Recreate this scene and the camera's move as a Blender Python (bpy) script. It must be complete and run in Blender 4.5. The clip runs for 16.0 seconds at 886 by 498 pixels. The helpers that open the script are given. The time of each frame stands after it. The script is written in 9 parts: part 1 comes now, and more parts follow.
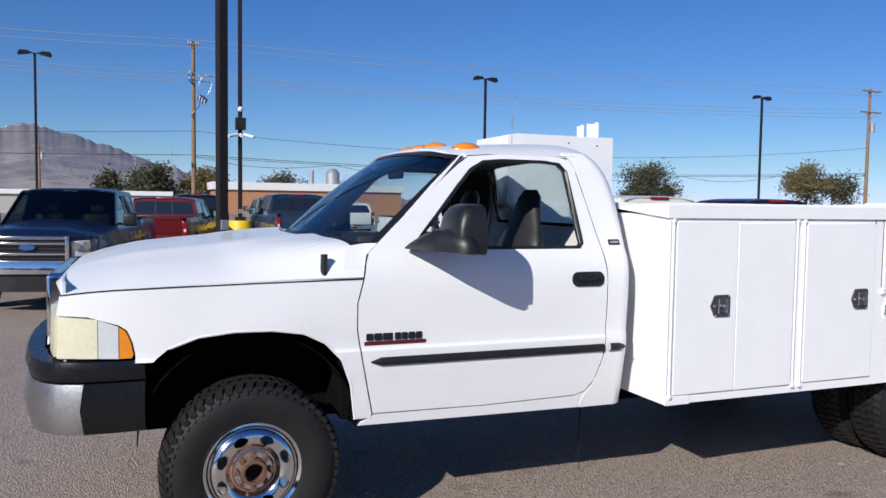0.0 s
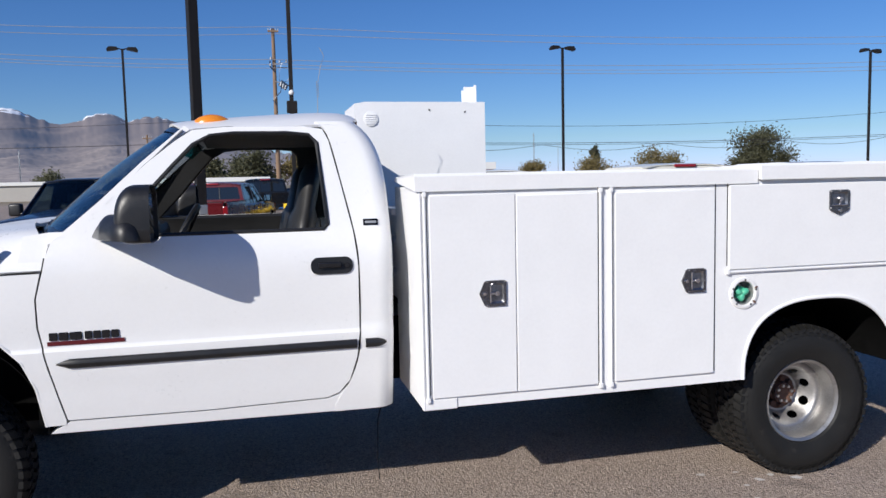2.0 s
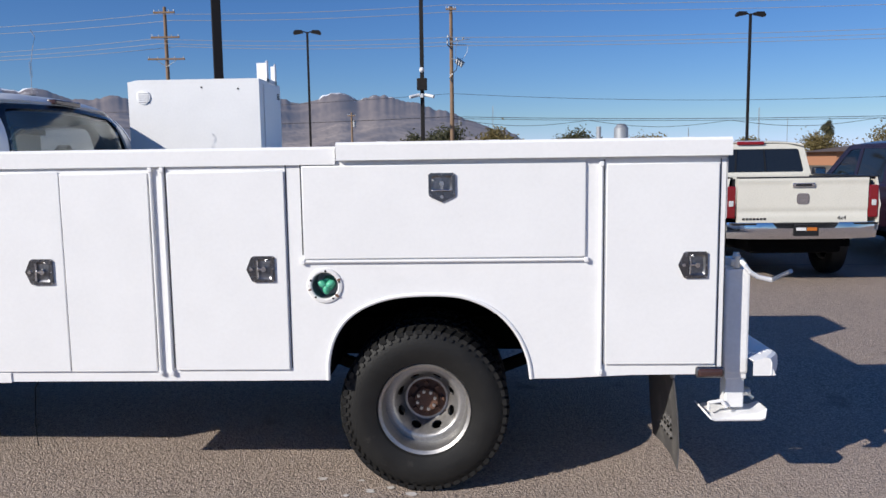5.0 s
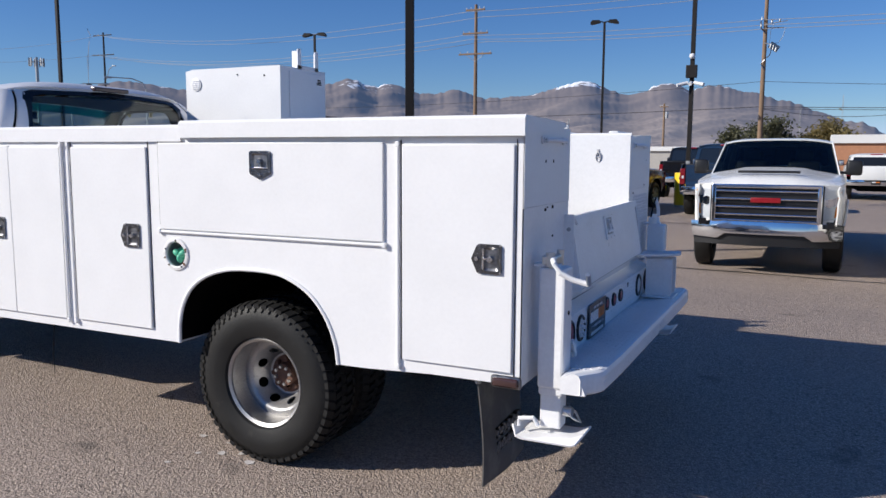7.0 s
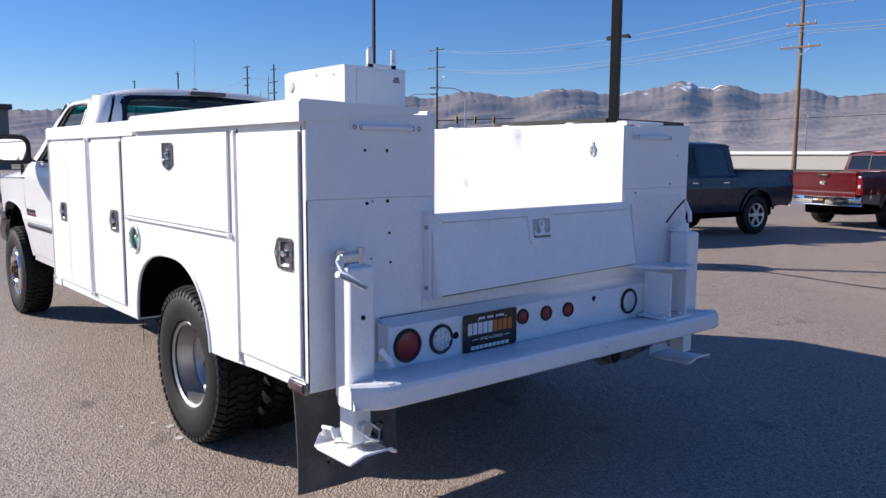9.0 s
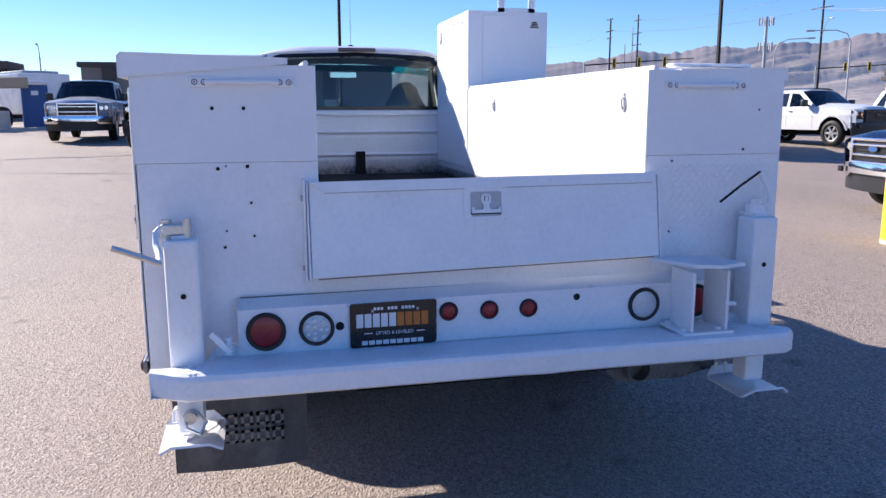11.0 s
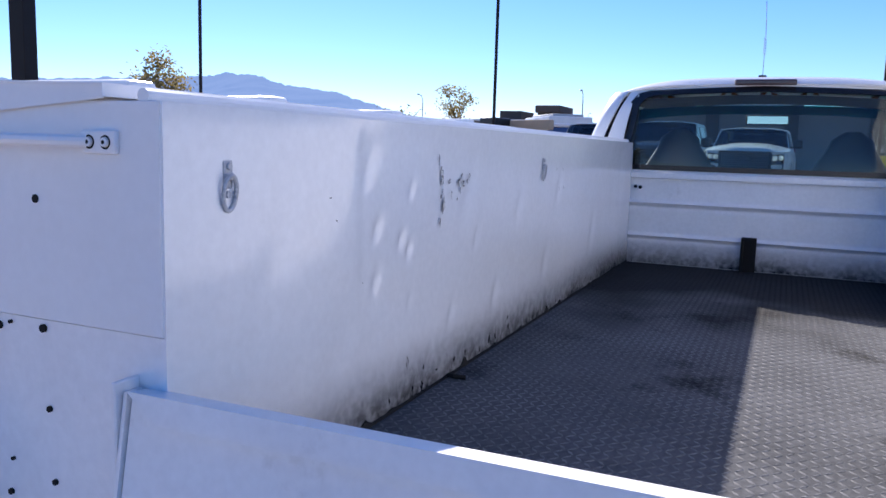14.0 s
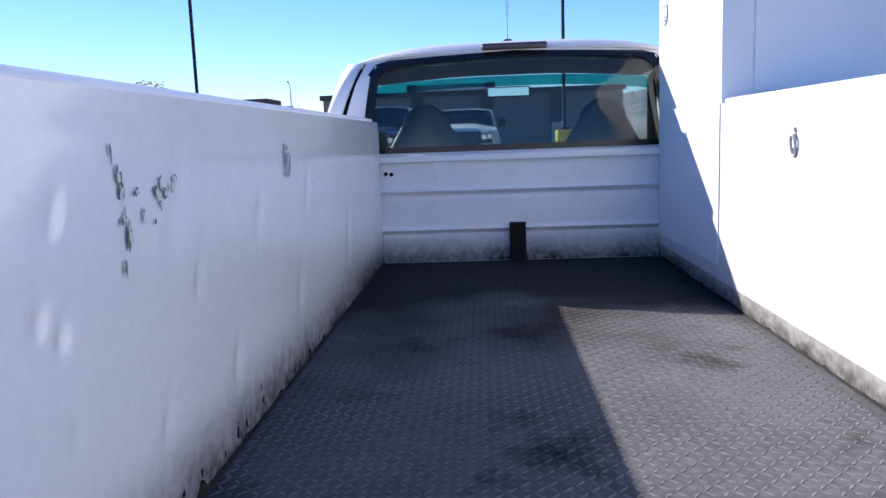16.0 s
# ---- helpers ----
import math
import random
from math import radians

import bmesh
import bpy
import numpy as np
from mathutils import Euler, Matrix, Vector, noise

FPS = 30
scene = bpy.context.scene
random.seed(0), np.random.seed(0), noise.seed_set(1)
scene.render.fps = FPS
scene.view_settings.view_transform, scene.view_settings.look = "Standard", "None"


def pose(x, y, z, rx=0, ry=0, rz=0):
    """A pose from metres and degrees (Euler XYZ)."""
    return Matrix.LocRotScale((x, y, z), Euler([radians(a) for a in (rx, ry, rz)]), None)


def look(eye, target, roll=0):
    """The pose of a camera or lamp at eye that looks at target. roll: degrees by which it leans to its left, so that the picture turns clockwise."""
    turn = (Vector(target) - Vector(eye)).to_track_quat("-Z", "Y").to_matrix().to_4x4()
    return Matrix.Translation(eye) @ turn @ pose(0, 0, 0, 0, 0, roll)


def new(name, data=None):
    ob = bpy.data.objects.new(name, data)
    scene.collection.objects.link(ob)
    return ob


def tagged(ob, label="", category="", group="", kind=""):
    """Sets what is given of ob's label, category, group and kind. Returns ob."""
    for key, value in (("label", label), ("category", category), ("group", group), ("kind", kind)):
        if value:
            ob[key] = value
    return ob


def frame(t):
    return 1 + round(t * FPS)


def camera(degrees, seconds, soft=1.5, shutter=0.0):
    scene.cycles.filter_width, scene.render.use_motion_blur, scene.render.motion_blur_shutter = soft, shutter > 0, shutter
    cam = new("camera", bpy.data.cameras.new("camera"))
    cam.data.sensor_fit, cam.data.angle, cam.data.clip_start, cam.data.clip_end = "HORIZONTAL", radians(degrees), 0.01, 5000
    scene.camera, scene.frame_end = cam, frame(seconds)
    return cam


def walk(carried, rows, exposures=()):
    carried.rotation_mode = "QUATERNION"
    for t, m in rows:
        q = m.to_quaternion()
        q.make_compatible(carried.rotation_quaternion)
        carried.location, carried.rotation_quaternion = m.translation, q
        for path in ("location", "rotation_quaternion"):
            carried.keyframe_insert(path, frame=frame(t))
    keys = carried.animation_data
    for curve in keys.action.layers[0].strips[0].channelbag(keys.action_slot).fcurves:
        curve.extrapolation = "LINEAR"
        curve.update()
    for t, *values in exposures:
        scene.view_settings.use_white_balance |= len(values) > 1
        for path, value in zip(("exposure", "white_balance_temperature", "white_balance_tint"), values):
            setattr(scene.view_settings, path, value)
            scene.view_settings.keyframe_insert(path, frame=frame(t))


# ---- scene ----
cam = camera(59.7, 16.0)
PATH = [
    (0, (0.821, 0.854, 1.581), (1.552, 2.712, 1.464), 0.8),
    (0.5, (1.29, 0.802, 1.575), (1.975, 2.678, 1.461), 0.4),
    (1, (1.717, 0.789, 1.571), (2.338, 2.686, 1.45), -0.1),
    (1.5, (2.189, 0.827, 1.593), (2.732, 2.747, 1.448), -0.6),
    (2, (2.653, 0.807, 1.571), (3.117, 2.744, 1.395), -1.3),
    (2.5, (3.106, 0.766, 1.554), (3.5, 2.715, 1.339), -1.5),
    (3, (3.593, 0.757, 1.553), (3.924, 2.714, 1.308), -1.4),
    (3.5, (4.077, 0.72, 1.548), (4.338, 2.686, 1.292), -1.3),
    (4, (4.56, 0.727, 1.54), (4.736, 2.704, 1.292), -1.2),
    (4.5, (5.056, 0.721, 1.539), (5.126, 2.706, 1.303), -1.0),
    (5, (5.604, 0.733, 1.533), (5.524, 2.719, 1.307), -0.8),
    (5.2, (5.819, 0.773, 1.529), (5.671, 2.754, 1.299), -0.5),
    (7.5, (8.121, 1.641, 1.465), (7.061, 3.32, 1.22), 0.2),
    (8, (8.492, 1.979, 1.476), (7.264, 3.539, 1.229), 0.2),
    (8.2, (8.609, 2.101, 1.456), (7.33, 3.619, 1.213), 0.3),
    (10.3, (9.407, 3.904, 1.411), (7.583, 4.669, 1.118), 0.4),
    (10.5, (9.375, 4.073, 1.422), (7.522, 4.758, 1.108), 0.5),
    (11, (9.33, 4.46, 1.437), (7.418, 4.93, 1.085), -0.1),
    (11.5, (9.163, 4.763, 1.453), (7.214, 5.021, 1.084), -0.5),
    (12, (8.881, 5.045, 1.483), (6.915, 5.056, 1.114), -0.5),
    (12.5, (8.519, 5.285, 1.508), (6.568, 5.008, 1.167), -0.1),
    (13, (8.142, 5.356, 1.535), (6.238, 4.826, 1.23), 0.7),
    (13.5, (7.766, 5.397, 1.525), (5.918, 4.682, 1.249), 1.4),
    (14, (7.464, 5.415, 1.538), (5.649, 4.618, 1.274), 1.7),
    (14.5, (7.205, 5.322, 1.517), (5.378, 4.549, 1.259), 0.6),
    (15, (7.007, 5.232, 1.5), (5.129, 4.598, 1.235), -0.6),
    (15.5, (6.821, 5.188, 1.491), (4.88, 4.792, 1.22), -2.0),
    (16, (6.752, 5.136, 1.511), (4.776, 5.022, 1.225), -2.1),
]
walk(cam, [(t, look(eye, target, roll)) for t, eye, target, roll in PATH],
     exposures=[(0, 0.06, 6050, 11), (5, 0.08, 6250, 11), (8, 0.22, 6200, 12), (10.3, 0.84, 6300, 15), (11.2, 1.02, 6200, 16), (12, 1.06, 6200, 17), (13, 0.88, 6250, 17), (14.5, 1.12, 6250, 17), (16, 1.10, 6300, 16)])

# ---- world, sun and sky ----
SUN = Vector((-1.41, -1.10, 1.0)).normalized()
sun_el, sun_az = math.asin(SUN.z), math.atan2(SUN.x, SUN.y)
world = bpy.data.worlds.new("sky_world")
scene.world = world
world.use_nodes = True
sky = world.node_tree.nodes.new("ShaderNodeTexSky")
sky.sky_type, sky.sun_disc = "NISHITA", False
sky.sun_elevation, sky.sun_rotation = sun_el, sun_az
sky.altitude, sky.air_density, sky.dust_density, sky.ozone_density = 1400, 1.0, 0.12, 5.0
vivid = world.node_tree.nodes.new("ShaderNodeHueSaturation")
vivid.inputs["Hue"].default_value, vivid.inputs["Saturation"].default_value = 0.509, 1.17
grey, level, even = (world.node_tree.nodes.new(k) for k in ("ShaderNodeRGBToBW", "ShaderNodeMath", "ShaderNodeVectorMath"))
level.operation, level.inputs[1].default_value, even.operation = "POWER", -0.10, "SCALE"
world.node_tree.links.new(sky.outputs[0], vivid.inputs["Color"])
world.node_tree.links.new(vivid.outputs[0], grey.inputs[0])
world.node_tree.links.new(grey.outputs[0], level.inputs[0])
world.node_tree.links.new(vivid.outputs[0], even.inputs[0])
world.node_tree.links.new(level.outputs[0], even.inputs["Scale"])
split, join, floor_b, blue = (world.node_tree.nodes.new(k) for k in ("ShaderNodeSeparateXYZ", "ShaderNodeCombineXYZ", "ShaderNodeMath", "ShaderNodeMath"))
floor_b.operation, floor_b.inputs[1].default_value, blue.operation = "MULTIPLY", 1.26, "MAXIMUM"
world.node_tree.links.new(even.outputs[0], split.inputs[0])
world.node_tree.links.new(split.outputs["Y"], floor_b.inputs[0])
world.node_tree.links.new(floor_b.outputs[0], blue.inputs[0])
world.node_tree.links.new(split.outputs["Z"], blue.inputs[1])
for k in ("X", "Y"):
    world.node_tree.links.new(split.outputs[k], join.inputs[k])
world.node_tree.links.new(blue.outputs[0], join.inputs["Z"])
world.node_tree.links.new(join.outputs[0], world.node_tree.nodes["Background"].inputs[0])
world.node_tree.nodes["Background"].inputs[1].default_value = 0.096
sun_lamp = new("sun", bpy.data.lights.new("sun", "SUN"))
sun_lamp.data.energy, sun_lamp.data.angle, sun_lamp.data.color = 4.9, radians(0.53), (1.0, 0.93, 0.815)
sun_lamp.matrix_world = look(SUN * 50, (0, 0, 0))


# ---- materials ----
def mat(name, color, rough=0.5, metal=0.0, vary=0.12, scale=6.0, fine=60.0, bump=0.0, bump_scale=200.0, coat=0.0, dirt=None, dirt_at=0.62, dirt_scale=3.0, spec=0.5, tint=0.0):
    """A surface with broad and fine variation, optional relief and stains."""
    m = bpy.data.materials.new(name)
    m.use_nodes = True
    nt = m.node_tree
    b = nt.nodes["Principled BSDF"]
    N = nt.nodes.new
    L = nt.links.new
    co = N("ShaderNodeTexCoord")
    n1, n2 = N("ShaderNodeTexNoise"), N("ShaderNodeTexNoise")
    n1.inputs["Scale"].default_value, n1.inputs["Detail"].default_value = scale, 5
    n2.inputs["Scale"].default_value, n2.inputs["Detail"].default_value = fine, 3
    L(co.outputs["Object"], n1.inputs["Vector"])
    L(co.outputs["Object"], n2.inputs["Vector"])
    add = N("ShaderNodeMath")
    add.operation = "ADD"
    L(n1.outputs[0], add.inputs[0])
    L(n2.outputs[0], add.inputs[1])
    ramp = N("ShaderNodeMapRange")
    ramp.inputs["From Min"].default_value, ramp.inputs["From Max"].default_value = 0.6, 1.4
    ramp.inputs["To Min"].default_value, ramp.inputs["To Max"].default_value = 1 - vary, 1 + vary
    L(add.outputs[0], ramp.inputs["Value"])
    mul = N("ShaderNodeMix")
    mul.data_type, mul.blend_type = "RGBA", "MULTIPLY"
    mul.inputs["Factor"].default_value = 1.0
    mul.inputs["A"].default_value = (*color, 1)
    L(ramp.outputs[0], mul.inputs["B"])
    out = mul.outputs["Result"]
    if tint:
        info, hs = N("ShaderNodeObjectInfo"), N("ShaderNodeHueSaturation")
        mr = N("ShaderNodeMapRange")
        mr.inputs["To Min"].default_value, mr.inputs["To Max"].default_value = 1 - tint, 1 + tint
        L(info.outputs["Random"], mr.inputs["Value"])
        L(mr.outputs[0], hs.inputs["Value"])
        L(out, hs.inputs["Color"])
        out = hs.outputs[0]
    if dirt:
        n3, st = N("ShaderNodeTexNoise"), N("ShaderNodeMapRange")
        n3.inputs["Scale"].default_value, n3.inputs["Detail"].default_value, n3.inputs["Roughness"].default_value = dirt_scale, 8, 0.68
        L(co.outputs["Object"], n3.inputs["Vector"])
        st.inputs["From Min"].default_value, st.inputs["From Max"].default_value = dirt_at, dirt_at + 0.14
        L(n3.outputs[0], st.inputs["Value"])
        mx = N("ShaderNodeMix")
        mx.data_type = "RGBA"
        mx.inputs["B"].default_value = (*dirt, 1)
        L(st.outputs[0], mx.inputs["Factor"])
        L(out, mx.inputs["A"])
        out = mx.outputs["Result"]
    L(out, b.inputs["Base Color"])
    rr = N("ShaderNodeMapRange")
    rr.inputs["From Min"].default_value, rr.inputs["From Max"].default_value = 0.6, 1.4
    rr.inputs["To Min"].default_value, rr.inputs["To Max"].default_value = max(0.02, rough * 0.8), min(1, rough * 1.2)
    L(add.outputs[0], rr.inputs["Value"])
    L(rr.outputs[0], b.inputs["Roughness"])
    b.inputs["Metallic"].default_value = metal
    b.inputs["Coat Weight"].default_value = coat
    b.inputs["Coat Roughness"].default_value = 0.06
    b.inputs["Specular IOR Level"].default_value = spec
    if bump:
        nb, bp = N("ShaderNodeTexNoise"), N("ShaderNodeBump")
        nb.inputs["Scale"].default_value, nb.inputs["Detail"].default_value = bump_scale, 4
        L(co.outputs["Object"], nb.inputs["Vector"])
        L(nb.outputs[0], bp.inputs["Height"])
        bp.inputs["Strength"].default_value, bp.inputs["Distance"].default_value = bump, 0.01
        L(bp.outputs[0], b.inputs["Normal"])
    return m


def glass(name, color, rough=0.0):
    m = bpy.data.materials.new(name)
    m.use_nodes = True
    nt = m.node_tree
    nt.nodes.remove(nt.nodes["Principled BSDF"])
    clear, gloss, both, fr = (nt.nodes.new("ShaderNode" + k) for k in ("BsdfTransparent", "BsdfGlossy", "MixShader", "LayerWeight"))
    clear.inputs["Color"].default_value = (*color, 1)
    gloss.inputs["Roughness"].default_value = rough
    power, amount = nt.nodes.new("ShaderNodeMath"), nt.nodes.new("ShaderNodeMapRange")
    power.operation = "POWER"
    power.inputs[1].default_value = 4.0
    amount.inputs["To Min"].default_value, amount.inputs["To Max"].default_value = 0.035, 0.85
    nt.links.new(fr.outputs["Facing"], power.inputs[0])
    nt.links.new(power.outputs[0], amount.inputs["Value"])
    nt.links.new(amount.outputs[0], both.inputs[0])
    nt.links.new(clear.outputs[0], both.inputs[1])
    nt.links.new(gloss.outputs[0], both.inputs[2])
    nt.links.new(both.outputs[0], nt.nodes["Material Output"].inputs["Surface"])
    return m


WHITE = mat("white_truck_paint", (0.80, 0.80, 0.80), 0.32, vary=0.02, coat=0.25, bump=0.015, bump_scale=9)
WHITE_BODY = mat("white_sprayed_steel", (0.83, 0.83, 0.83), 0.42, vary=0.03, bump=0.03, bump_scale=14, dirt=(0.66, 0.65, 0.63), dirt_at=0.70, dirt_scale=5)
WHITE_WORN = mat("worn_white_steel", (0.84, 0.84, 0.84), 0.34, vary=0.06, bump=0.035, bump_scale=16, dirt=(0.64, 0.63, 0.61), dirt_at=0.63, dirt_scale=5)
WHITE_BED = mat("glossy_white_bed_paint", (0.88, 0.88, 0.88), 0.18, vary=0.05, scale=2.5, bump=0.02, bump_scale=7, coat=0.6, dirt=(0.58, 0.58, 0.57), dirt_at=0.70, dirt_scale=6)
WHITE_DIRTY = mat("dirty_white_steel", (0.80, 0.79, 0.78), 0.42, vary=0.08, fine=120, bump=0.06, bump_scale=30, dirt=(0.50, 0.47, 0.44), dirt_at=0.62, dirt_scale=15)
RING_PAINT = mat("chalky_grey_paint", (0.50, 0.50, 0.51), 0.5, vary=0.15, fine=150)
LATCH_GREY = mat("shaded_latch_pan", (0.50, 0.50, 0.51), 0.4, vary=0.12, fine=150)
SEAM = mat("grey_joint_dirt_and_shade", (0.16, 0.155, 0.15), 0.8, vary=0.3, fine=150)
CHIP_BARE = mat("bare_grey_metal", (0.60, 0.60, 0.60), 0.45, vary=0.25, fine=300, metal=0.4)
CHIP = mat("chipped_grey_primer", (0.14, 0.14, 0.13), 0.7, vary=0.3, fine=300)
GRIME_SHADE = mat("black_grime_and_shade", (0.020, 0.019, 0.018), 0.85, vary=0.35, fine=200, spec=0.15)
RUBBER = mat("tyre_rubber", (0.013, 0.0128, 0.0125), 0.58, vary=0.25, scale=12, fine=150, bump=0.1, bump_scale=150, spec=0.3, dirt=(0.035, 0.032, 0.029), dirt_at=0.62, dirt_scale=14)
BLACK = mat("black_plastic", (0.012, 0.012, 0.013), 0.42, vary=0.2, bump=0.08, bump_scale=500)
BLACK_GLOSS = mat("black_gloss", (0.012, 0.012, 0.014), 0.2, vary=0.1)
BUMPER_CHROME = mat("dulled_bumper_chrome", (0.50, 0.50, 0.51), 0.36, metal=1.0, vary=0.12, fine=90)
BUMPER = mat("black_bumper_plastic", (0.007, 0.007, 0.008), 0.28, vary=0.2, spec=0.4)
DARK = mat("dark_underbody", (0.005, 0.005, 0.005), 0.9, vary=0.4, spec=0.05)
CHROME = mat("chrome", (0.78, 0.78, 0.79), 0.10, metal=1.0, vary=0.04)
RIM_STEEL = mat("dirty_wheel_steel", (0.44, 0.43, 0.42), 0.46, metal=0.9, vary=0.2, fine=120, dirt=(0.22, 0.20, 0.18), dirt_at=0.56, dirt_scale=9)
STEEL = mat("dull_polished_steel", (0.62, 0.62, 0.61), 0.38, metal=1.0, vary=0.15, fine=120, dirt=(0.40, 0.37, 0.33), dirt_at=0.60, dirt_scale=12)
RUST = mat("rusty_hub", (0.13, 0.065, 0.042), 0.8, vary=0.4, scale=25, fine=150, bump=0.3, bump_scale=120, dirt=(0.36, 0.22, 0.14), dirt_at=0.62, dirt_scale=22)
AMBER = mat("amber_lens", (0.75, 0.24, 0.015), 0.2, vary=0.1, coat=0.6)
STOP = mat("smoked_red_lens", (0.06, 0.03, 0.028), 0.25, vary=0.1, coat=0.4)
RED = mat("red_lens", (0.26, 0.006, 0.010), 0.35, vary=0.12, coat=0.3)
BADGE_RED = mat("dull_badge_red", (0.10, 0.008, 0.012), 0.4, vary=0.15)
RED_DARK = mat("dark_red_lens", (0.20, 0.008, 0.012), 0.2, vary=0.12, coat=0.6)
LATCH_DARK = mat("dark_stainless_plate", (0.22, 0.22, 0.23), 0.26, metal=1.0, vary=0.25, fine=60)
LATCH_PAN = mat("pressed_stainless_pan", (0.26, 0.26, 0.27), 0.34, metal=1.0, vary=0.35, scale=25, fine=80)
LATCH = mat("bright_stainless", (0.70, 0.70, 0.71), 0.18, metal=1.0, vary=0.12, fine=80)
LENS = mat("clear_lens", (0.60, 0.62, 0.63), 0.15, vary=0.1, coat=0.8)
LENS_OLD = mat("yellowed_lens", (0.72, 0.68, 0.50), 0.3, vary=0.08, coat=0.3)
SEAT = mat("grey_black_vinyl", (0.02, 0.02, 0.021), 0.5, vary=0.2, bump=0.1, bump_scale=300)
TRIM = mat("dark_pillar_trim", (0.020, 0.020, 0.021), 0.7, vary=0.15)
LINER = mat("grey_headliner", (0.06, 0.06, 0.062), 0.85, vary=0.1)
GREEN = mat("green_plastic", (0.09, 0.46, 0.29), 0.45, vary=0.1)
GLASS = glass("clear_glass", (0.80, 0.87, 0.86))
GLASS_TINT = glass("tinted_screen_glass", (0.55, 0.60, 0.60))
GLASS_TEAL = glass("teal_sunshade_glass", (0.10, 0.55, 0.55))
GLASS_LAMP = glass("headlamp_glass", (0.95, 0.96, 0.97), 0.02)
GLASS_DARK = mat("tinted_window", (0.012, 0.014, 0.016), 0.04, vary=0.05, spec=0.8)
MIRROR = mat("mirror_glass", (0.85, 0.86, 0.87), 0.02, metal=1.0, vary=0.0)
BED = mat("worn_tread_plate", (0.090, 0.093, 0.100), 0.8, vary=0.40, scale=3, fine=60, dirt=(0.012, 0.012, 0.012), dirt_at=0.55, dirt_scale=2.4, spec=0.08, bump=0.2, bump_scale=120)
BED_LUG = mat("rubbed_tread_lugs", (0.136, 0.140, 0.148), 0.66, vary=0.45, scale=4, fine=90, dirt=(0.016, 0.015, 0.015), dirt_at=0.57, dirt_scale=2.4, spec=0.14)
for bed_mat in (BED, BED_LUG):  # colour turns blotchy black over the floor's front end
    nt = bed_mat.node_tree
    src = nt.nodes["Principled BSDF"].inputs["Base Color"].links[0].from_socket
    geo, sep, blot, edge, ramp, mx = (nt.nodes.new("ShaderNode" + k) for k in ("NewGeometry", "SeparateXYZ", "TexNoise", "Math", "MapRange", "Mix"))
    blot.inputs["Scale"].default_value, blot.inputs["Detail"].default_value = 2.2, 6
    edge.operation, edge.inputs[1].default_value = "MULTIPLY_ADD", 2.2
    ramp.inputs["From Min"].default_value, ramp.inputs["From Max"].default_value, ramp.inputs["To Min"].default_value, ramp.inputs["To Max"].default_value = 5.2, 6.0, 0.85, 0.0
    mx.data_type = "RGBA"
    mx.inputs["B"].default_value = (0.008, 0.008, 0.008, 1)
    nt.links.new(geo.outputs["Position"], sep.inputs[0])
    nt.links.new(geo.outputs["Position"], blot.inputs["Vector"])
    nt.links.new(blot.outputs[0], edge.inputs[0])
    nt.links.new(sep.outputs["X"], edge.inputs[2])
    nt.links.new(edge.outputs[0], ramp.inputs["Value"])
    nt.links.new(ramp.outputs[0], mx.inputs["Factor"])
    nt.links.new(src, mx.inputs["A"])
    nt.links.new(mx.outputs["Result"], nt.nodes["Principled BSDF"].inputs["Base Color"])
YELLOW = mat("yellow_bollard_paint", (0.80, 0.52, 0.01), 0.5, vary=0.08, bump=0.1, bump_scale=30, dirt=(0.35, 0.25, 0.05), dirt_at=0.68, dirt_scale=3)
BRONZE = mat("dark_bronze_pole", (0.016, 0.014, 0.013), 0.55, vary=0.15, spec=0.25)
WOOD = mat("weathered_pole_wood", (0.22, 0.145, 0.09), 0.85, vary=0.3, scale=2, fine=40, bump=0.3, bump_scale=20)
EXHAUST = mat("sooty_exhaust_steel", (0.20, 0.185, 0.17), 0.55, metal=0.5, vary=0.3, dirt=(0.03, 0.026, 0.022), dirt_at=0.5, dirt_scale=9)
GALV = mat("galvanised_steel", (0.40, 0.41, 0.42), 0.5, metal=0.6, vary=0.15)
CABLE = mat("power_cable", (0.30, 0.30, 0.31), 0.6, vary=0.1)
CABLE_DARK = mat("black_sheathed_cable", (0.03, 0.03, 0.032), 0.6, vary=0.1)
FLAP = mat("black_mud_flap", (0.075, 0.072, 0.070), 0.6, vary=0.3, scale=5, dirt=(0.125, 0.118, 0.11), dirt_at=0.5, dirt_scale=6)
FLAP_MARK = mat("grey_flap_lettering", (0.17, 0.162, 0.156), 0.7, vary=0.3, fine=150)
PLATE_BLACK = mat("black_plate", (0.012, 0.012, 0.013), 0.3, vary=0.1)
PRINT_WHITE = mat("white_print", (0.75, 0.75, 0.75), 0.5, vary=0.05)
PRINT_ORANGE = mat("orange_print", (0.55, 0.16, 0.02), 0.5, vary=0.1)
CONCRETE = mat("concrete", (0.42, 0.40, 0.37), 0.9, vary=0.15, bump=0.2, bump_scale=40, dirt=(0.28, 0.27, 0.25), dirt_at=0.58)
STUCCO = mat("grey_stucco", (0.20, 0.185, 0.17), 0.9, vary=0.08, scale=0.4)
STUCCO_DARK = mat("dark_brown_stucco", (0.065, 0.06, 0.055), 0.9, vary=0.1, scale=0.4)
STUCCO_TAN = mat("tan_stucco", (0.46, 0.36, 0.25), 0.9, vary=0.1, scale=0.4)
ROOF_WHITE = mat("white_membrane_roof", (0.72, 0.72, 0.70), 0.7, vary=0.08, scale=0.2)
ROOF_BROWN = mat("brown_shingles", (0.12, 0.09, 0.075), 0.9, vary=0.2, scale=2, fine=12)
BRICK = mat("orange_brick", (0.42, 0.20, 0.11), 0.9, vary=0.2, scale=3, fine=20)
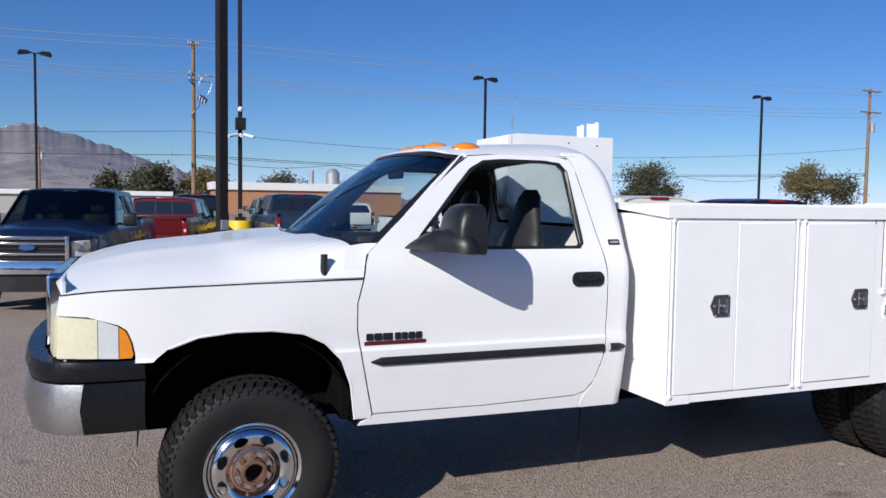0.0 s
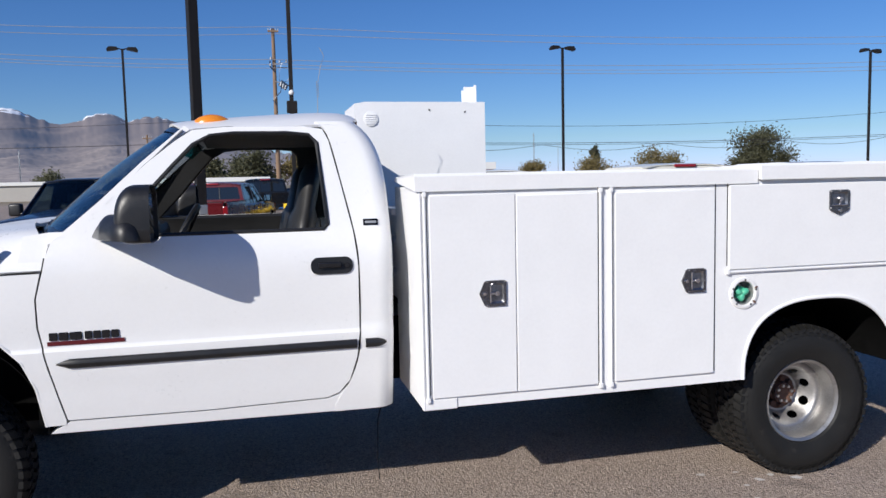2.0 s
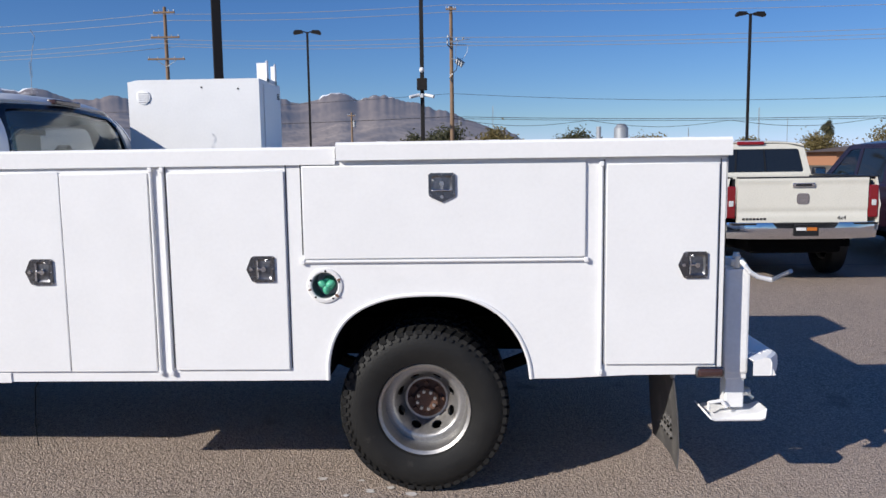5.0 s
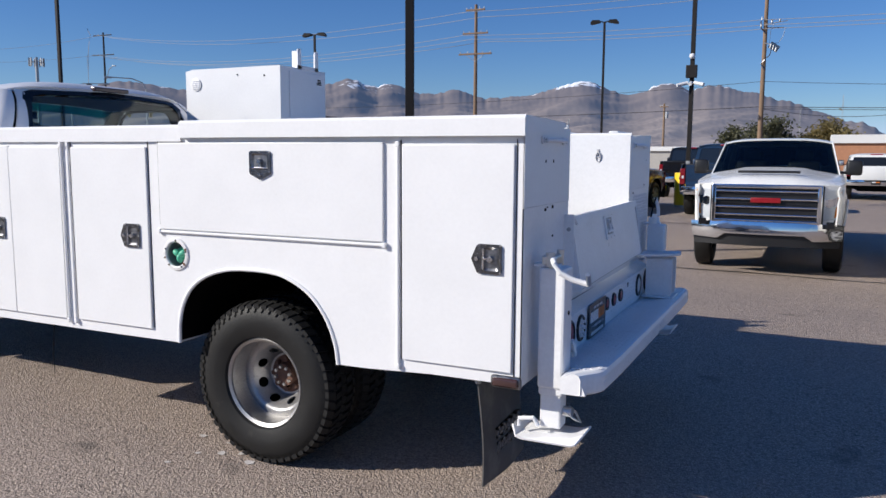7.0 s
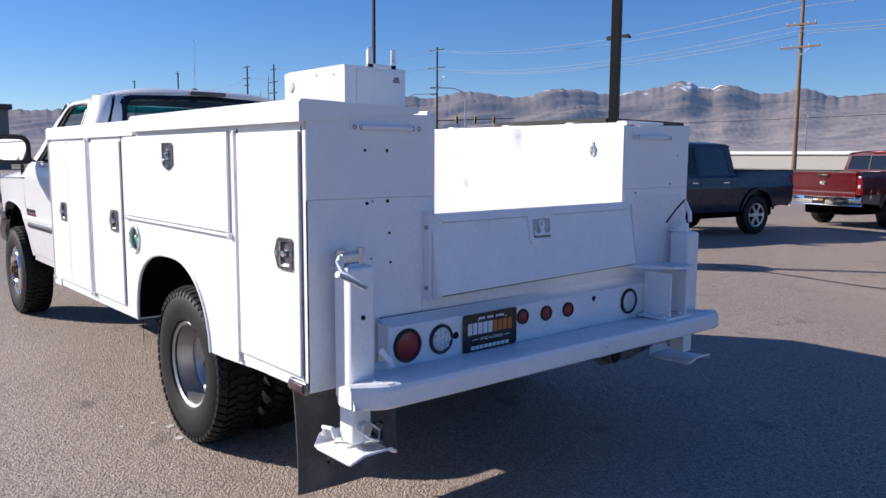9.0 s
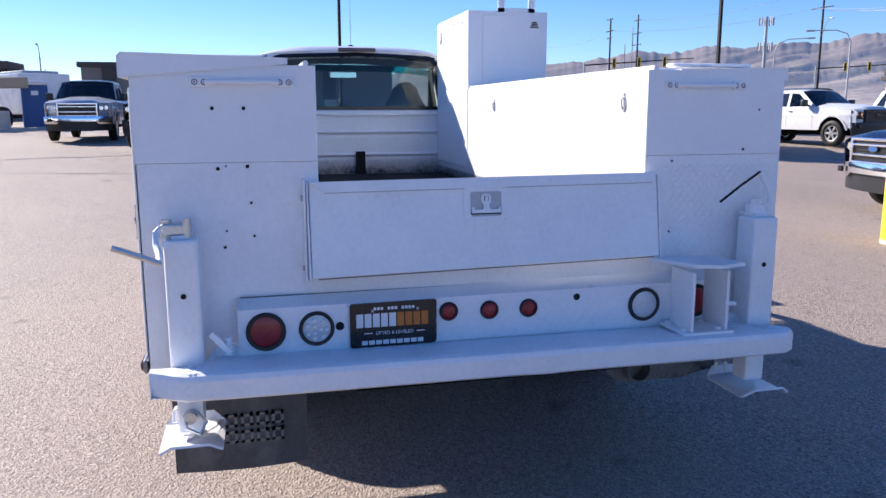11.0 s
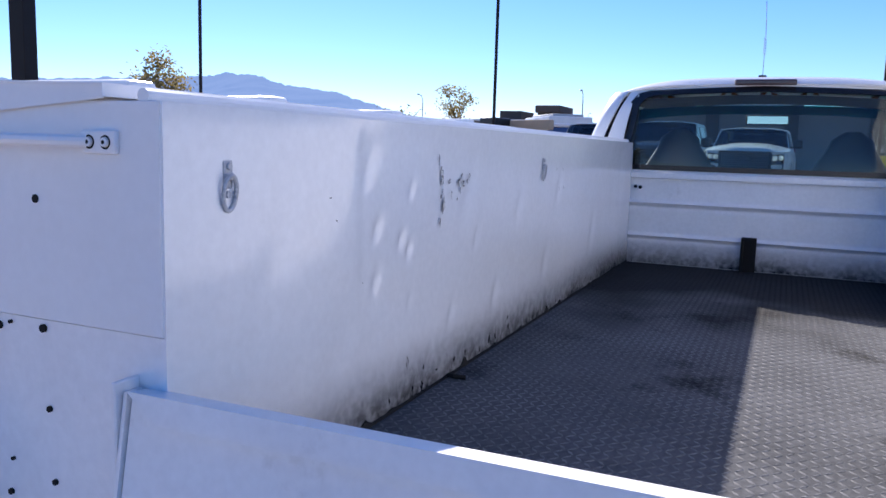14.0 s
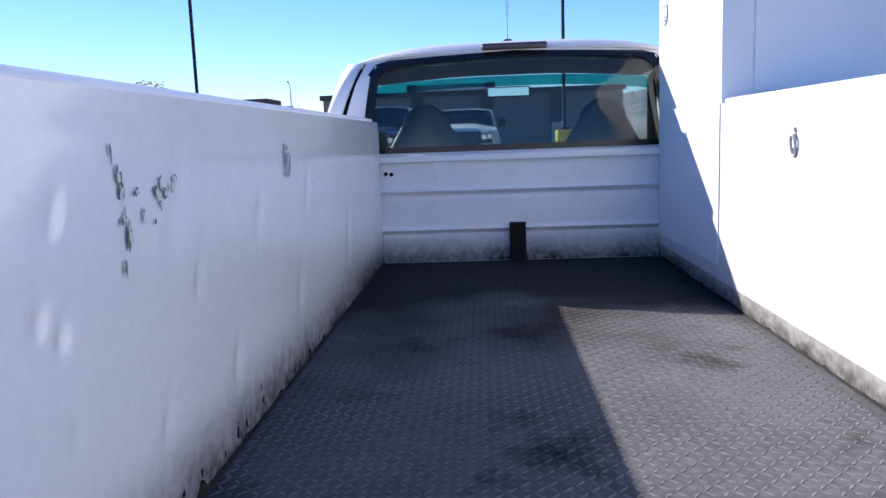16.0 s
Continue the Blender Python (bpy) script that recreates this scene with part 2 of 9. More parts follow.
LEAF = mat("olive_leaves", (0.115, 0.115, 0.062), 0.7, vary=0.35, scale=1.5, fine=9)
LEAF_GOLD = mat("autumn_leaves", (0.24, 0.19, 0.075), 0.7, vary=0.40, scale=3, fine=15)
for leaf_mat in (LEAF, LEAF_GOLD):  # leaves let light through
    nt = leaf_mat.node_tree
    solid = nt.nodes["Principled BSDF"]
    thin, both = nt.nodes.new("ShaderNodeBsdfTranslucent"), nt.nodes.new("ShaderNodeMixShader")
    nt.links.new(solid.inputs["Base Color"].links[0].from_socket, thin.inputs["Color"])
    both.inputs[0].default_value = 0.45
    nt.links.new(solid.outputs[0], both.inputs[1])
    nt.links.new(thin.outputs[0], both.inputs[2])
    nt.links.new(both.outputs[0], nt.nodes["Material Output"].inputs["Surface"])
BARK = mat("bark", (0.12, 0.09, 0.065), 0.9, vary=0.3, scale=8, bump=0.4, bump_scale=40)
BLUE_PLASTIC = mat("blue_plastic", (0.015, 0.07, 0.22), 0.5, vary=0.1)


def smear_material(name, color, foot, reach):
    """Greasy dirt that thins out unevenly above the height foot."""
    m = mat(name, color, 0.75, vary=0.3, fine=120)
    nt = m.node_tree
    b = nt.nodes["Principled BSDF"]
    geo, sep = nt.nodes.new("ShaderNodeNewGeometry"), nt.nodes.new("ShaderNodeSeparateXYZ")
    big, small = nt.nodes.new("ShaderNodeTexNoise"), nt.nodes.new("ShaderNodeTexNoise")
    for n, sc, dt in ((big, 4.5, 6), (small, 45, 6)):
        n.inputs["Scale"].default_value, n.inputs["Detail"].default_value = sc, dt
        nt.links.new(geo.outputs["Position"], n.inputs["Vector"])
    nt.links.new(geo.outputs["Position"], sep.inputs[0])
    h, k, q, r = (nt.nodes.new("ShaderNodeMapRange") for _ in range(4))
    for n, src, v in ((h, sep.outputs["Z"], (foot, foot + reach, 1.0, 0.0)), (k, big.outputs[0], (0.32, 0.60, 0.60, 1.0)), (q, small.outputs[0], (0.35, 0.60, 0.55, 1.0))):
        for key, val in zip(("From Min", "From Max", "To Min", "To Max"), v):
            n.inputs[key].default_value = val
        nt.links.new(src, n.inputs["Value"])
    p = nt.nodes.new("ShaderNodeMath")
    p.operation, p.inputs[1].default_value = "POWER", 1.5
    nt.links.new(h.outputs[0], p.inputs[0])
    a, c = nt.nodes.new("ShaderNodeMath"), nt.nodes.new("ShaderNodeMath")
    a.operation = c.operation = "MULTIPLY"
    nt.links.new(p.outputs[0], a.inputs[0])
    nt.links.new(k.outputs[0], a.inputs[1])
    nt.links.new(a.outputs[0], c.inputs[0])
    nt.links.new(q.outputs[0], c.inputs[1])
    nt.links.new(c.outputs[0], b.inputs["Alpha"])
    return m


def mountain_material(name, low, high, snow_z, haze):
    """Bare slopes in two tones, snow above snow_z, distance haze as blue emission."""
    m = mat(name, low, 0.95, vary=0.45, scale=0.006, fine=0.03)
    nt = m.node_tree
    b = nt.nodes["Principled BSDF"]
    src = b.inputs["Base Color"].links[0].from_socket
    geo, sep = nt.nodes.new("ShaderNodeNewGeometry"), nt.nodes.new("ShaderNodeSeparateXYZ")
    nz = nt.nodes.new("ShaderNodeTexNoise")
    nz.inputs["Scale"].default_value, nz.inputs["Detail"].default_value, nz.inputs["Roughness"].default_value = 0.0075, 8, 0.66
    nt.links.new(geo.outputs["Position"], sep.inputs[0])
    nt.links.new(geo.outputs["Position"], nz.inputs["Vector"])
    up = nt.nodes.new("ShaderNodeMath")
    up.operation = "MULTIPLY_ADD"
    up.inputs[1].default_value = 420.0
    nt.links.new(nz.outputs[0], up.inputs[0])
    nt.links.new(sep.outputs["Z"], up.inputs[2])
    for lo, hi, col in ((60.0 + 210, 240.0 + 210, high), (snow_z + 210, snow_z + 232, (0.75, 0.77, 0.80))):
        r, mx = nt.nodes.new("ShaderNodeMapRange"), nt.nodes.new("ShaderNodeMix")
        r.inputs["From Min"].default_value, r.inputs["From Max"].default_value = lo, hi
        nt.links.new(up.outputs[0], r.inputs["Value"])
        mx.data_type = "RGBA"
        nt.links.new(r.outputs[0], mx.inputs["Factor"])
        nt.links.new(src, mx.inputs["A"])
        mx.inputs["B"].default_value = (*col, 1)
        src = mx.outputs["Result"]
    nt.links.new(src, b.inputs["Base Color"])
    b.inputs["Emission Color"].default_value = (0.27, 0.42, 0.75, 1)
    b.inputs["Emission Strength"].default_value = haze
    b.inputs["Specular IOR Level"].default_value = 0.0
    return m


def asphalt_material():
    m = bpy.data.materials.new("asphalt_and_dry_land")
    m.use_nodes = True
    nt = m.node_tree
    b = nt.nodes["Principled BSDF"]
    N, L = nt.nodes.new, nt.links.new
    geo = N("ShaderNodeNewGeometry")
    pos = geo.outputs["Position"]

    def tex(kind, scale, detail=4):
        n = N(kind)
        n.inputs["Scale"].default_value = scale
        if kind == "ShaderNodeTexNoise":
            n.inputs["Detail"].default_value = detail
        L(pos, n.inputs["Vector"])
        return n.outputs[0]

    def rng(sock, a, bb, c, d):
        r = N("ShaderNodeMapRange")
        for k, v in (("From Min", a), ("From Max", bb), ("To Min", c), ("To Max", d)):
            r.inputs[k].default_value = v
        L(sock, r.inputs["Value"])
        return r.outputs[0]

    def mix(f, a, c):
        x = N("ShaderNodeMix")
        x.data_type = "RGBA"
        if isinstance(f, float):
            x.inputs["Factor"].default_value = f
        else:
            L(f, x.inputs["Factor"])
        for k, v in (("A", a), ("B", c)):
            if isinstance(v, tuple):
                x.inputs[k].default_value = (*v, 1)
            else:
                L(v, x.inputs[k])
        return x.outputs["Result"]

    cells = N("ShaderNodeTexVoronoi")
    cells.inputs["Scale"].default_value = 125
    L(pos, cells.inputs["Vector"])
    stone = cells.outputs["Distance"]
    each = N("ShaderNodeSeparateColor")
    L(cells.outputs["Color"], each.inputs[0])
    col = mix(each.outputs[0], (0.39, 0.315, 0.262), (0.64, 0.517, 0.430))
    col = mix(rng(each.outputs[1], 0.86, 0.92, 0, 0.7), col, (0.60, 0.50, 0.43))
    col = mix(rng(stone, 0.42, 0.62, 0, 0.50), col, (0.080, 0.066, 0.056))
    coarse = N("ShaderNodeTexVoronoi")
    coarse.inputs["Scale"].default_value = 58
    L(pos, coarse.inputs["Vector"])
    col = mix(rng(coarse.outputs["Distance"], 0.45, 0.70, 0, 0.30), col, (0.085, 0.070, 0.060))
    # dark flecks: the shade of small pits put into the colour
    col = mix(rng(tex("ShaderNodeTexNoise", 80, 4), 0.58, 0.63, 0, 0.50), col, (0.075, 0.062, 0.053))
    col = mix(rng(tex("ShaderNodeTexNoise", 38, 5), 0.585, 0.62, 0, 0.60), col, (0.085, 0.070, 0.060))
    col = mix(rng(tex("ShaderNodeTexNoise", 1.1, 6), 0.42, 0.66, 0, 0.30), col, (0.40, 0.318, 0.262))
    col = mix(rng(tex("ShaderNodeTexNoise", 0.16, 5), 0.45, 0.7, 0, 0.45), col, (0.44, 0.350, 0.286))
    col = mix(rng(tex("ShaderNodeTexNoise", 2.6, 8), 0.64, 0.74, 0, 0.55), col, (0.075, 0.068, 0.063))
    dist = N("ShaderNodeVectorMath")
    dist.operation = "LENGTH"
    L(pos, dist.inputs[0])
    wob = N("ShaderNodeMath")
    wob.operation = "MULTIPLY_ADD"
    wob.inputs[1].default_value = 30.0
    L(tex("ShaderNodeTexNoise", 0.02, 3), wob.inputs[0])
    L(dist.outputs["Value"], wob.inputs[2])
    land = mix(rng(tex("ShaderNodeTexNoise", 0.008, 6), 0.4, 0.6, 0, 1), (0.26, 0.21, 0.14), (0.17, 0.15, 0.10))
    col = mix(rng(wob.outputs[0], 95, 125, 0, 1), col, land)
    L(col, b.inputs["Base Color"])
    b.inputs["Roughness"].default_value = 0.7
    b.inputs["Specular IOR Level"].default_value = 0.25
    bp = N("ShaderNodeBump")
    bp.inputs["Strength"].default_value, bp.inputs["Distance"].default_value = 1.0, 0.0055
    bp.invert = True
    rough = N("ShaderNodeMath")
    rough.operation = "MULTIPLY_ADD"
    rough.inputs[1].default_value = 0.9
    L(tex("ShaderNodeTexNoise", 130, 4), rough.inputs[0])
    L(stone, rough.inputs[2])
    both = N("ShaderNodeMath")
    both.operation = "MULTIPLY_ADD"
    both.inputs[1].default_value = 0.9
    L(coarse.outputs["Distance"], both.inputs[0])
    L(rough.outputs[0], both.inputs[2])
    L(both.outputs[0], bp.inputs["Height"])
    L(bp.outputs[0], b.inputs["Normal"])
    return m


ASPHALT = asphalt_material()
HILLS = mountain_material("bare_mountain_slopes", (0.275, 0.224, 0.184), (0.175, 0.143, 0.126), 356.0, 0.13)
HILLS_FAR = mountain_material("hazed_distant_ridge", (0.05, 0.055, 0.07), (0.05, 0.055, 0.07), 900.0, 0.42)
SMEAR = smear_material("black_grease_smear", (0.02, 0.019, 0.018), 0.962, 0.16)
SEAL = mat("black_crack_sealant", (0.012, 0.012, 0.012), 0.5, vary=0.2)
SPLASH = mat("pale_paint_splash", (0.62, 0.58, 0.55), 0.9, vary=0.2)


# ---- mesh tools ----
def part(name, bm, material, parent=None, label="", angle=22, loc=None):
    """Links a bmesh as one mesh object, under a thing or a part when parent is given."""
    me = bpy.data.meshes.new(name)
    bmesh.ops.recalc_face_normals(bm, faces=bm.faces) if angle < 0 else None
    bm.to_mesh(me)
    bm.free()
    me.materials.append(material)
    me.polygons.foreach_set("use_smooth", [True] * len(me.polygons))
    me.set_sharp_from_angle(angle=radians(abs(angle)))
    ob = new(name, me)
    if parent is not None:
        ob.parent = parent
        if parent.type == "EMPTY":
            ob.matrix_parent_inverse = Matrix.Translation(-Vector(parent.get("base", (0, 0, 0))))
    if label:
        ob["label"] = label
    return ob


def thing(name, label, category, base=(0, 0, 0), group="", kind=""):
    ob = new(name)
    ob.location = base
    ob["base"] = base
    ob.empty_display_size = 0.2
    return tagged(ob, label, category, group, kind)


def box(bm, x0, x1, y0, y1, z0, z1, bev=0.0, seg=2, m=None):
    r = bmesh.ops.create_cube(bm, size=1.0)
    vs = r["verts"]
    for v in vs:
        v.co = Vector(((x0 + x1) / 2 + v.co.x * (x1 - x0), (y0 + y1) / 2 + v.co.y * (y1 - y0), (z0 + z1) / 2 + v.co.z * (z1 - z0)))
    if bev:
        es = list({e for v in vs for e in v.link_edges})
        g = bmesh.ops.bevel(bm, geom=es, offset=bev, segments=seg, affect="EDGES", profile=0.5)
        vs = list({v for f in g["faces"] for v in f.verts} | {v for v in vs if v.is_valid})
    if m is not None:
        bmesh.ops.transform(bm, matrix=m, verts=vs)
    return vs


def boxm(*a, **k):
    bm = bmesh.new()
    box(bm, *a, **k)
    return bm


def cyl(bm, a, b, r0, r1=None, n=16, caps=True):
    """A round bar from a to b."""
    a, b = Vector(a), Vector(b)
    d = b - a
    m = Matrix.Translation((a + b) / 2) @ d.to_track_quat("Z", "Y").to_matrix().to_4x4()
    return bmesh.ops.create_cone(bm, cap_ends=caps, segments=n, radius1=r0, radius2=r0 if r1 is None else r1, depth=d.length, matrix=m)["verts"]


def cylm(*a, **k):
    bm = bmesh.new()
    cyl(bm, *a, **k)
    return bm


def tube(bm, pts, r, n=8, closed=False):
    """A round bar along points."""
    pts = [Vector(p) for p in pts]
    rings = []
    k = len(pts)
    for i, p in enumerate(pts):
        a = pts[(i - 1) % k] if (closed or i) else p
        c = pts[(i + 1) % k] if (closed or i < k - 1) else p
        q = (c - a).to_track_quat("Z", "Y")
        rings.append([bm.verts.new(p + q @ Vector((r * math.cos(2 * math.pi * j / n), r * math.sin(2 * math.pi * j / n), 0))) for j in range(n)])
    for i in range(k if closed else k - 1):
        A, B = rings[i], rings[(i + 1) % k]
        for j in range(n):
            bm.faces.new((A[j], A[(j + 1) % n], B[(j + 1) % n], B[j]))
    if not closed:
        bm.faces.new(rings[0][::-1])
        bm.faces.new(rings[-1])
    return bm


def thicken(bm, t):
    """Gives a sheet its thickness, inwards."""
    bm.normal_update()
    faces, verts = list(bm.faces), list(bm.verts)
    border = [e for e in bm.edges if len(e.link_faces) == 1]
    twin = {v: bm.verts.new(v.co - v.normal * t) for v in verts}
    rim = [(e.verts[0], e.verts[1], e.link_faces[0]) for e in border]
    for f in faces:
        bm.faces.new([twin[v] for v in reversed(f.verts)])
    for a, b, f in rim:
        vs = list(f.verts)
        i = vs.index(a)
        if vs[(i + 1) % len(vs)] is not b:
            a, b = b, a
        bm.faces.new((b, a, twin[a], twin[b]))
    return bm


def sheet(outline, f, holes=(), us=(), vs=(), t=0.0):
    """A bent plate: a flat outline with holes, cut along us and vs, laid onto the surface f(u, v)."""
    bm = bmesh.new()
    for loop in (outline, *holes):
        vv = [bm.verts.new((u, v, 0)) for u, v in loop]
        for i in range(len(vv)):
            bm.edges.new((vv[i], vv[(i + 1) % len(vv)]))
    bmesh.ops.triangle_fill(bm, use_beauty=True, use_dissolve=False, edges=bm.edges[:], normal=(0, 0, 1))
    for k, cuts in ((0, us), (1, vs)):
        for c in cuts:
            co, no = [0, 0, 0], [0, 0, 0]
            co[k], no[k] = c, 1
            bmesh.ops.bisect_plane(bm, geom=bm.verts[:] + bm.edges[:] + bm.faces[:], plane_co=co, plane_no=no)
    for v in bm.verts:
        v.co = Vector(f(v.co.x, v.co.y))
    if t:
        thicken(bm, t)
    return bm


def grid(nu, nv, f, t=0.0):
    bm = bmesh.new()
    vs = [[bm.verts.new(f(i / nu, j / nv)) for j in range(nv + 1)] for i in range(nu + 1)]
    for i in range(nu):
        for j in range(nv):
            bm.faces.new((vs[i][j], vs[i + 1][j], vs[i + 1][j + 1], vs[i][j + 1]))
    if t:
        thicken(bm, t)
    return bm


def lathe(profile, n=48, axis="Y", at=(0, 0, 0)):
    """Turns a profile of (radius, along) round an axis through at."""
    bm = bmesh.new()
    at = Vector(at)
    rings = []
    for i in range(n):
        a = 2 * math.pi * i / n
        c, s = math.cos(a), math.sin(a)
        rings.append([bm.verts.new(at + (Vector((r * c, h, r * s)) if axis == "Y" else Vector((r * c, r * s, h)))) for r, h in profile])
    for i in range(n):
        A, B = rings[i], rings[(i + 1) % n]
        for j in range(len(profile) - 1):
            bm.faces.new((A[j], B[j], B[j + 1], A[j + 1]))
    bmesh.ops.recalc_face_normals(bm, faces=bm.faces)
    return bm


def circle(cx, cy, r, n=24, ry=None, turn=0.0):
    ry = r if ry is None else ry
    out = []
    for i in range(n):
        a = 2 * math.pi * i / n
        u, v = r * math.cos(a), ry * math.sin(a)
        out.append((cx + u * math.cos(turn) - v * math.sin(turn), cy + u * math.sin(turn) + v * math.cos(turn)))
    return out


def rounded(x0, x1, y0, y1, r, n=5):
    out = []
    for cx, cy, a0 in ((x1 - r, y0 + r, -90), (x1 - r, y1 - r, 0), (x0 + r, y1 - r, 90), (x0 + r, y0 + r, 180)):
        out += [(cx + r * math.cos(radians(a0 + 90 * i / n)), cy + r * math.sin(radians(a0 + 90 * i / n))) for i in range(n + 1)]
    return out


def lerp_table(table, x):
    if x <= table[0][0]:
        return table[0][1]
    for (a, fa), (b, fb) in zip(table, table[1:]):
        if x <= b:
            s = (x - a) / (b - a)
            return fa + (fb - fa) * s
    return table[-1][1]


def smooth_table(table, x):
    """Catmull-Rom through a table."""
    n = len(table)
    if x <= table[0][0]:
        return table[0][1]
    if x >= table[-1][0]:
        return table[-1][1]
    i = max(k for k in range(n) if table[k][0] <= x)
    i = min(i, n - 2)
    p = [table[max(0, min(n - 1, i + d))] for d in (-1, 0, 1, 2)]
    s = (x - p[1][0]) / (p[2][0] - p[1][0])
    h = p[2][0] - p[1][0]
    m1 = (p[2][1] - p[0][1]) / max(1e-6, p[2][0] - p[0][0]) * h
    m2 = (p[3][1] - p[1][1]) / max(1e-6, p[3][0] - p[1][0]) * h
    return (2 * s**3 - 3 * s**2 + 1) * p[1][1] + (s**3 - 2 * s**2 + s) * m1 + (-2 * s**3 + 3 * s**2) * p[2][1] + (s**3 - s**2) * m2


def steps(a, b, d):
    n = max(1, int(abs(b - a) / d))
    return [a + (b - a) * i / n for i in range(1, n)]


# ---- ground and mountains ----
def ground_z(x, y):
    """The lot is level under the truck, climbs gently to the west and dips to the north."""
    ramp = lambda a: max(0.0, a) ** 2 / (max(0.0, a) + 3.0)
    dip = min(1.0, max(0.0, (y - 8.0) / 4.5))
    z = 0.6 * math.tanh(0.055 * ramp(-1.0 - x) / 0.6) - 0.15 * dip * dip * (3 - 2 * dip)
    r = math.hypot(x - 4, y - 5)
    return z * min(1.0, max(0.0, (85.0 - r) / 40.0))


def spread(s):
    s = 2 * s - 1
    return math.copysign(26 * abs(s) + 4474 * abs(s) ** 9, s)


ground = part("ground", grid(130, 130, lambda u, v: (4 + spread(u), 5 + spread(v), ground_z(4 + spread(u), 5 + spread(v)))), ASPHALT, angle=60)
tagged(ground, "grey-brown worn asphalt lot running out to dry valley land", "ground", kind="structure")

RIDGE = [(-180, 1.0), (-160, 2.4), (-145, 3.4), (-135.1, 4.0), (-131.5, 4.3), (-128.1, 4.65), (-125.2, 4.0), (-122.3, 3.7), (-118, 2.6), (-112, 1.0),
         (-105, 0.3), (-90, 0.3), (-84, 2.0), (-78, 2.9), (-70, 3.2), (-66, 3.5), (-64, 3.75), (-62.2, 4.15), (-60.7, 3.95), (-59.3, 4.0), (-57.6, 4.35), (-55.5, 4.15), (-52.7, 4.4), (-51, 4.3), (-47.5, 4.8), (-44.5, 4.38), (-43.5, 4.45), (-42, 4.9), (-39.9, 4.95),
         (-37.1, 4.56), (-32.4, 5.33), (-30.8, 4.85), (-29.6, 5.1), (-27.3, 4.39), (-24.9, 4.68), (-23.1, 4.17), (-19.5, 4.33), (-17.3, 4.95), (-15.4, 5.23), (-13.6, 4.55), (-12.2, 4.35),
         (-9.8, 5.03), (-8.3, 4.6), (-6.9, 4.84), (-3.1, 3.95), (-0.8, 3.2), (1.2, 2.45), (2.6, 2.15), (4.0, 1.3), (6.5, 0.6), (15, 0.35), (60, 0.3), (90, 0.8), (130, 0.6), (180, 1.0)]


def mountains(name, a0, a1, near, far, material, label):
    n, rows = int((a1 - a0) * 8), 100

    def f(u, v):
        az = a0 + (a1 - a0) * u
        el = smooth_table(RIDGE, az)
        crest = 0.16 * noise.noise(Vector((az * 0.9, 3, 0))) + 0.13 * noise.noise(Vector((az * 2.7, 7, 0))) - 0.10 * abs(noise.noise(Vector((az * 7.0, 9, 0))))
        s = v
        el += crest * s**5
        far_out = near + (far - near) * s
        px, py = far_out * math.sin(radians(az)), far_out * math.cos(radians(az))
        across = (radians(az) * 3000 - 0.75 * (far_out - near)) / 560
        spur = noise.ridged_multi_fractal(Vector((across, far_out / 2100, 1.0)), 0.85, 2.1, 8, 1.0, 2.0)
        folds = noise.noise(Vector((px / 1500, py / 1500, 4.0)))
        h = (0.12 * s + 0.88 * s**1.7) * (1 + (1 - s**3) * (0.40 * (spur - 1.2) + 0.25 * folds))
        r = near + (far - near) * s
        z = far * math.tan(radians(max(0.02, el))) * h
        a = radians(az)
        return (7 + r * math.sin(a), 3 + r * math.cos(a), z + (1.5 * s - 2.0 * (1 - s)))

    ob = part(name, grid(n, rows, f), material, angle=80)
    return tagged(ob, label, "mountain", kind="structure")


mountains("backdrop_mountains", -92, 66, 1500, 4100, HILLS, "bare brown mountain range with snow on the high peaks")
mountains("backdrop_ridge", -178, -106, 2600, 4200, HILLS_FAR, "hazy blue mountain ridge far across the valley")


def crack(points, width):
    bm = bmesh.new()
    rows = []
    pts = []
    for (x0, y0), (x1, y1) in zip(points, points[1:]):
        k = max(2, int(math.hypot(x1 - x0, y1 - y0) / 0.35))
        pts += [(x0 + (x1 - x0) * i / k, y0 + (y1 - y0) * i / k) for i in range(k)]
    pts.append(points[-1])
    d = Vector((points[-1][0] - points[0][0], points[-1][1] - points[0][1])).normalized()
    for x, y in pts:
        o = 0.12 * noise.noise(Vector((x * 0.9, y * 0.9, 4)))
        w = width * (0.7 + 0.6 * random.random())
        rows.append([bm.verts.new((x - d.y * (o + s * w), y + d.x * (o + s * w), ground_z(x, y) + 0.006)) for s in (-0.5, 0.5)])
    for a, b in zip(rows, rows[1:]):
        bm.faces.new((a[0], b[0], b[1], a[1]))
    ob = part("crack_sealant", bm, SEAL)
    return tagged(ob, "black sealed crack across the asphalt", "pavement", kind="structure")


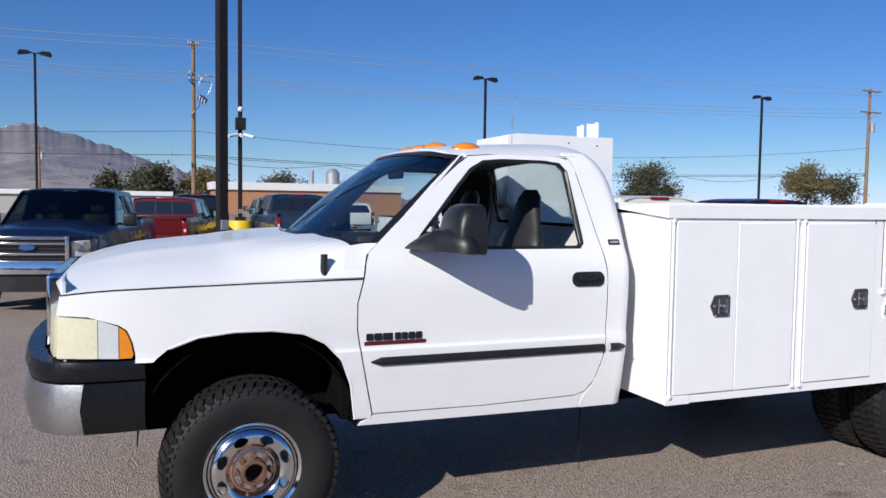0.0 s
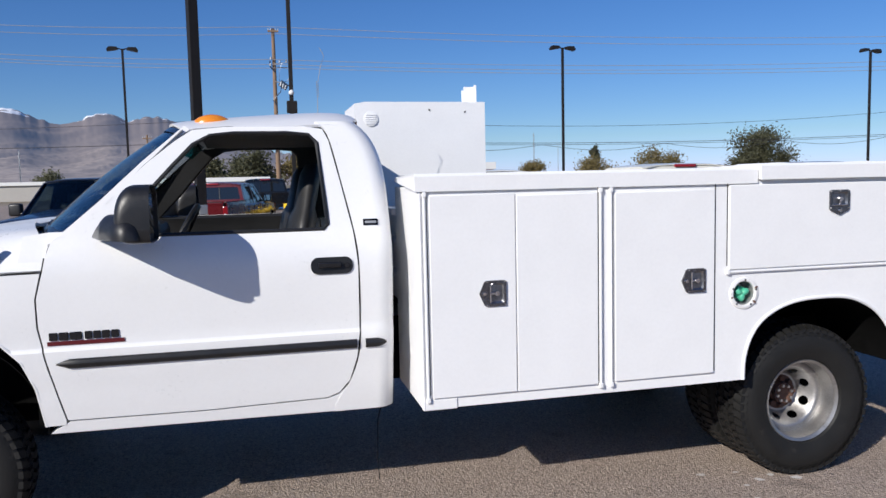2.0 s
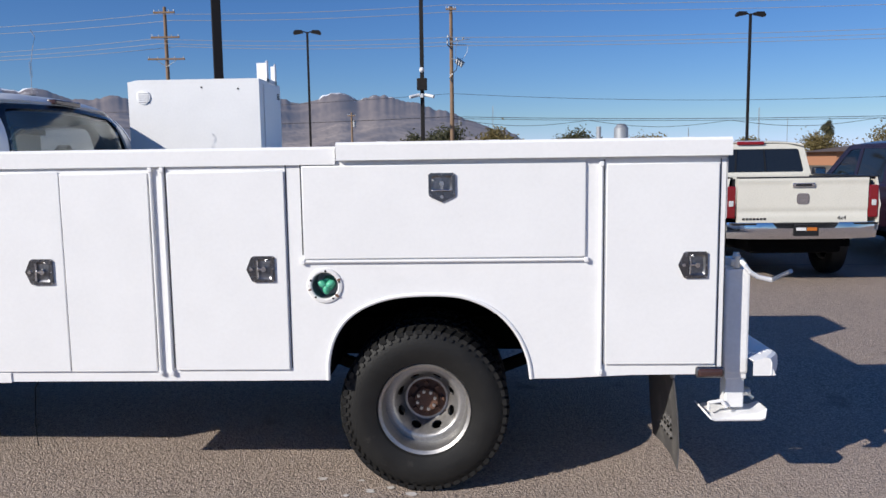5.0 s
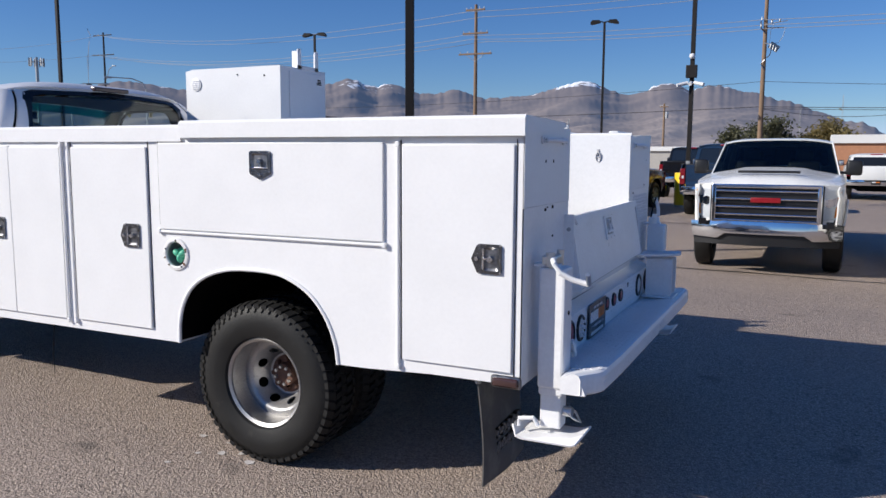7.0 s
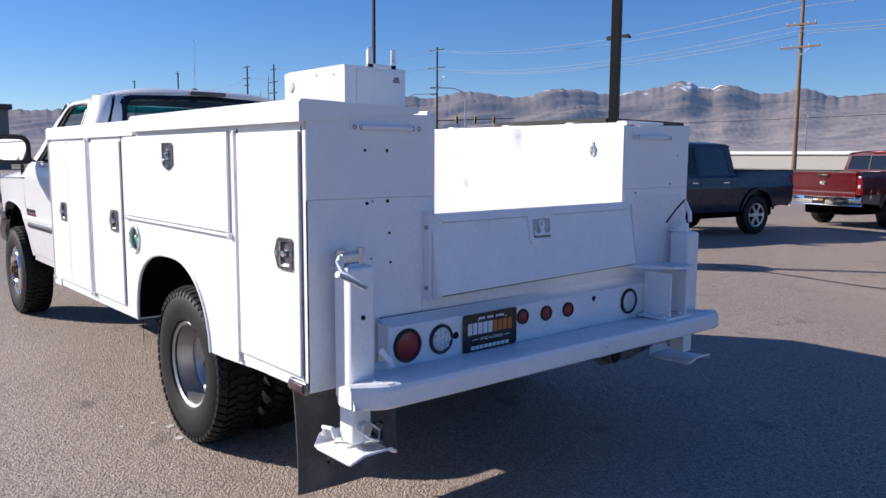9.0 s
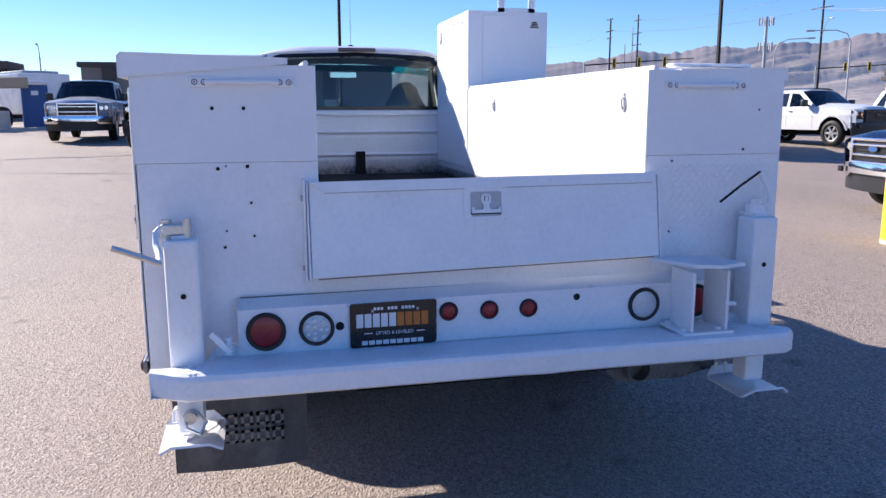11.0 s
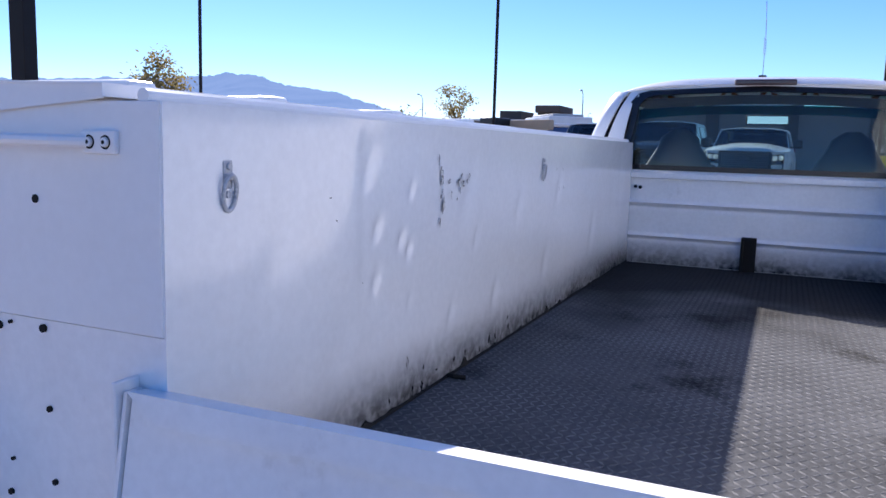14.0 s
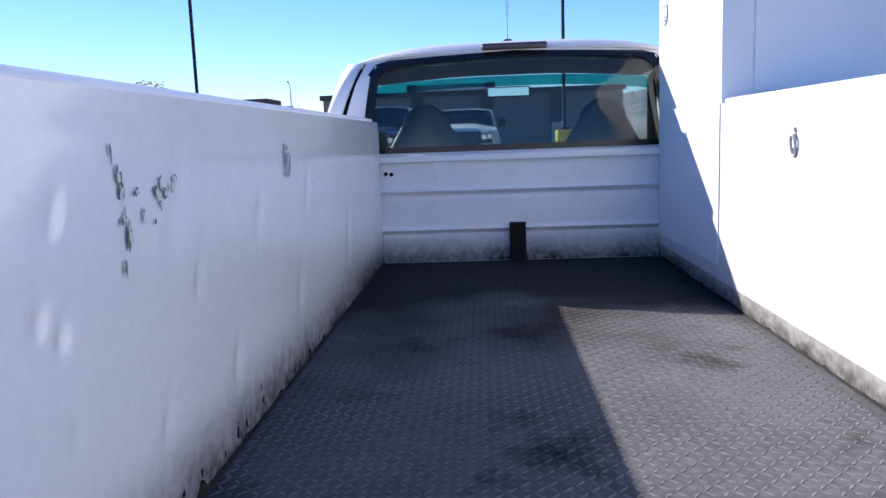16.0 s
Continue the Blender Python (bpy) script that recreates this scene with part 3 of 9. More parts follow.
crack([(3.0, 13.2), (8.0, 12.7), (14.0, 12.9)], 0.05)
crack([(-9.5, -6.0), (-11.5, 3.5), (-12.5, 13.0)], 0.09)
crack([(-13.5, -8.0), (-8.0, -2.5), (-7.0, 2.6)], 0.05)
crack([(-24, 16.0), (-4, 21.0), (14, 20.0)], 0.07)
for i, (x, y, r) in enumerate(((4.86, 4.32, 0.018), (5.11, 4.18, 0.017), (5.05, 4.30, 0.012), (5.0, 4.13, 0.015), (5.2, 4.22, 0.014), (4.95, 3.98, 0.012), (0.62, 4.62, 0.05), (0.3, 3.9, 0.03), (5.3, 4.15, 0.02), (1.9, 4.1, 0.02))):
    pts = []
    for k in range(14):
        a = 2 * math.pi * k / 14
        rr = r * (0.6 + 0.8 * random.random())
        pts.append((x + rr * math.cos(a) * 1.3, y + rr * math.sin(a)))
    sp = part("pale_splash", sheet(pts, lambda u, v: (u, v, 0.004)), SPLASH)
    tagged(sp, "small pale splash dried on the asphalt", "stain", group="splashes on the asphalt", kind="structure")


# ---- the service truck ----
CY = 5.283          # its middle line; it points along -x
SIDE, TAIL = 4.095, 6.69
truck = thing("service_truck", "white regular-cab dually work truck with a steel utility body", "truck", (4.0, CY, 0))
HALF = [(0.48, 0.955), (0.56, 0.972), (0.66, 0.99), (0.74, 1.001), (0.80, 1.012), (0.88, 1.019), (0.897, 1.020), (0.912, 1.010), (0.95, 1.011), (1.10, 1.018), (1.22, 1.018), (1.30, 1.003), (1.36, 0.972), (1.44, 0.938), (1.60, 0.880), (1.80, 0.808), (1.86, 0.780), (1.92, 0.72)]


def half(x, z):
    h = smooth_table(HALF, z)
    if x < 1.0:
        h -= 0.34 * (1.0 - x) ** 2.2
    if x < 1.75 and z > 0.86:  # fender bulge over the wheel
        h += 0.018 * math.exp(-((x - 1.28) / 0.32) ** 2) * math.exp(-((z - 1.0) / 0.12) ** 2)
    return h


def side_of(s, out=0.0):
    """The cab's flank: s -1 is the driver's side, +1 the other."""
    return lambda x, z: (x, CY + s * (half(x, z) + out), z)


ZC = steps(0.5, 1.95, 0.05) + [0.885, 0.897, 0.905, 0.913]
ARCH_F = [(0.80, 0.60), (0.825, 0.75), (0.868, 0.885), (0.93, 0.955), (1.05, 1.0), (1.20, 1.018), (1.36, 1.016), (1.50, 0.995), (1.60, 0.945), (1.68, 0.86), (1.725, 0.74), (1.75, 0.57)]
DOOR_F = [(1.835, 0.592), (1.81, 0.70), (1.775, 0.86), (1.752, 1.0), (1.752, 1.12), (1.782, 1.235), (1.792, 1.29), (1.812, 1.352)]
DOOR_R = [(0.556, 2.965), (0.60, 2.99), (0.655, 3.03), (0.775, 3.074), (0.9, 3.088), (1.2, 3.090), (1.36, 3.076), (1.58, 3.034), (1.77, 2.994), (1.83, 2.968), (1.87, 2.92)]
REAR_X = [(0.56, 3.248), (1.35, 3.258), (1.55, 3.254), (1.68, 3.238), (1.76, 3.210), (1.82, 3.170), (1.862, 3.122), (1.90, 3.06)]
for s, who in ((-1, "driver"), (1, "passenger")):
    # front fender with its wheel opening
    fender = [(0.515, 1.188), (0.50, 1.103), (0.62, 1.096), (0.735, 1.062), (0.768, 1.04), (0.79, 0.99), (0.80, 0.935), (0.80, 0.905), (0.872, 0.905)] + ARCH_F[3:] + [(1.826, 0.57)] + [(x - 0.007, z) for x, z in DOOR_F[:-3]] + [(1.773, 1.232), (1.5, 1.232), (1.1, 1.221), (0.8, 1.208)]
    bm = sheet(fender, side_of(s), us=steps(0.5, 1.83, 0.06), vs=ZC, t=s * 0.012 if s > 0 else 0.012)
    part("front_fender", bm, WHITE, truck)
    lip = [(x, z) for x, z in ARCH_F[3:]]
    bm = tube(bmesh.new(), [(x, CY + s * (half(x, z) - 0.004), z) for x, z in lip], 0.007, 6)
    part("fender_lip", bm, WHITE, truck)
    # door with its window opening
    win = [(2.02, 1.366), (2.945, 1.366), (2.962, 1.385), (2.948, 1.60), (2.935, 1.76), (2.90, 1.798), (2.80, 1.808), (2.56, 1.808), (2.46, 1.798), (2.385, 1.758), (2.30, 1.668), (2.16, 1.512)]
    door = DOOR_F + [(1.90, 1.395), (2.02, 1.50), (2.18, 1.67), (2.315, 1.78), (2.385, 1.825), (2.52, 1.838), (2.88, 1.838), (2.965, 1.825), (2.99, 1.77), (3.03, 1.58), (3.072, 1.36), (3.086, 1.20), (3.084, 0.9), (3.07, 0.78), (3.035, 0.67), (2.985, 0.615), (2.93, 0.595), (2.4, 0.585)]
    bm = sheet(door, side_of(s), holes=[win], us=steps(1.75, 3.1, 0.1), vs=ZC, t=0.02 * (1 if s < 0 else -1) * (1 if s < 0 else -1))
    dr = part("cab_door", bm, WHITE, truck, "white cab door with the window wound down")
    bm = tube(bmesh.new(), [(x, CY + s * (half(x, z) - 0.002), z) for x, z in win], 0.010, 6, closed=True)
    part("window_seal", bm, BLACK, dr, "black rubber window seal")
    # inner door skin and sill
    bm = sheet([(1.86, 0.62), (3.02, 0.62), (3.05, 1.2), (3.0, 1.36), (1.95, 1.36), (1.8, 1.2)], side_of(s, -0.075), us=steps(1.8, 3.05, 0.3), vs=steps(0.6, 1.4, 0.2), t=0.01)
    part("door_trim_panel", bm, SEAT, dr)
    bm = sheet([(1.86, 1.335), (3.09, 1.335), (3.06, 1.58), (2.99, 1.83), (2.88, 1.843), (2.52, 1.843), (2.385, 1.832), (2.315, 1.795), (2.18, 1.688), (2.02, 1.525), (1.86, 1.39)], side_of(s, -0.040), holes=[win], us=steps(1.9, 3.1, 0.15), vs=ZC, t=0.004)
    part("pillar_trim", bm, TRIM, dr, "dark inner pillar trim")
    # corner behind the door, wrapping round to the back of the cab
    def wrap(u, v, s=s):
        z = 0.522 + (1.862 - 0.522) * v
        xd, xr, r = smooth_table(DOOR_R, z) + 0.003, smooth_table(REAR_X, z), 0.085
        h = smooth_table(HALF, z)
        if u < 0.4:
            return (xd + (xr - r - xd) * u / 0.4, CY + s * h, z)
        a = (u - 0.4) / 0.6 * math.pi / 2
        return (xr - r + r * math.sin(a), CY + s * (h - r + r * math.cos(a)), z)
    part("cab_corner", grid(20, 44, wrap, t=0.012 if s < 0 else -0.012), WHITE, truck, angle=60)
    def lining(u, v, s=s):
        z = 1.34 + 0.50 * v
        xd, xr, r = smooth_table(DOOR_R, z) - 0.02, smooth_table(REAR_X, z) - 0.035, 0.11
        h = smooth_table(HALF, z) - 0.045
        if u < 0.4:
            return (xd + (xr - r - xd) * u / 0.4, CY + s * h, z)
        a = (u - 0.4) / 0.6 * math.pi / 2
        return (xr - r + r * math.sin(a), CY + s * (h - r + r * math.cos(a)), z)
    part("corner_lining", grid(14, 12, lining, t=0.006 if s < 0 else -0.006), TRIM, truck, "dark inner lining of the cab corner", angle=60)
    # dark shut lines round the door, and the bonnet's edge
    part("door_gap", sheet([(x - 0.0065, z) for x, z in DOOR_F[:-1]] + [(x - 0.0005, z) for x, z in DOOR_F[-2::-1]], side_of(s, -0.004), vs=ZC, t=0.006), GRIME_SHADE, truck)
    rear = [(0.60 + 0.04 * i, smooth_table(DOOR_R, 0.60 + 0.04 * i)) for i in range(30)]
    part("door_gap", sheet([(x - 0.005, z) for z, x in rear] + [(x + 0.002, z) for z, x in rear[::-1]], side_of(s, -0.006), vs=ZC, t=0.006), GRIME_SHADE, truck)
    top = [(0.516, 1.185), (0.62, 1.198), (0.716, 1.206), (0.937, 1.2145), (1.289, 1.2235), (1.77, 1.231)]
    part("bonnet_gap", sheet([(x, z - 0.0025) for x, z in top] + [(x, z + 0.003) for x, z in top[::-1]], side_of(s, 0.0025), us=steps(0.52, 1.77, 0.08), t=0.004), GRIME_SHADE, truck)
    part("cowl_corner", sheet([(1.68, 1.236), (1.775, 1.236), (1.80, 1.34), (1.86, 1.392), (1.80, 1.392), (1.70, 1.378)], side_of(s, -0.018), us=(1.74,), vs=ZC, t=0.01), WHITE, truck)
    # jamb behind the door's lower rear corner
    part("door_jamb", sheet([(2.70, 0.565), (3.11, 0.565), (3.13, 0.90), (3.06, 0.90), (3.03, 0.72), (2.94, 0.64), (2.70, 0.62)], side_of(s, -0.014), vs=ZC, t=0.008), SEAM, truck)
    # sill under the door
    bm = sheet([(1.76, 0.535), (3.12, 0.522), (3.12, 0.60), (3.07, 0.640), (3.035, 0.655), (2.988, 0.606), (2.93, 0.587), (2.4, 0.577), (1.84, 0.583)], side_of(s, -0.002), us=steps(1.7, 3.2, 0.1), t=0.03)
    part("sill", bm, WHITE, truck)
    # drip rail, A-pillar
    bm = sheet([(1.818, 1.352), (1.904, 1.393), (2.024, 1.50), (2.18, 1.672), (2.31, 1.782), (2.375, 1.828), (2.35, 1.845), (2.30, 1.80), (2.17, 1.685), (2.0, 1.52), (1.86, 1.395), (1.800, 1.342)], side_of(s), vs=ZC, t=0.03)
    part("windscreen_pillar", bm, WHITE, truck)
    # body moulding in two pieces
    for x0, x1 in ((1.812, 3.070), (3.108, 3.206)):
        def mould(u, v, s=s, x0=x0, x1=x1):
            a = 2 * math.pi * v
            front = min(1, math.sqrt(max(0.02, u * (x1 - x0) / 0.03))) if x0 < 2 else 1.0
            rear = 1.0 if x0 < 2 else min(1, math.sqrt(max(0.02, (1 - u) * (x1 - x0) / 0.04)))
            tip = front * rear
            z = 0.844 + 0.021 * tip * math.sin(a)
            x = x0 + (x1 - x0) * u
            return (x, CY + s * (half(x, 0.842) + 0.004 + 0.012 * tip * math.cos(a)), z)
        part("side_moulding", grid(24, 10, mould), BLACK, truck, "black rubber side moulding", angle=60)
    # door handle
    bm = sheet(rounded(2.875, 3.062, 1.167, 1.243, 0.034), side_of(s, 0.006), us=steps(2.87, 3.07, 0.03), t=0.012)
    dh = part("door_handle", bm, BLACK, dr, "black plastic door handle")
    bm = bmesh.new()
    yy = CY + s * (half(2.95, 1.22) + 0.016)
    box(bm, 2.905, 3.01, yy - 0.008, yy + 0.008, 1.196, 1.222, 0.006)
    cyl(bm, (3.035, CY + s * (half(3.03, 1.2) + 0.004), 1.205), (3.035, CY + s * (half(3.03, 1.2) + 0.014), 1.205), 0.012)
    part("handle_paddle", bm, BLACK_GLOSS, dr)
    # badges, kept as plain shapes
    bm = bmesh.new()
    x = 1.79
    for k, w in enumerate((0.038, 0.042, 0.052, 0.0, 0.034, 0.034, 0.036, 0.036)):
        if w:
            yb = CY + s * (half(x, 0.967) + 0.003)
            box(bm, x, x + w - 0.004, yb - 0.003, yb + 0.003, 0.943, 0.977, 0.003, 1)
        x += w or 0.006
    bl = part("badge_letters", bm, BLACK_GLOSS, dr, "dark grey raised badge")
    part("badge_bar", sheet([(1.782, 0.922), (2.084, 0.922), (2.084, 0.939), (1.782, 0.939)], side_of(s, 0.004), us=steps(1.79, 2.09, 0.1), t=0.004), BADGE_RED, dr, "dark red badge strip")
    part("corner_badge", sheet(rounded(3.122, 3.190, 1.378, 1.406, 0.004), side_of(s, 0.005), us=(3.14,), t=0.006), BLACK_GLOSS, truck, "small black badge with a silver mark")
    part("corner_badge_mark", sheet(rounded(3.130, 3.182, 1.387, 1.397, 0.002), side_of(s, 0.0075), us=(3.14,), t=0.002), GALV, truck)
    # wing mirror: folded-out black housing on an arm
    def shell(u, v, s=s):
        w = math.sin(math.pi * (v - 0.5))
        k = (1 - abs(w) ** 4) ** 0.25 if abs(w) < 1 else 0.0
        low = (1 - abs(w) ** 8) ** 0.125 if abs(w) < 1 else 0.0
        if u < 0.25:
            x, z = 2.250 - 0.055 * u / 0.25, 1.0
        elif u < 0.75:
            a = 2 * math.pi * (u - 0.25)
            x, z = 2.195 - 0.080 * (0.4 + 0.6 * k) * math.sin(a) ** 0.9, math.copysign(abs(math.cos(a)) ** 0.75, math.cos(a))
        else:
            x, z = 2.195 + 0.055 * (u - 0.75) / 0.25, -1.0
        return (x, CY + s * (1.195 + 0.132 * w), 1.410 + z * (0.168 * k if z > 0 else 0.052 * low))
    mir = part("wing_mirror", grid(48, 24, shell, t=0.005 * s), BLACK, truck, "black plastic towing mirror", angle=50)

    def lobe(u, v, s=s):
        a = math.pi * v
        end = (1 - max(0.0, (u - 0.72) / 0.28) ** 2.6) ** 0.5
        w = 0.078 * min(1.0, 0.35 + 1.3 * u) * end
        h = (0.012 + 0.090 * min(1.0, u / 0.42) ** 0.8 - 0.008 * u) * end
        return (1.996 + 0.205 * u - 0.70 * w * math.cos(a), CY + s * (0.985 + 0.365 * u + 0.60 * w * math.cos(a)), 1.368 + h * math.sin(a) ** 0.75)
    part("mirror_arm", grid(26, 24, lobe, t=0.004), BLACK, mir, "black moulded mirror foot", angle=60)
    bm = sheet(rounded(CY + s * 1.195 - 0.102, CY + s * 1.195 + 0.102, 1.386, 1.546, 0.045), lambda y, z: (2.240, y, z), t=0.006)
    part("mirror_pane", bm, MIRROR, mir, "mirror glass")
    rim_pts = [shell(0.0, i / 24) for i in range(1, 24)] + [shell(1.0, 1 - i / 24) for i in range(1, 24)]
    part("mirror_bezel", sheet([(y, z) for x, y, z in rim_pts], lambda y, z: (2.232, y, z), t=0.003), BLACK, mir)
    # headlamp in three lenses
    for name, loop, m_, lab in (("headlamp", [(0.50, 0.925), (0.655, 0.922), (0.655, 1.085), (0.505, 1.098)], LENS_OLD, "yellowed headlamp lens"),
                                ("parking_lamp", [(0.658, 0.922), (0.735, 0.92), (0.735, 1.055), (0.658, 1.084)], LENS, "clear ribbed lens"),
                                ("side_marker", [(0.738, 0.92), (0.785, 0.922), (0.792, 0.935), (0.782, 0.99), (0.762, 1.035), (0.738, 1.053)], AMBER, "amber marker lens")):
        part(name, sheet(loop, side_of(s, 0.002), us=steps(0.5, 0.8, 0.03), vs=(1.0,), t=0.03), m_, truck, lab)
    bm = sheet([(CY + s * 0.50, 0.92), (CY + s * 0.90, 0.925), (CY + s * 0.90, 1.10), (CY + s * 0.52, 1.10)][:: 1 if s > 0 else -1], lambda y, z: (0.468 + 0.050 * (max(0.0, abs(y - CY) - 0.50) / 0.42) ** 1.6 + 0.03 * (z - 0.9), y, z), us=steps(CY - 0.92, CY + 0.92, 0.05), t=0.03)
    part("headlamp_front", bm, LENS_OLD, truck)
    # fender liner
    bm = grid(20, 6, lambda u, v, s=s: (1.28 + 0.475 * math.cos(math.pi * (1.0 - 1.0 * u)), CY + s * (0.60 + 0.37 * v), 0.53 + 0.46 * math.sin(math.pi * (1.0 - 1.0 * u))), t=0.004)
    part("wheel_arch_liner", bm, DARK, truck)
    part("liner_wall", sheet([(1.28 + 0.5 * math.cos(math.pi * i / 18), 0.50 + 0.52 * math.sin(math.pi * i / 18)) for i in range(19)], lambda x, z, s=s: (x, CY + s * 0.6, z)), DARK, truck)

# bonnet, grille, bumper
CROWN = [(0.445, 1.155), (0.47, 1.20), (0.55, 1.262), (0.75, 1.315), (1.0, 1.348), (1.3, 1.376), (1.62, 1.395), (1.80, 1.40)]
EDGE = [(0.45, 1.180), (0.52, 1.192), (0.8, 1.213), (1.1, 1.226), (1.5, 1.237), (1.8, 1.240)]


def bonnet(u, v):
    y = (v - 0.5) * 2
    back = 1.60 + 0.198 * abs(y) ** 2.2
    x = 0.455 + 0.065 * abs(y) ** 3 + (back - 0.455 - 0.065 * abs(y) ** 3) * u
    c = smooth_table(CROWN, x)
    edge = min(c, smooth_table(EDGE, x))
    w = half(max(x, 0.52), 1.25) - 0.003
    dome = 1 - abs(y) ** (3.2 + 9.0 * max(0.0, min(1.0, (x - 1.15) / 0.55)) ** 1.5)
    power = 0.012 * math.exp(-((abs(y) - 0.50) / 0.10) ** 2) * min(1, max(0, x - 0.5) * 3)
    return (x, CY + w * y, edge + (c - edge) * dome + power + 0.012 * dome)


part("bonnet", grid(40, 64, bonnet, t=0.015), WHITE, truck, "white bonnet", angle=60)
part("engine_bay", boxm(0.62, 1.72, CY - 0.56, CY + 0.56, 0.55, 1.2, 0.03), DARK, truck)
bm = bmesh.new()
for s in (-1, 1):
    box(bm, 0.425, 0.50, CY + s * 0.52 - 0.03, CY + s * 0.52 + 0.03, 0.90, 1.235, 0.014)
box(bm, 0.43, 0.50, CY - 0.52, CY + 0.52, 1.185, 1.24, 0.016)
box(bm, 0.425, 0.49, CY - 0.52, CY + 0.52, 0.895, 0.935, 0.014)
box(bm, 0.425, 0.47, CY - 0.50, CY + 0.50, 1.04, 1.095, 0.014)
box(bm, 0.42, 0.47, CY - 0.04, CY + 0.04, 0.92, 1.20, 0.014)
gr = part("grille_surround", bm, CHROME, truck, "chrome crossbar grille surround")
bm = bmesh.new()
for k in range(9):
    box(bm, 0.455, 0.475, CY - 0.5, CY + 0.5, 0.945 + 0.028 * k, 0.957 + 0.028 * k)
part("grille_bars", bm, BLACK, gr)
part("nose_filler", sheet([(-0.93, 0.90), (0.93, 0.90), (0.95, 1.24), (-0.95, 1.24)], lambda y, z: (0.505 + 0.03 * (abs(y) / 0.93) ** 4, CY + y, z), us=steps(-0.93, 0.93, 0.1), t=0.01), WHITE, truck)


def bumper(z0, z1, grow, k0=0.0, k1=1.0):
    path = [(0.838, -0.985), (0.74, -0.99), (0.60, -0.985), (0.50, -0.95), (0.44, -0.89), (0.395, -0.80), (0.355, -0.6), (0.325, -0.3), (0.315, 0)]
    path += [(x, -y) for x, y in path[-2::-1]]
    n = len(path) - 1
    a, b = int(k0 * n), int(k1 * n)
    sel = path[a:b + 1]

    def f(u, v):
        p = sel[min(len(sel) - 1, int(round(u * (len(sel) - 1))))]
        prof = [(0.06, 0), (0.0, 0.04), (-grow, 0.5), (0.0, 0.97), (0.06, 1.0), (0.07, 1.0)]
        q = prof[min(5, int(round(v * 5)))]
        d = Vector((p[0] - 0.9, p[1] * 0.35)).normalized()
        return (p[0] - d.x * q[0], CY + p[1] - d.y * q[0] * 1.0, z0 + (z1 - z0) * q[1])
    return grid(len(sel) - 1, 5, f)


part("bumper_cap", bumper(0.825, 0.912, 0.012), BUMPER, truck, "black plastic bumper top", angle=50)
part("bumper_face", bumper(0.60, 0.825, 0.022, 0.125, 0.875), BUMPER_CHROME, truck, "chrome bumper face", angle=50)
for s in (-1, 1):
    part("bumper_end", bumper(0.60, 0.825, 0.020, 0.0 if s < 0 else 0.875, 0.125 if s < 0 else 1.0), BUMPER, truck, "black bumper end cap", angle=50)
part("tow_hook", tube(bmesh.new(), [(0.50, 4.62, 0.60), (0.40, 4.62, 0.595), (0.375, 4.585, 0.595), (0.40, 4.55, 0.595), (0.50, 4.55, 0.60)], 0.014), STEEL, truck, "steel tow hook")

# windscreen, roof, rear of the cab
WS = lambda u, v: ((1.60 + 0.245 * abs(v) ** 2.1) * (1 - u) + (2.225 + 0.125 * abs(v) ** 2.2) * u, CY + v * (0.925 + (0.815 - 0.925) * u), (1.378 - 0.026 * v ** 4) * (1 - u) + (1.868 - 0.048 * abs(v) ** 2.5) * u + 0.03 * math.sin(math.pi * u) * (1 - v ** 4))
screen = part("windscreen", grid(14, 24, lambda u, v: WS(0.04 + 0.93 * u, (v - 0.5) * 1.94), t=0.004), GLASS, truck, "curved clear windscreen", angle=60)
screen.visible_shadow = False
band = part("sunshade_band", grid(3, 24, lambda u, v: Vector(WS(0.83 + 0.13 * u, (v - 0.5) * 1.90)) + Vector((0.012, 0, -0.004)), t=0.001), GLASS_TEAL, truck, "teal sunshade band", angle=60)
band.visible_shadow = False
bm = bmesh.new()
ring = [(0.0, -1 + 0.1 * i) for i in range(21)] + [(0.05 * i, 1.0) for i in range(1, 20)] + [(1.0, 1 - 0.1 * i) for i in range(21)] + [(1 - 0.05 * i, -1.0) for i in range(1, 20)]
ins = lambda u, v: (u + (0.05 if u < 0.05 else -0.045 if u > 0.95 else 0), v * 0.94)
for (a, b), (c, d) in zip(ring, ring[1:] + ring[:1]):
    q = [WS(a, b), WS(c, d), WS(*ins(c, d)), WS(*ins(a, b))]
    bm.faces.new([bm.verts.new(Vector(p) + Vector((-0.004, 0, 0.004))) for p in q])
bmesh.ops.remove_doubles(bm, verts=bm.verts, dist=0.0005)
part("screen_border", bm, BLACK_GLOSS, truck, "black windscreen border")
part("cowl", grid(6, 24, lambda u, v: (1.555 + 0.06 * u + 0.215 * abs((v - 0.5) * 2) ** 2.1, CY + (v - 0.5) * 1.80, 1.378 - 0.014 * u - 0.05 * ((v - 0.5) * 2) ** 6), t=0.01), BLACK, truck, "black cowl grille")
for y0, y1 in ((4.70, 5.25), (5.30, 5.85)):
    part("wiper", tube(bmesh.new(), [WS(0.02, (y0 - CY) / 0.86), WS(0.07, ((y0 + y1) / 2 - CY) / 0.86), WS(0.05, (y1 - CY) / 0.86)], 0.008, 6), BLACK, truck)


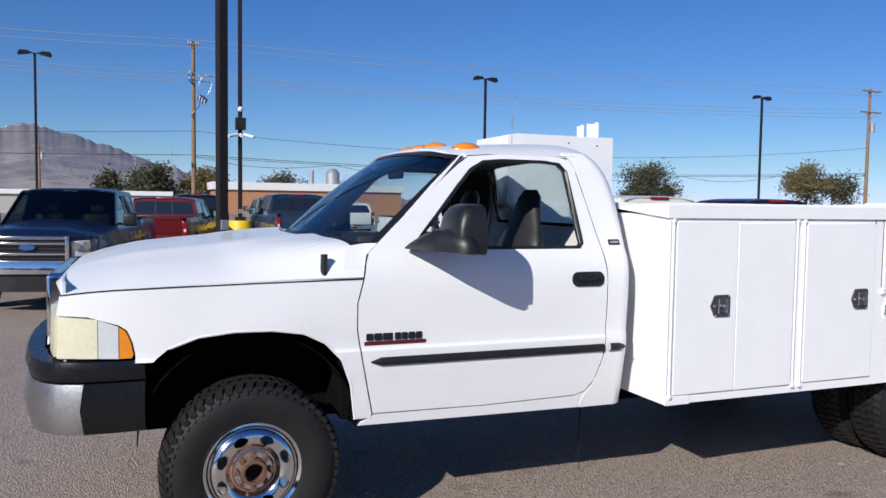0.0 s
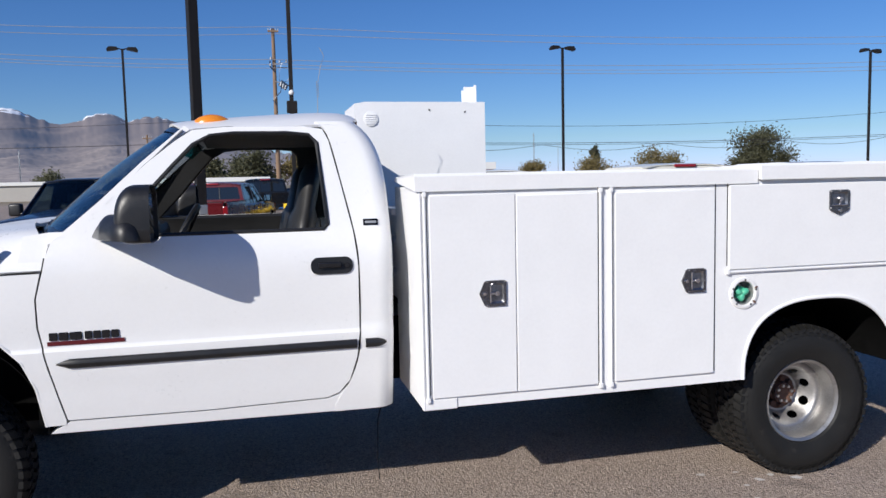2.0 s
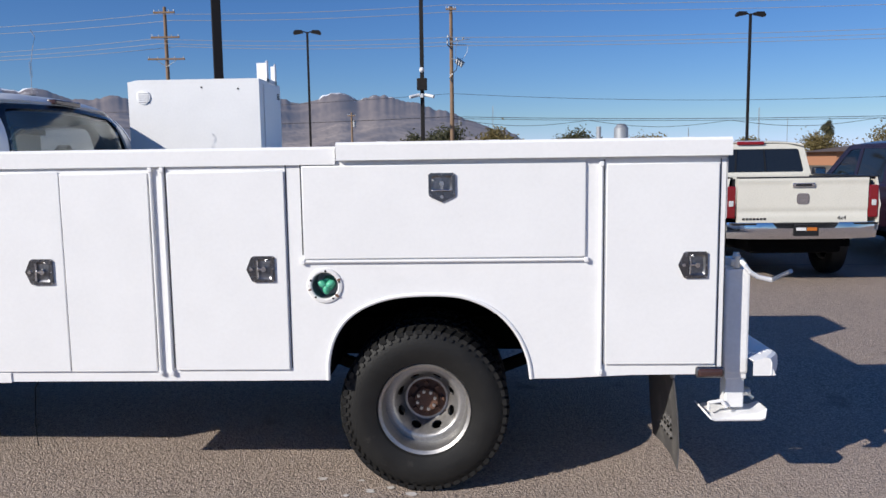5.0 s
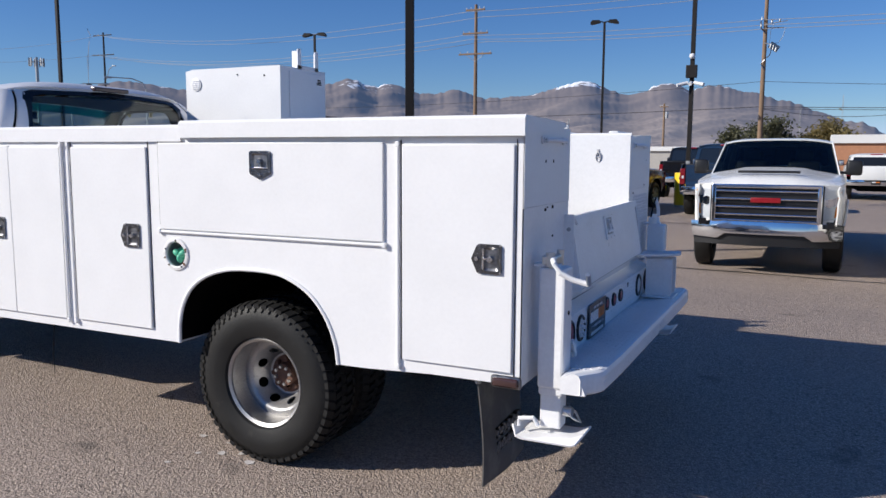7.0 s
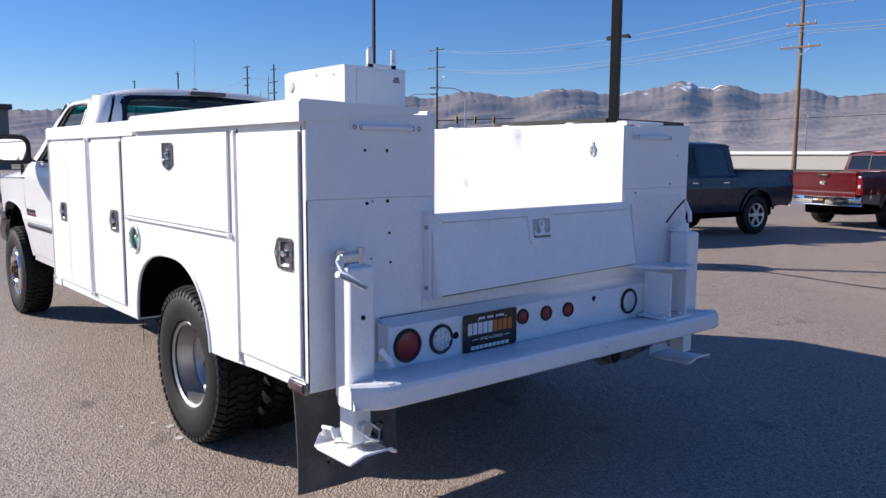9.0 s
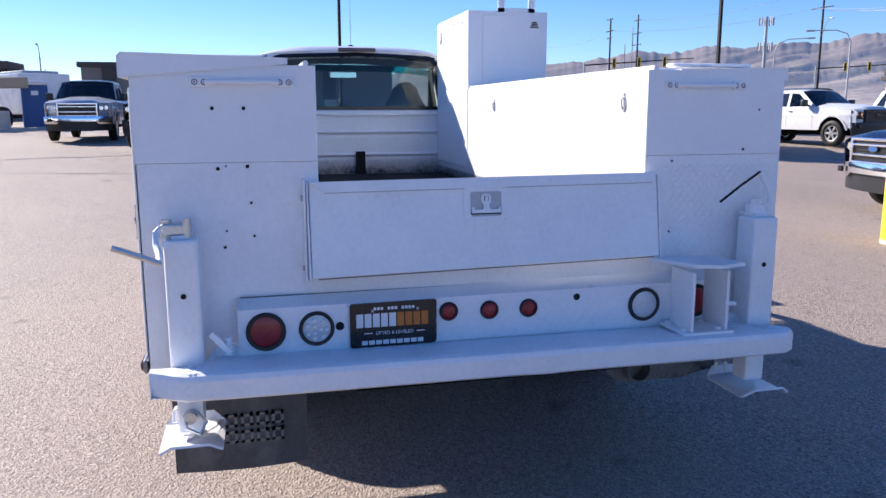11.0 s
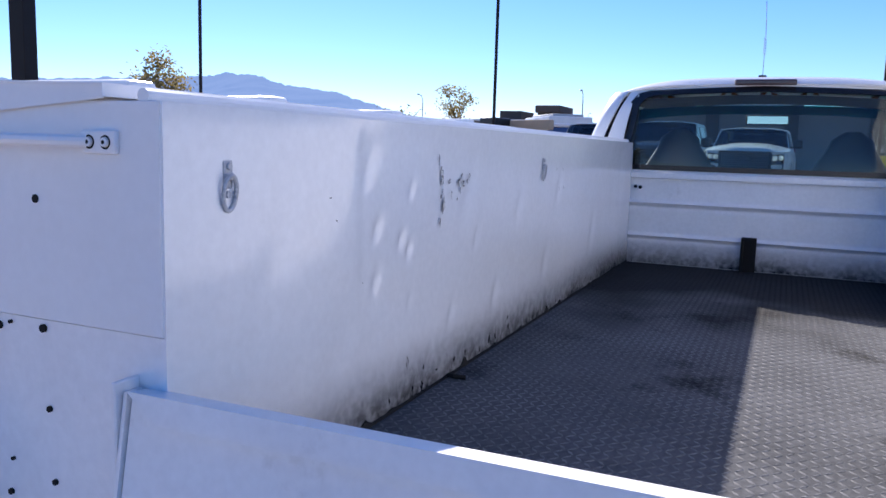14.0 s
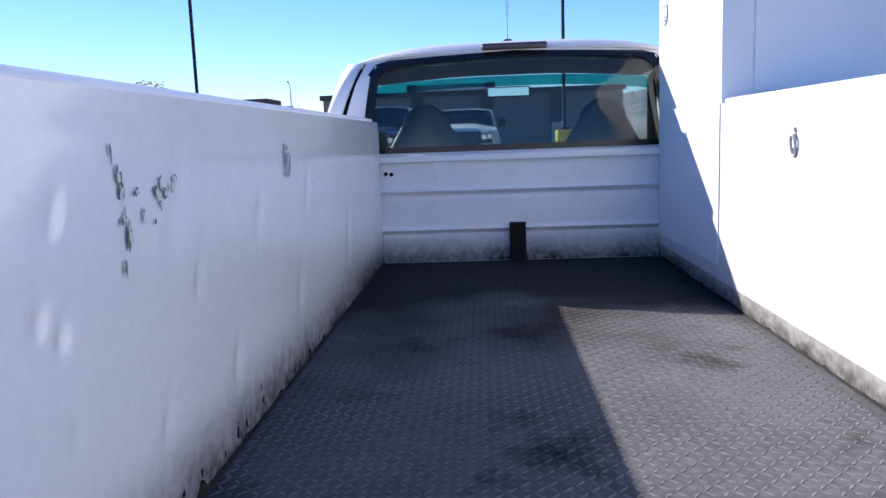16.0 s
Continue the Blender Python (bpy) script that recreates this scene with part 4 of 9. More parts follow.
def roof(u, v):
    y = (v - 0.5) * 2
    x0 = 2.225 + 0.13 * abs(y) ** 2.2
    x1 = 3.185 - 0.10 * abs(y) ** 3
    x = x0 + (x1 - x0) * u
    w = 0.785
    top = smooth_table([(2.22, 1.866), (2.32, 1.888), (2.55, 1.908), (2.85, 1.926), (3.05, 1.930), (3.14, 1.914), (3.205, 1.872)], x + 0.02 * y * y)
    return (x, CY + w * y - 0 * x, top - 0.084 * abs(y) ** 4.2 - 0.012 * y * y)


part("roof", grid(30, 36, roof, t=-0.012), WHITE, truck, "white cab roof", angle=60)
part("headliner", grid(8, 8, lambda u, v: (2.36 + 0.78 * u, CY + (v - 0.5) * 1.42, 1.845 - 0.035 * ((v - 0.5) * 2) ** 2)), LINER, truck)
for y in (-0.58, -0.22, 0.0, 0.22, 0.58):
    x = 2.42 + 0.13 * abs(y) ** 2.2
    z = roof((x - 2.225) / 0.96, 0.5 + y / 0.785 / 2)[2]
    bm = grid(14, 10, lambda u, v: (x - 0.075 + 0.16 * u, CY + y + 0.050 * math.cos(math.pi * (1 - v)) * math.sin(math.pi * min(0.97, u * 0.9 + 0.06)) ** 0.5, z - 0.008 + 0.046 * math.sin(math.pi * v) * math.sin(math.pi * min(0.97, u * 0.9 + 0.06)) ** 0.5))
    part("roof_marker_lamp", bm, AMBER, truck, "amber cab roof marker lamp", angle=60)
# rear window wall
BACK = lambda y, z: (smooth_table(REAR_X, z - 0.085 * max(0, 1 - (y / 0.66) ** 2)) + 0.001, CY + y, z)
rwin = [(-0.675, 1.452), (0.675, 1.452), (0.70, 1.48), (0.655, 1.80), (0.625, 1.846), (0.565, 1.862), (0, 1.880), (-0.565, 1.862), (-0.625, 1.846), (-0.655, 1.80), (-0.70, 1.48)]
wall = [(-0.845, 0.56), (0.845, 0.56), (0.885, 1.2), (0.845, 1.36), (0.72, 1.76), (0.675, 1.865), (0.61, 1.885), (0.3, 1.902), (0, 1.908), (-0.3, 1.902), (-0.61, 1.885), (-0.675, 1.865), (-0.72, 1.76), (-0.845, 1.36), (-0.885, 1.2)]
part("cab_back_wall", sheet(wall, BACK, holes=[rwin], us=steps(-0.95, 0.95, 0.08), vs=ZC, t=0.012), WHITE, truck)
rg = part("rear_window", sheet([(y * 0.985, 1.66 + (z - 1.66) * 0.985) for y, z in rwin], lambda y, z: (BACK(y, z)[0] - 0.004, CY + y, z), us=steps(-0.7, 0.7, 0.1), t=0.004), GLASS, truck, "clear rear cab window")
rg.visible_shadow = False
part("rear_window_border", sheet([(y * 1.015, 1.66 + (z - 1.66) * 1.03) for y, z in rwin], lambda y, z: (BACK(y, z)[0] + 0.002, CY + y, z), holes=[[(y * 0.94, 1.66 + (z - 1.66) * 0.90) for y, z in rwin]], us=steps(-0.7, 0.7, 0.1), t=0.004), BLACK_GLOSS, truck, "black window border")
part("stop_lamp", boxm(3.14, 3.215, CY - 0.145, CY + 0.145, 1.889, 1.918, 0.008), STOP, truck, "dark red high stop lamp")
bm = tube(bmesh.new(), [(3.01, 5.26, 1.92), (3.01, 5.26, 1.955)], 0.020, 10)
aerial = part("roof_aerial", bm, BLACK, truck, "thin whip aerial with a coil")
tube_pts = [(3.01, 5.26, 1.95), (3.012, 5.26, 2.06)] + [(3.014 + 0.007 * math.cos(k * 1.3), 5.26 + 0.007 * math.sin(k * 1.3), 2.06 + 0.0030 * k) for k in range(30)] + [(3.02, 5.26, 2.16), (3.035, 5.258, 2.23), (3.055, 5.255, 2.285), (3.03, 5.252, 2.33)]
part("whip", tube(bmesh.new(), tube_pts, 0.0018, 5), CABLE, aerial)
part("fender_aerial_stub", cylm((1.597, 4.295, 1.245), (1.597, 4.295, 1.345), 0.017, 0.016, 12), BLACK, truck, "short black aerial stub")

# cab interior
bm = bmesh.new()
box(bm, 1.74, 2.10, CY - 0.86, CY + 0.86, 1.10, 1.36, 0.05)
box(bm, 1.86, 2.16, CY - 0.55, CY - 0.18, 1.30, 1.42, 0.04)
part("dashboard", bm, SEAT, truck, "dark grey dashboard")
part("steering_wheel", tube(bmesh.new(), [(2.27 + 0.09 * math.sin(a), CY - 0.36 + 0.19 * math.cos(a), 1.30 + 0.17 * math.sin(a)) for a in (2 * math.pi * i / 24 for i in range(24))], 0.016, 8, closed=True), BLACK, truck)
part("steering_column", cylm((2.05, CY - 0.36, 1.20), (2.28, CY - 0.36, 1.30), 0.04), BLACK, truck)
for y in (-0.43, 0.43):
    def seatback(u, v, y=y):
        zz = 0.95 + 0.72 * v
        w = 0.255 * (1 if v < 0.55 else max(0.40, 1 - (v - 0.55) * 1.7)) * (1 - max(0, v - 0.93) ** 2 * 130)
        a = 2 * math.pi * u
        return (2.78 + 0.16 * v + (0.075 if v < 0.65 else 0.055) * math.sin(a) * (1 - 0.5 * max(0, v - 0.93) * 10), CY + y + w * math.cos(a), zz)
    sb = part("seat_back", grid(20, 16, seatback), SEAT, truck, "dark grey seat back with head rest", angle=60)
part("seat_cushion", boxm(2.25, 2.85, CY - 0.72, CY + 0.72, 0.82, 1.02, 0.05), SEAT, truck)
part("inside_mirror", boxm(2.24, 2.262, CY - 0.125, CY + 0.125, 1.725, 1.785, 0.01), BLACK, truck)
part("inside_mirror_pane", boxm(2.263, 2.266, CY - 0.115, CY + 0.115, 1.732, 1.778), MIRROR, truck)
part("cab_floor", boxm(1.75, 3.22, CY - 0.93, CY + 0.93, 0.52, 0.60, 0.02), DARK, truck)
part("firewall", boxm(1.70, 1.75, CY - 0.90, CY + 0.90, 0.55, 1.34, 0.01), DARK, truck)

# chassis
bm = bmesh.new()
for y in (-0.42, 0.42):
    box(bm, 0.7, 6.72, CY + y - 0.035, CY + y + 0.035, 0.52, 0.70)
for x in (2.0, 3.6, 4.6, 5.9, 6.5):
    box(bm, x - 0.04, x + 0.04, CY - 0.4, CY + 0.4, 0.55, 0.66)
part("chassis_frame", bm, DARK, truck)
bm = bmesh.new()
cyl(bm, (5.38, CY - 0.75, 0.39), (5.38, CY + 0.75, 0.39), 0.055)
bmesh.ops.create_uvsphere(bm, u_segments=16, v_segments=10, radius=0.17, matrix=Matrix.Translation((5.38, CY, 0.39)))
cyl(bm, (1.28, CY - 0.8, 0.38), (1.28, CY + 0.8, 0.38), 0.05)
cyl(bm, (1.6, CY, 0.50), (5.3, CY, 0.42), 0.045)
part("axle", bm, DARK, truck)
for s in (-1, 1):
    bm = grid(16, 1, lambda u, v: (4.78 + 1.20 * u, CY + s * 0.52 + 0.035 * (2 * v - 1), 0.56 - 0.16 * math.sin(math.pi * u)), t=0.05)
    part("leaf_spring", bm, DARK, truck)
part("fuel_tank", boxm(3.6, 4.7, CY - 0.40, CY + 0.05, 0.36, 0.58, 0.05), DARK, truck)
part("exhaust_pipe", tube(bmesh.new(), [(3.0, CY + 0.3, 0.44), (4.8, CY + 0.42, 0.44), (6.05, CY + 0.60, 0.45), (6.28, CY + 0.72, 0.40), (6.52, CY + 0.82, 0.375)], 0.05, 14), EXHAUST, truck, "sooty bare steel exhaust pipe")


part("heat_shield", sheet([(CY + 0.52, 0.40), (CY + 0.60, 0.352), (CY + 0.86, 0.345), (CY + 1.02, 0.385), (CY + 1.05, 0.47), (CY + 0.52, 0.47)], lambda y, z: (6.60 + 0.012 * math.sin(9 * y), y, z), us=steps(5.8, 6.34, 0.08), t=0.01), EXHAUST, truck, "dusty grey sheet metal heat shield")
part("pipe_end", lathe([(0.046, 0.0), (0.052, 0.0), (0.052, 0.10), (0.046, 0.10), (0.046, 0.0)], 20, "Z"), EXHAUST, truck).matrix_basis = Matrix.Translation((6.56, CY + 0.64, 0.42)) @ Matrix.Rotation(math.pi / 2, 4, "Y")


# ---- wheels ----
def tyre_mesh(at, out):
    """Tyre of 0.79 m with a blocky tread; out is -1 when the outer side looks along -y."""
    r = 0.395
    prof = [(0.212, 0.085), (0.225, 0.105), (0.238, 0.110), (0.241, 0.114), (0.246, 0.1145), (0.249, 0.1135), (0.27, 0.122), (0.296, 0.1235), (0.299, 0.1265), (0.318, 0.1255), (0.322, 0.1215), (0.352, 0.110), (0.374, 0.098), (0.382, 0.07), (0.383, 0.0), (0.382, -0.07), (0.374, -0.098), (0.352, -0.110), (0.32, -0.122), (0.27, -0.122), (0.225, -0.105), (0.212, -0.085)]
    return lathe([(q, h) for q, h in prof], 72, "Y", at)


def tread_mesh(at, lugs=54):
    """Blocks of the tread and the notches on both shoulders."""
    r = 0.395
    bm = bmesh.new()
    at = Vector(at)
    for i in range(lugs):
        for row, (y0, y1, sk) in enumerate(((0.072, 0.112, 0.0), (0.022, 0.066, 0.4), (-0.022, 0.018, 0.8), (-0.066, -0.026, 0.2), (-0.112, -0.072, 0.6))):
            a0 = 2 * math.pi * (i + sk) / lugs
            da = 2 * math.pi / lugs * (0.62 if row in (1, 2, 3) else 0.70)
            c = [(0.376, a0, y0), (0.376, a0 + da, y0), (0.376, a0 + da, y1), (0.376, a0, y1)]
            lo, hi = [], []
            for q, a, y in c:
                drop = 0.014 if abs(y) > 0.10 else 0.0
                sl = (0.03 if row % 2 else -0.03) * (y - y0) / (y1 - y0)
                lo.append(bm.verts.new(at + Vector(((q - drop) * math.cos(a + sl), y, (q - drop) * math.sin(a + sl)))))
                hi.append(bm.verts.new(at + Vector(((r - drop) * math.cos(a + sl), y, (r - drop) * math.sin(a + sl)))))
            bm.faces.new(hi)
            for k in range(4):
                bm.faces.new((lo[k], lo[(k + 1) % 4], hi[(k + 1) % 4], hi[k]))
    for i in range(lugs):  # shoulder notches down the side wall
        a = 2 * math.pi * (i + 0.3) / lugs
        for sgn in (-1, 1):
            vs = []
            for q, da, h in ((0.376, -0.02, 0.101), (0.376, 0.03, 0.101), (0.352, 0.035, 0.1135), (0.345, 0.0, 0.1155), (0.352, -0.025, 0.1135)):
                vs.append(bm.verts.new(at + Vector((q * math.cos(a + da), sgn * (h + 0.004), q * math.sin(a + da)))))
            bm.faces.new(vs)
    bmesh.ops.recalc_face_normals(bm, faces=bm.faces)
    return bm


def rim_mesh(at, out, dish):
    """Steel wheel: rolled lip, barrel and a disc with eight oval holes; dish is how far the disc sits in from the lip."""
    at = Vector(at)
    o = out
    prof = [(0.200, o * 0.088), (0.214, o * 0.096), (0.220, o * 0.090), (0.214, o * 0.080), (0.203, o * 0.076), (0.196, o * 0.05), (0.190, o * (0.088 - dish + (0.090 if dish > 0.05 else 0.0))), (0.182, o * -0.06), (0.205, o * -0.085), (0.216, o * -0.09)]
    bm = lathe(prof, 64, "Y", at)
    deep = dish > 0.05
    q, tall, wide = (0.136, 0.013, 0.027) if deep else (0.146, 0.018, 0.032)
    turn = 2 * math.pi * q
    holes = [circle(turn * (i + 0.5) / 8, q, wide, 20, tall) for i in range(8)]

    def f(u, v):
        flat = [(0, 0.0), (0.085, 0.0), (0.10, -0.006), (0.128, 0.018), (0.165, 0.022), (0.19, -0.004), (0.197, -0.02)]
        cone = [(0, 0.0), (0.106, 0.0), (0.112, 0.005), (0.158, 0.084), (0.166, 0.092), (0.197, 0.090)]
        a = u / q
        return at + Vector((v * math.cos(a), o * (0.086 - dish + smooth_table(cone if deep else flat, v)), v * math.sin(a)))
    d = sheet([(0, 0.062), (turn, 0.062), (turn, 0.194), (0, 0.194)], f, holes=holes, us=[turn * i / 64 for i in range(1, 64)], vs=steps(0.068, 0.192, 0.006), t=0.008)
    me = bpy.data.meshes.new("disc")
    d.to_mesh(me)
    bm.from_mesh(me)
    d.free()
    bpy.data.meshes.remove(me)
    bmesh.ops.recalc_face_normals(bm, faces=bm.faces)
    return bm


def nut_mesh(at, out, depth, i):
    a = 2 * math.pi * i / 8
    p = Vector(at) + Vector((0.074 * math.cos(a), out * depth, 0.074 * math.sin(a)))
    return cylm(p, p + Vector((0, out * 0.028, 0)), 0.015, 0.013, 6)


def hub_mesh(at, out, depth, deep):
    at = Vector(at)
    o = out
    bm = lathe([(0.001, o * (depth - 0.02)), (0.040, o * (depth - 0.018)), (0.042, o * (depth + deep)), (0.055, o * (depth + deep)), (0.062, o * (depth + 0.004)), (0.094, o * (depth + 0.004)), (0.097, o * (depth - 0.02))], 32, "Y", at)
    return bm


def wheel(x, y, z, out, dish, label, hub_out):
    w = part("wheel", tyre_mesh((x, y, z), out), RUBBER, truck, label)
    part("rim", rim_mesh((x, y, z), out, dish), CHROME if dish < 0.05 else RIM_STEEL, w, "chromed steel rim with oval holes" if dish < 0.05 else "dull steel rim with oval holes", angle=45)
    tagged(part("tread_pattern", tread_mesh((x, y, z)), RUBBER, w), kind="stuff")
    hb = part("hub", hub_mesh((x, y, z), out, 0.090 - dish, hub_out), RUST, w, "rusty hub with eight wheel nuts")
    for i in range(8):
        nut = part("wheel_nut", nut_mesh((x, y, z), out, 0.090 - dish, i), RUST, w)
    if dish > 0.05 and hub_out:
        d0 = 0.090 - dish
        part("hub_cap", cylm((x, y + out * d0, z), (x, y + out * (d0 + 0.045), z), 0.060, 0.056, 24), RUST, w, "rusty hub end cap")
        for i in range(8):
            a = 2 * math.pi * (i + 0.3) / 8
            part("cap_bolt", cylm((x + 0.043 * math.cos(a), y + out * (d0 + 0.045), z + 0.043 * math.sin(a)), (x + 0.043 * math.cos(a), y + out * (d0 + 0.056), z + 0.043 * math.sin(a)), 0.009, 0.008, 6), STEEL, w)
    part("hub_bore", cylm((x, y + out * (0.060 - dish), z), (x, y + out * (0.074 - dish), z), 0.041, None, 20), GRIME_SHADE, w)


for s in (-1, 1):
    wheel(1.28, CY + s * 0.915, 0.392, s, 0.0, "chunky black off-road front tyre", 0.045)
    wheel(5.368, CY + s * 0.998, 0.391, s, 0.19, "chunky black off-road outer rear tyre", 0.035)
    wheel(5.368, CY + s * 0.70, 0.391, s, 0.165, "inner rear dual tyre", 0.0)


# ---- the utility body behind the cab ----
Y0, Y1, Y2, Y3 = SIDE, 4.672, 5.892, 6.462   # outer left, inner left, inner right, outer right
FRONT, FLOOR, BOTTOM = 3.335, 0.962, 0.558
ARCH_R = [(4.945, 0.562), (4.95, 0.66), (4.977, 0.755), (5.03, 0.835), (5.11, 0.893), (5.22, 0.932), (5.353, 0.947), (5.53, 0.941), (5.64, 0.905), (5.73, 0.845), (5.80, 0.755), (5.842, 0.65), (5.854, 0.566)]

ARCH_T = [sum(math.dist(a, b) for a, b in zip(ARCH_R[:i], ARCH_R[1:i + 1])) for i in range(len(ARCH_R))]
ARCH_R = [tuple(smooth_table([(t, p[k]) for t, p in zip(ARCH_T, ARCH_R)], ARCH_T[-1] * i / 48) for k in (0, 1)) for i in range(49)]


def outer_side(y, s):
    loop = [(FRONT, BOTTOM), (4.6, 0.56)] + ARCH_R + [(6.0, 0.568), (6.3, 0.582), (TAIL, 0.585), (TAIL, 1.55), (FRONT, 1.55)]
    return sheet(loop, lambda x, z: (x, y, z), holes=[circle(4.943, 0.992, 0.060, 32)] if s < 0 else [], us=(4.0, 4.6, 5.35, 6.1), vs=(1.0,), t=0.004)


for s, yo, yi in ((-1, Y0, Y1), (1, Y3, Y2)):
    part("side_panel", outer_side(yo, s), WHITE_BODY, truck, "white steel flank with a round wheel cut-out")
    part("arch_lip", tube(bmesh.new(), [(x, yo, z) for x, z in ARCH_R], 0.009, 8), WHITE_BODY, truck)
    part("front_bulkhead", boxm(FRONT, FRONT + 0.006, min(yo, yi), max(yo, yi), BOTTOM, 1.545), WHITE_BODY, truck)
    lo, hi = min(yo, yi) + 0.005, max(yo, yi) - 0.005
    part("compartment_floor", boxm(FRONT + 0.01, 4.94, lo, hi, BOTTOM + 0.002, BOTTOM + 0.012), WHITE_BODY, truck)
    part("compartment_floor", boxm(5.86, TAIL - 0.01, lo, hi, 0.59, 0.60), WHITE_BODY, truck)
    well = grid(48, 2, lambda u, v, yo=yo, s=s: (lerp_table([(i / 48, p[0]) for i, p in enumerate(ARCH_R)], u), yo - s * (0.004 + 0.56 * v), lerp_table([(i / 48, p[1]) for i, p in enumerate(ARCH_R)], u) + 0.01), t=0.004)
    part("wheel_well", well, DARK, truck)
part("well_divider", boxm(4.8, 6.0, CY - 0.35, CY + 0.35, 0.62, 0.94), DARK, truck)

# inner walls of the load bed, dented sheet steel
DENTS = [(5.948, 1.444, 0.020, 0.005), (6.103, 1.368, 0.024, 0.005), (5.994, 1.338, 0.020, 0.005), (5.954, 1.311, 0.020, 0.006), (6.106, 1.262, 0.028, 0.005), (5.95, 1.194, 0.018, 0.004), (6.143, 1.491, 0.03, 0.004), (5.55, 1.30, 0.03, 0.004), (5.72, 1.12, 0.03, 0.004),
         (5.62, 1.42, 0.07, 0.004), (5.2, 1.36, 0.05, 0.003), (4.75, 1.40, 0.05, 0.003), (6.25, 1.15, 0.10, 0.004), (5.4, 1.12, 0.04, 0.004), (4.9, 1.15, 0.06, 0.003), (5.85, 1.03, 0.03, 0.005), (4.2, 1.2, 0.08, 0.003), (5.1, 1.02, 0.03, 0.004), (6.45, 1.35, 0.09, 0.003)]


def inner_wall(y, s, dents, x0=FRONT + 0.03, top=1.585):
    def f(u, v):
        x, z = x0 + (TAIL - x0) * u, FLOOR + (top - FLOOR) * v
        d = sum(0.85 * h * math.exp(-(((x - a) + 0.4 * (z - b)) / (0.55 * r)) ** 2 - ((z - b) / (1.0 * r)) ** 2) for a, b, r, h in dents)
        d += 0.0014 * noise.noise(Vector((x * 2.6, z * 3.4, s))) + 0.0003 * noise.noise(Vector((x * 9, z * 11, s)))
        if s < 0:
            d += 0.0035 / (1 + math.exp((x - 6.176) / 0.008)) * max(0.0, min(1.0, (z - 1.12) / 0.2)) 
        edge = min(u, 1 - u, v, 1 - v)
        return (x, y + s * d * min(1, edge * 12), z)
    return grid(320, 60, f, t=0.003 if s < 0 else -0.003)


part("bed_wall", inner_wall(Y1, -1, DENTS), WHITE_BED, truck, "dented white sheet steel bed wall with chipped paint", angle=80)
part("bed_wall", inner_wall(Y2, 1, [(5.985, 1.535, 0.055, 0.013), (6.005, 1.46, 0.07, 0.005), (5.3, 1.2, 0.08, 0.005), (5.55, 1.25, 0.03, 0.01), (6.1, 1.3, 0.06, 0.004)]), WHITE_BED, truck, "sunlit white sheet steel bed wall with a few dents", angle=80)
# tail faces of both side boxes: plain upper plate, worn lower plate
for s, yo, yi in ((-1, Y0, Y1), (1, Y3, Y2)):
    a, b = min(yo, yi), max(yo, yi)
    part("tail_plate", boxm(TAIL - 0.004, TAIL + 0.003, a, b, 1.272, 1.585, 0.001, 1), WHITE_BODY, truck, "white steel tail plate")
    part("tail_tread_plate", boxm(TAIL - 0.004, TAIL, a, b, 0.578, 1.2705), WHITE_WORN, truck, "worn white lower tail plate")
    ya, yb = (4.276, 4.602) if s < 0 else (5.955, 6.295)
    bm = bmesh.new()
    for y in (ya, yb - 0.06):
        box(bm, TAIL + 0.003, TAIL + 0.012, y, y + 0.062, 1.514, 1.546, 0.003)
        for k in (0.016, 0.045):
            cyl(bm, (TAIL + 0.011, y + k, 1.53), (TAIL + 0.016, y + k, 1.53), 0.0068, 0.006, 12)
    tube(bm, [(TAIL + 0.010, ya + 0.05, 1.53), (TAIL + 0.034, ya + 0.085, 1.53), (TAIL + 0.034, yb - 0.085, 1.53), (TAIL + 0.010, yb - 0.05, 1.53)], 0.009, 10)
    gh = part("grab_handle", bm, WHITE_BODY, truck, "white painted grab handle")
    for y in (ya, yb - 0.06):
        for k in (0.016, 0.045):
            scr = part("handle_screw", lathe([(0.0070, 0.0), (0.0074, 0.0006), (0.0092, 0.0006), (0.0096, 0.0)], 16, "Z"), GRIME_SHADE, gh)
            scr.matrix_basis = Matrix.Translation((TAIL + 0.0122, y + k, 1.53)) @ Matrix.Rotation(math.pi / 2, 4, "Y")
            part("screw_slot", cylm((TAIL + 0.0155, y + k, 1.53), (TAIL + 0.0164, y + k, 1.53), 0.0030, None, 6), GRIME_SHADE, scr).matrix_basis = scr.matrix_basis.inverted()
holes = [(4.341, 1.447, 6.2), (4.440, 1.447, 6.2), (4.350, 1.252, 6.2), (4.444, 1.258, 6.2), (4.451, 1.137, 4.6), (4.457, 1.025, 4.6), (4.375, 1.26, 3), (4.368, 1.045, 3), (4.36, 0.99, 5), (6.30, 1.29, 5), (6.36, 1.44, 4), (6.0, 1.25, 4), (6.0, 0.98, 4)]
for y, z, r in holes:
    part("bolt_hole", cylm((TAIL - 0.002, y, z), (TAIL + 0.0045, y, z), r / 1000, None, 12), GRIME_SHADE, truck)
# faint raised treads that still show through the paint on the lower plate
bm = bmesh.new()
random.seed(4)
for i in range(34):
    for j in range(26):
        y, z = 6.0 + 0.0165 * i + (0.008 if j % 2 else 0), 0.74 + 0.0195 * j
        if y < 6.43 and z < 1.25:
            a = 0.8 if (i + j) % 2 else -0.8
            box(bm, TAIL - 0.001, TAIL + 0.0022, -0.010, 0.010, -0.0022, 0.0022, m=Matrix.Translation((0, y, z)) @ Matrix.Rotation(a, 4, "X"))
tagged(part("tread_pattern", bm, WHITE_WORN, truck), kind="stuff")

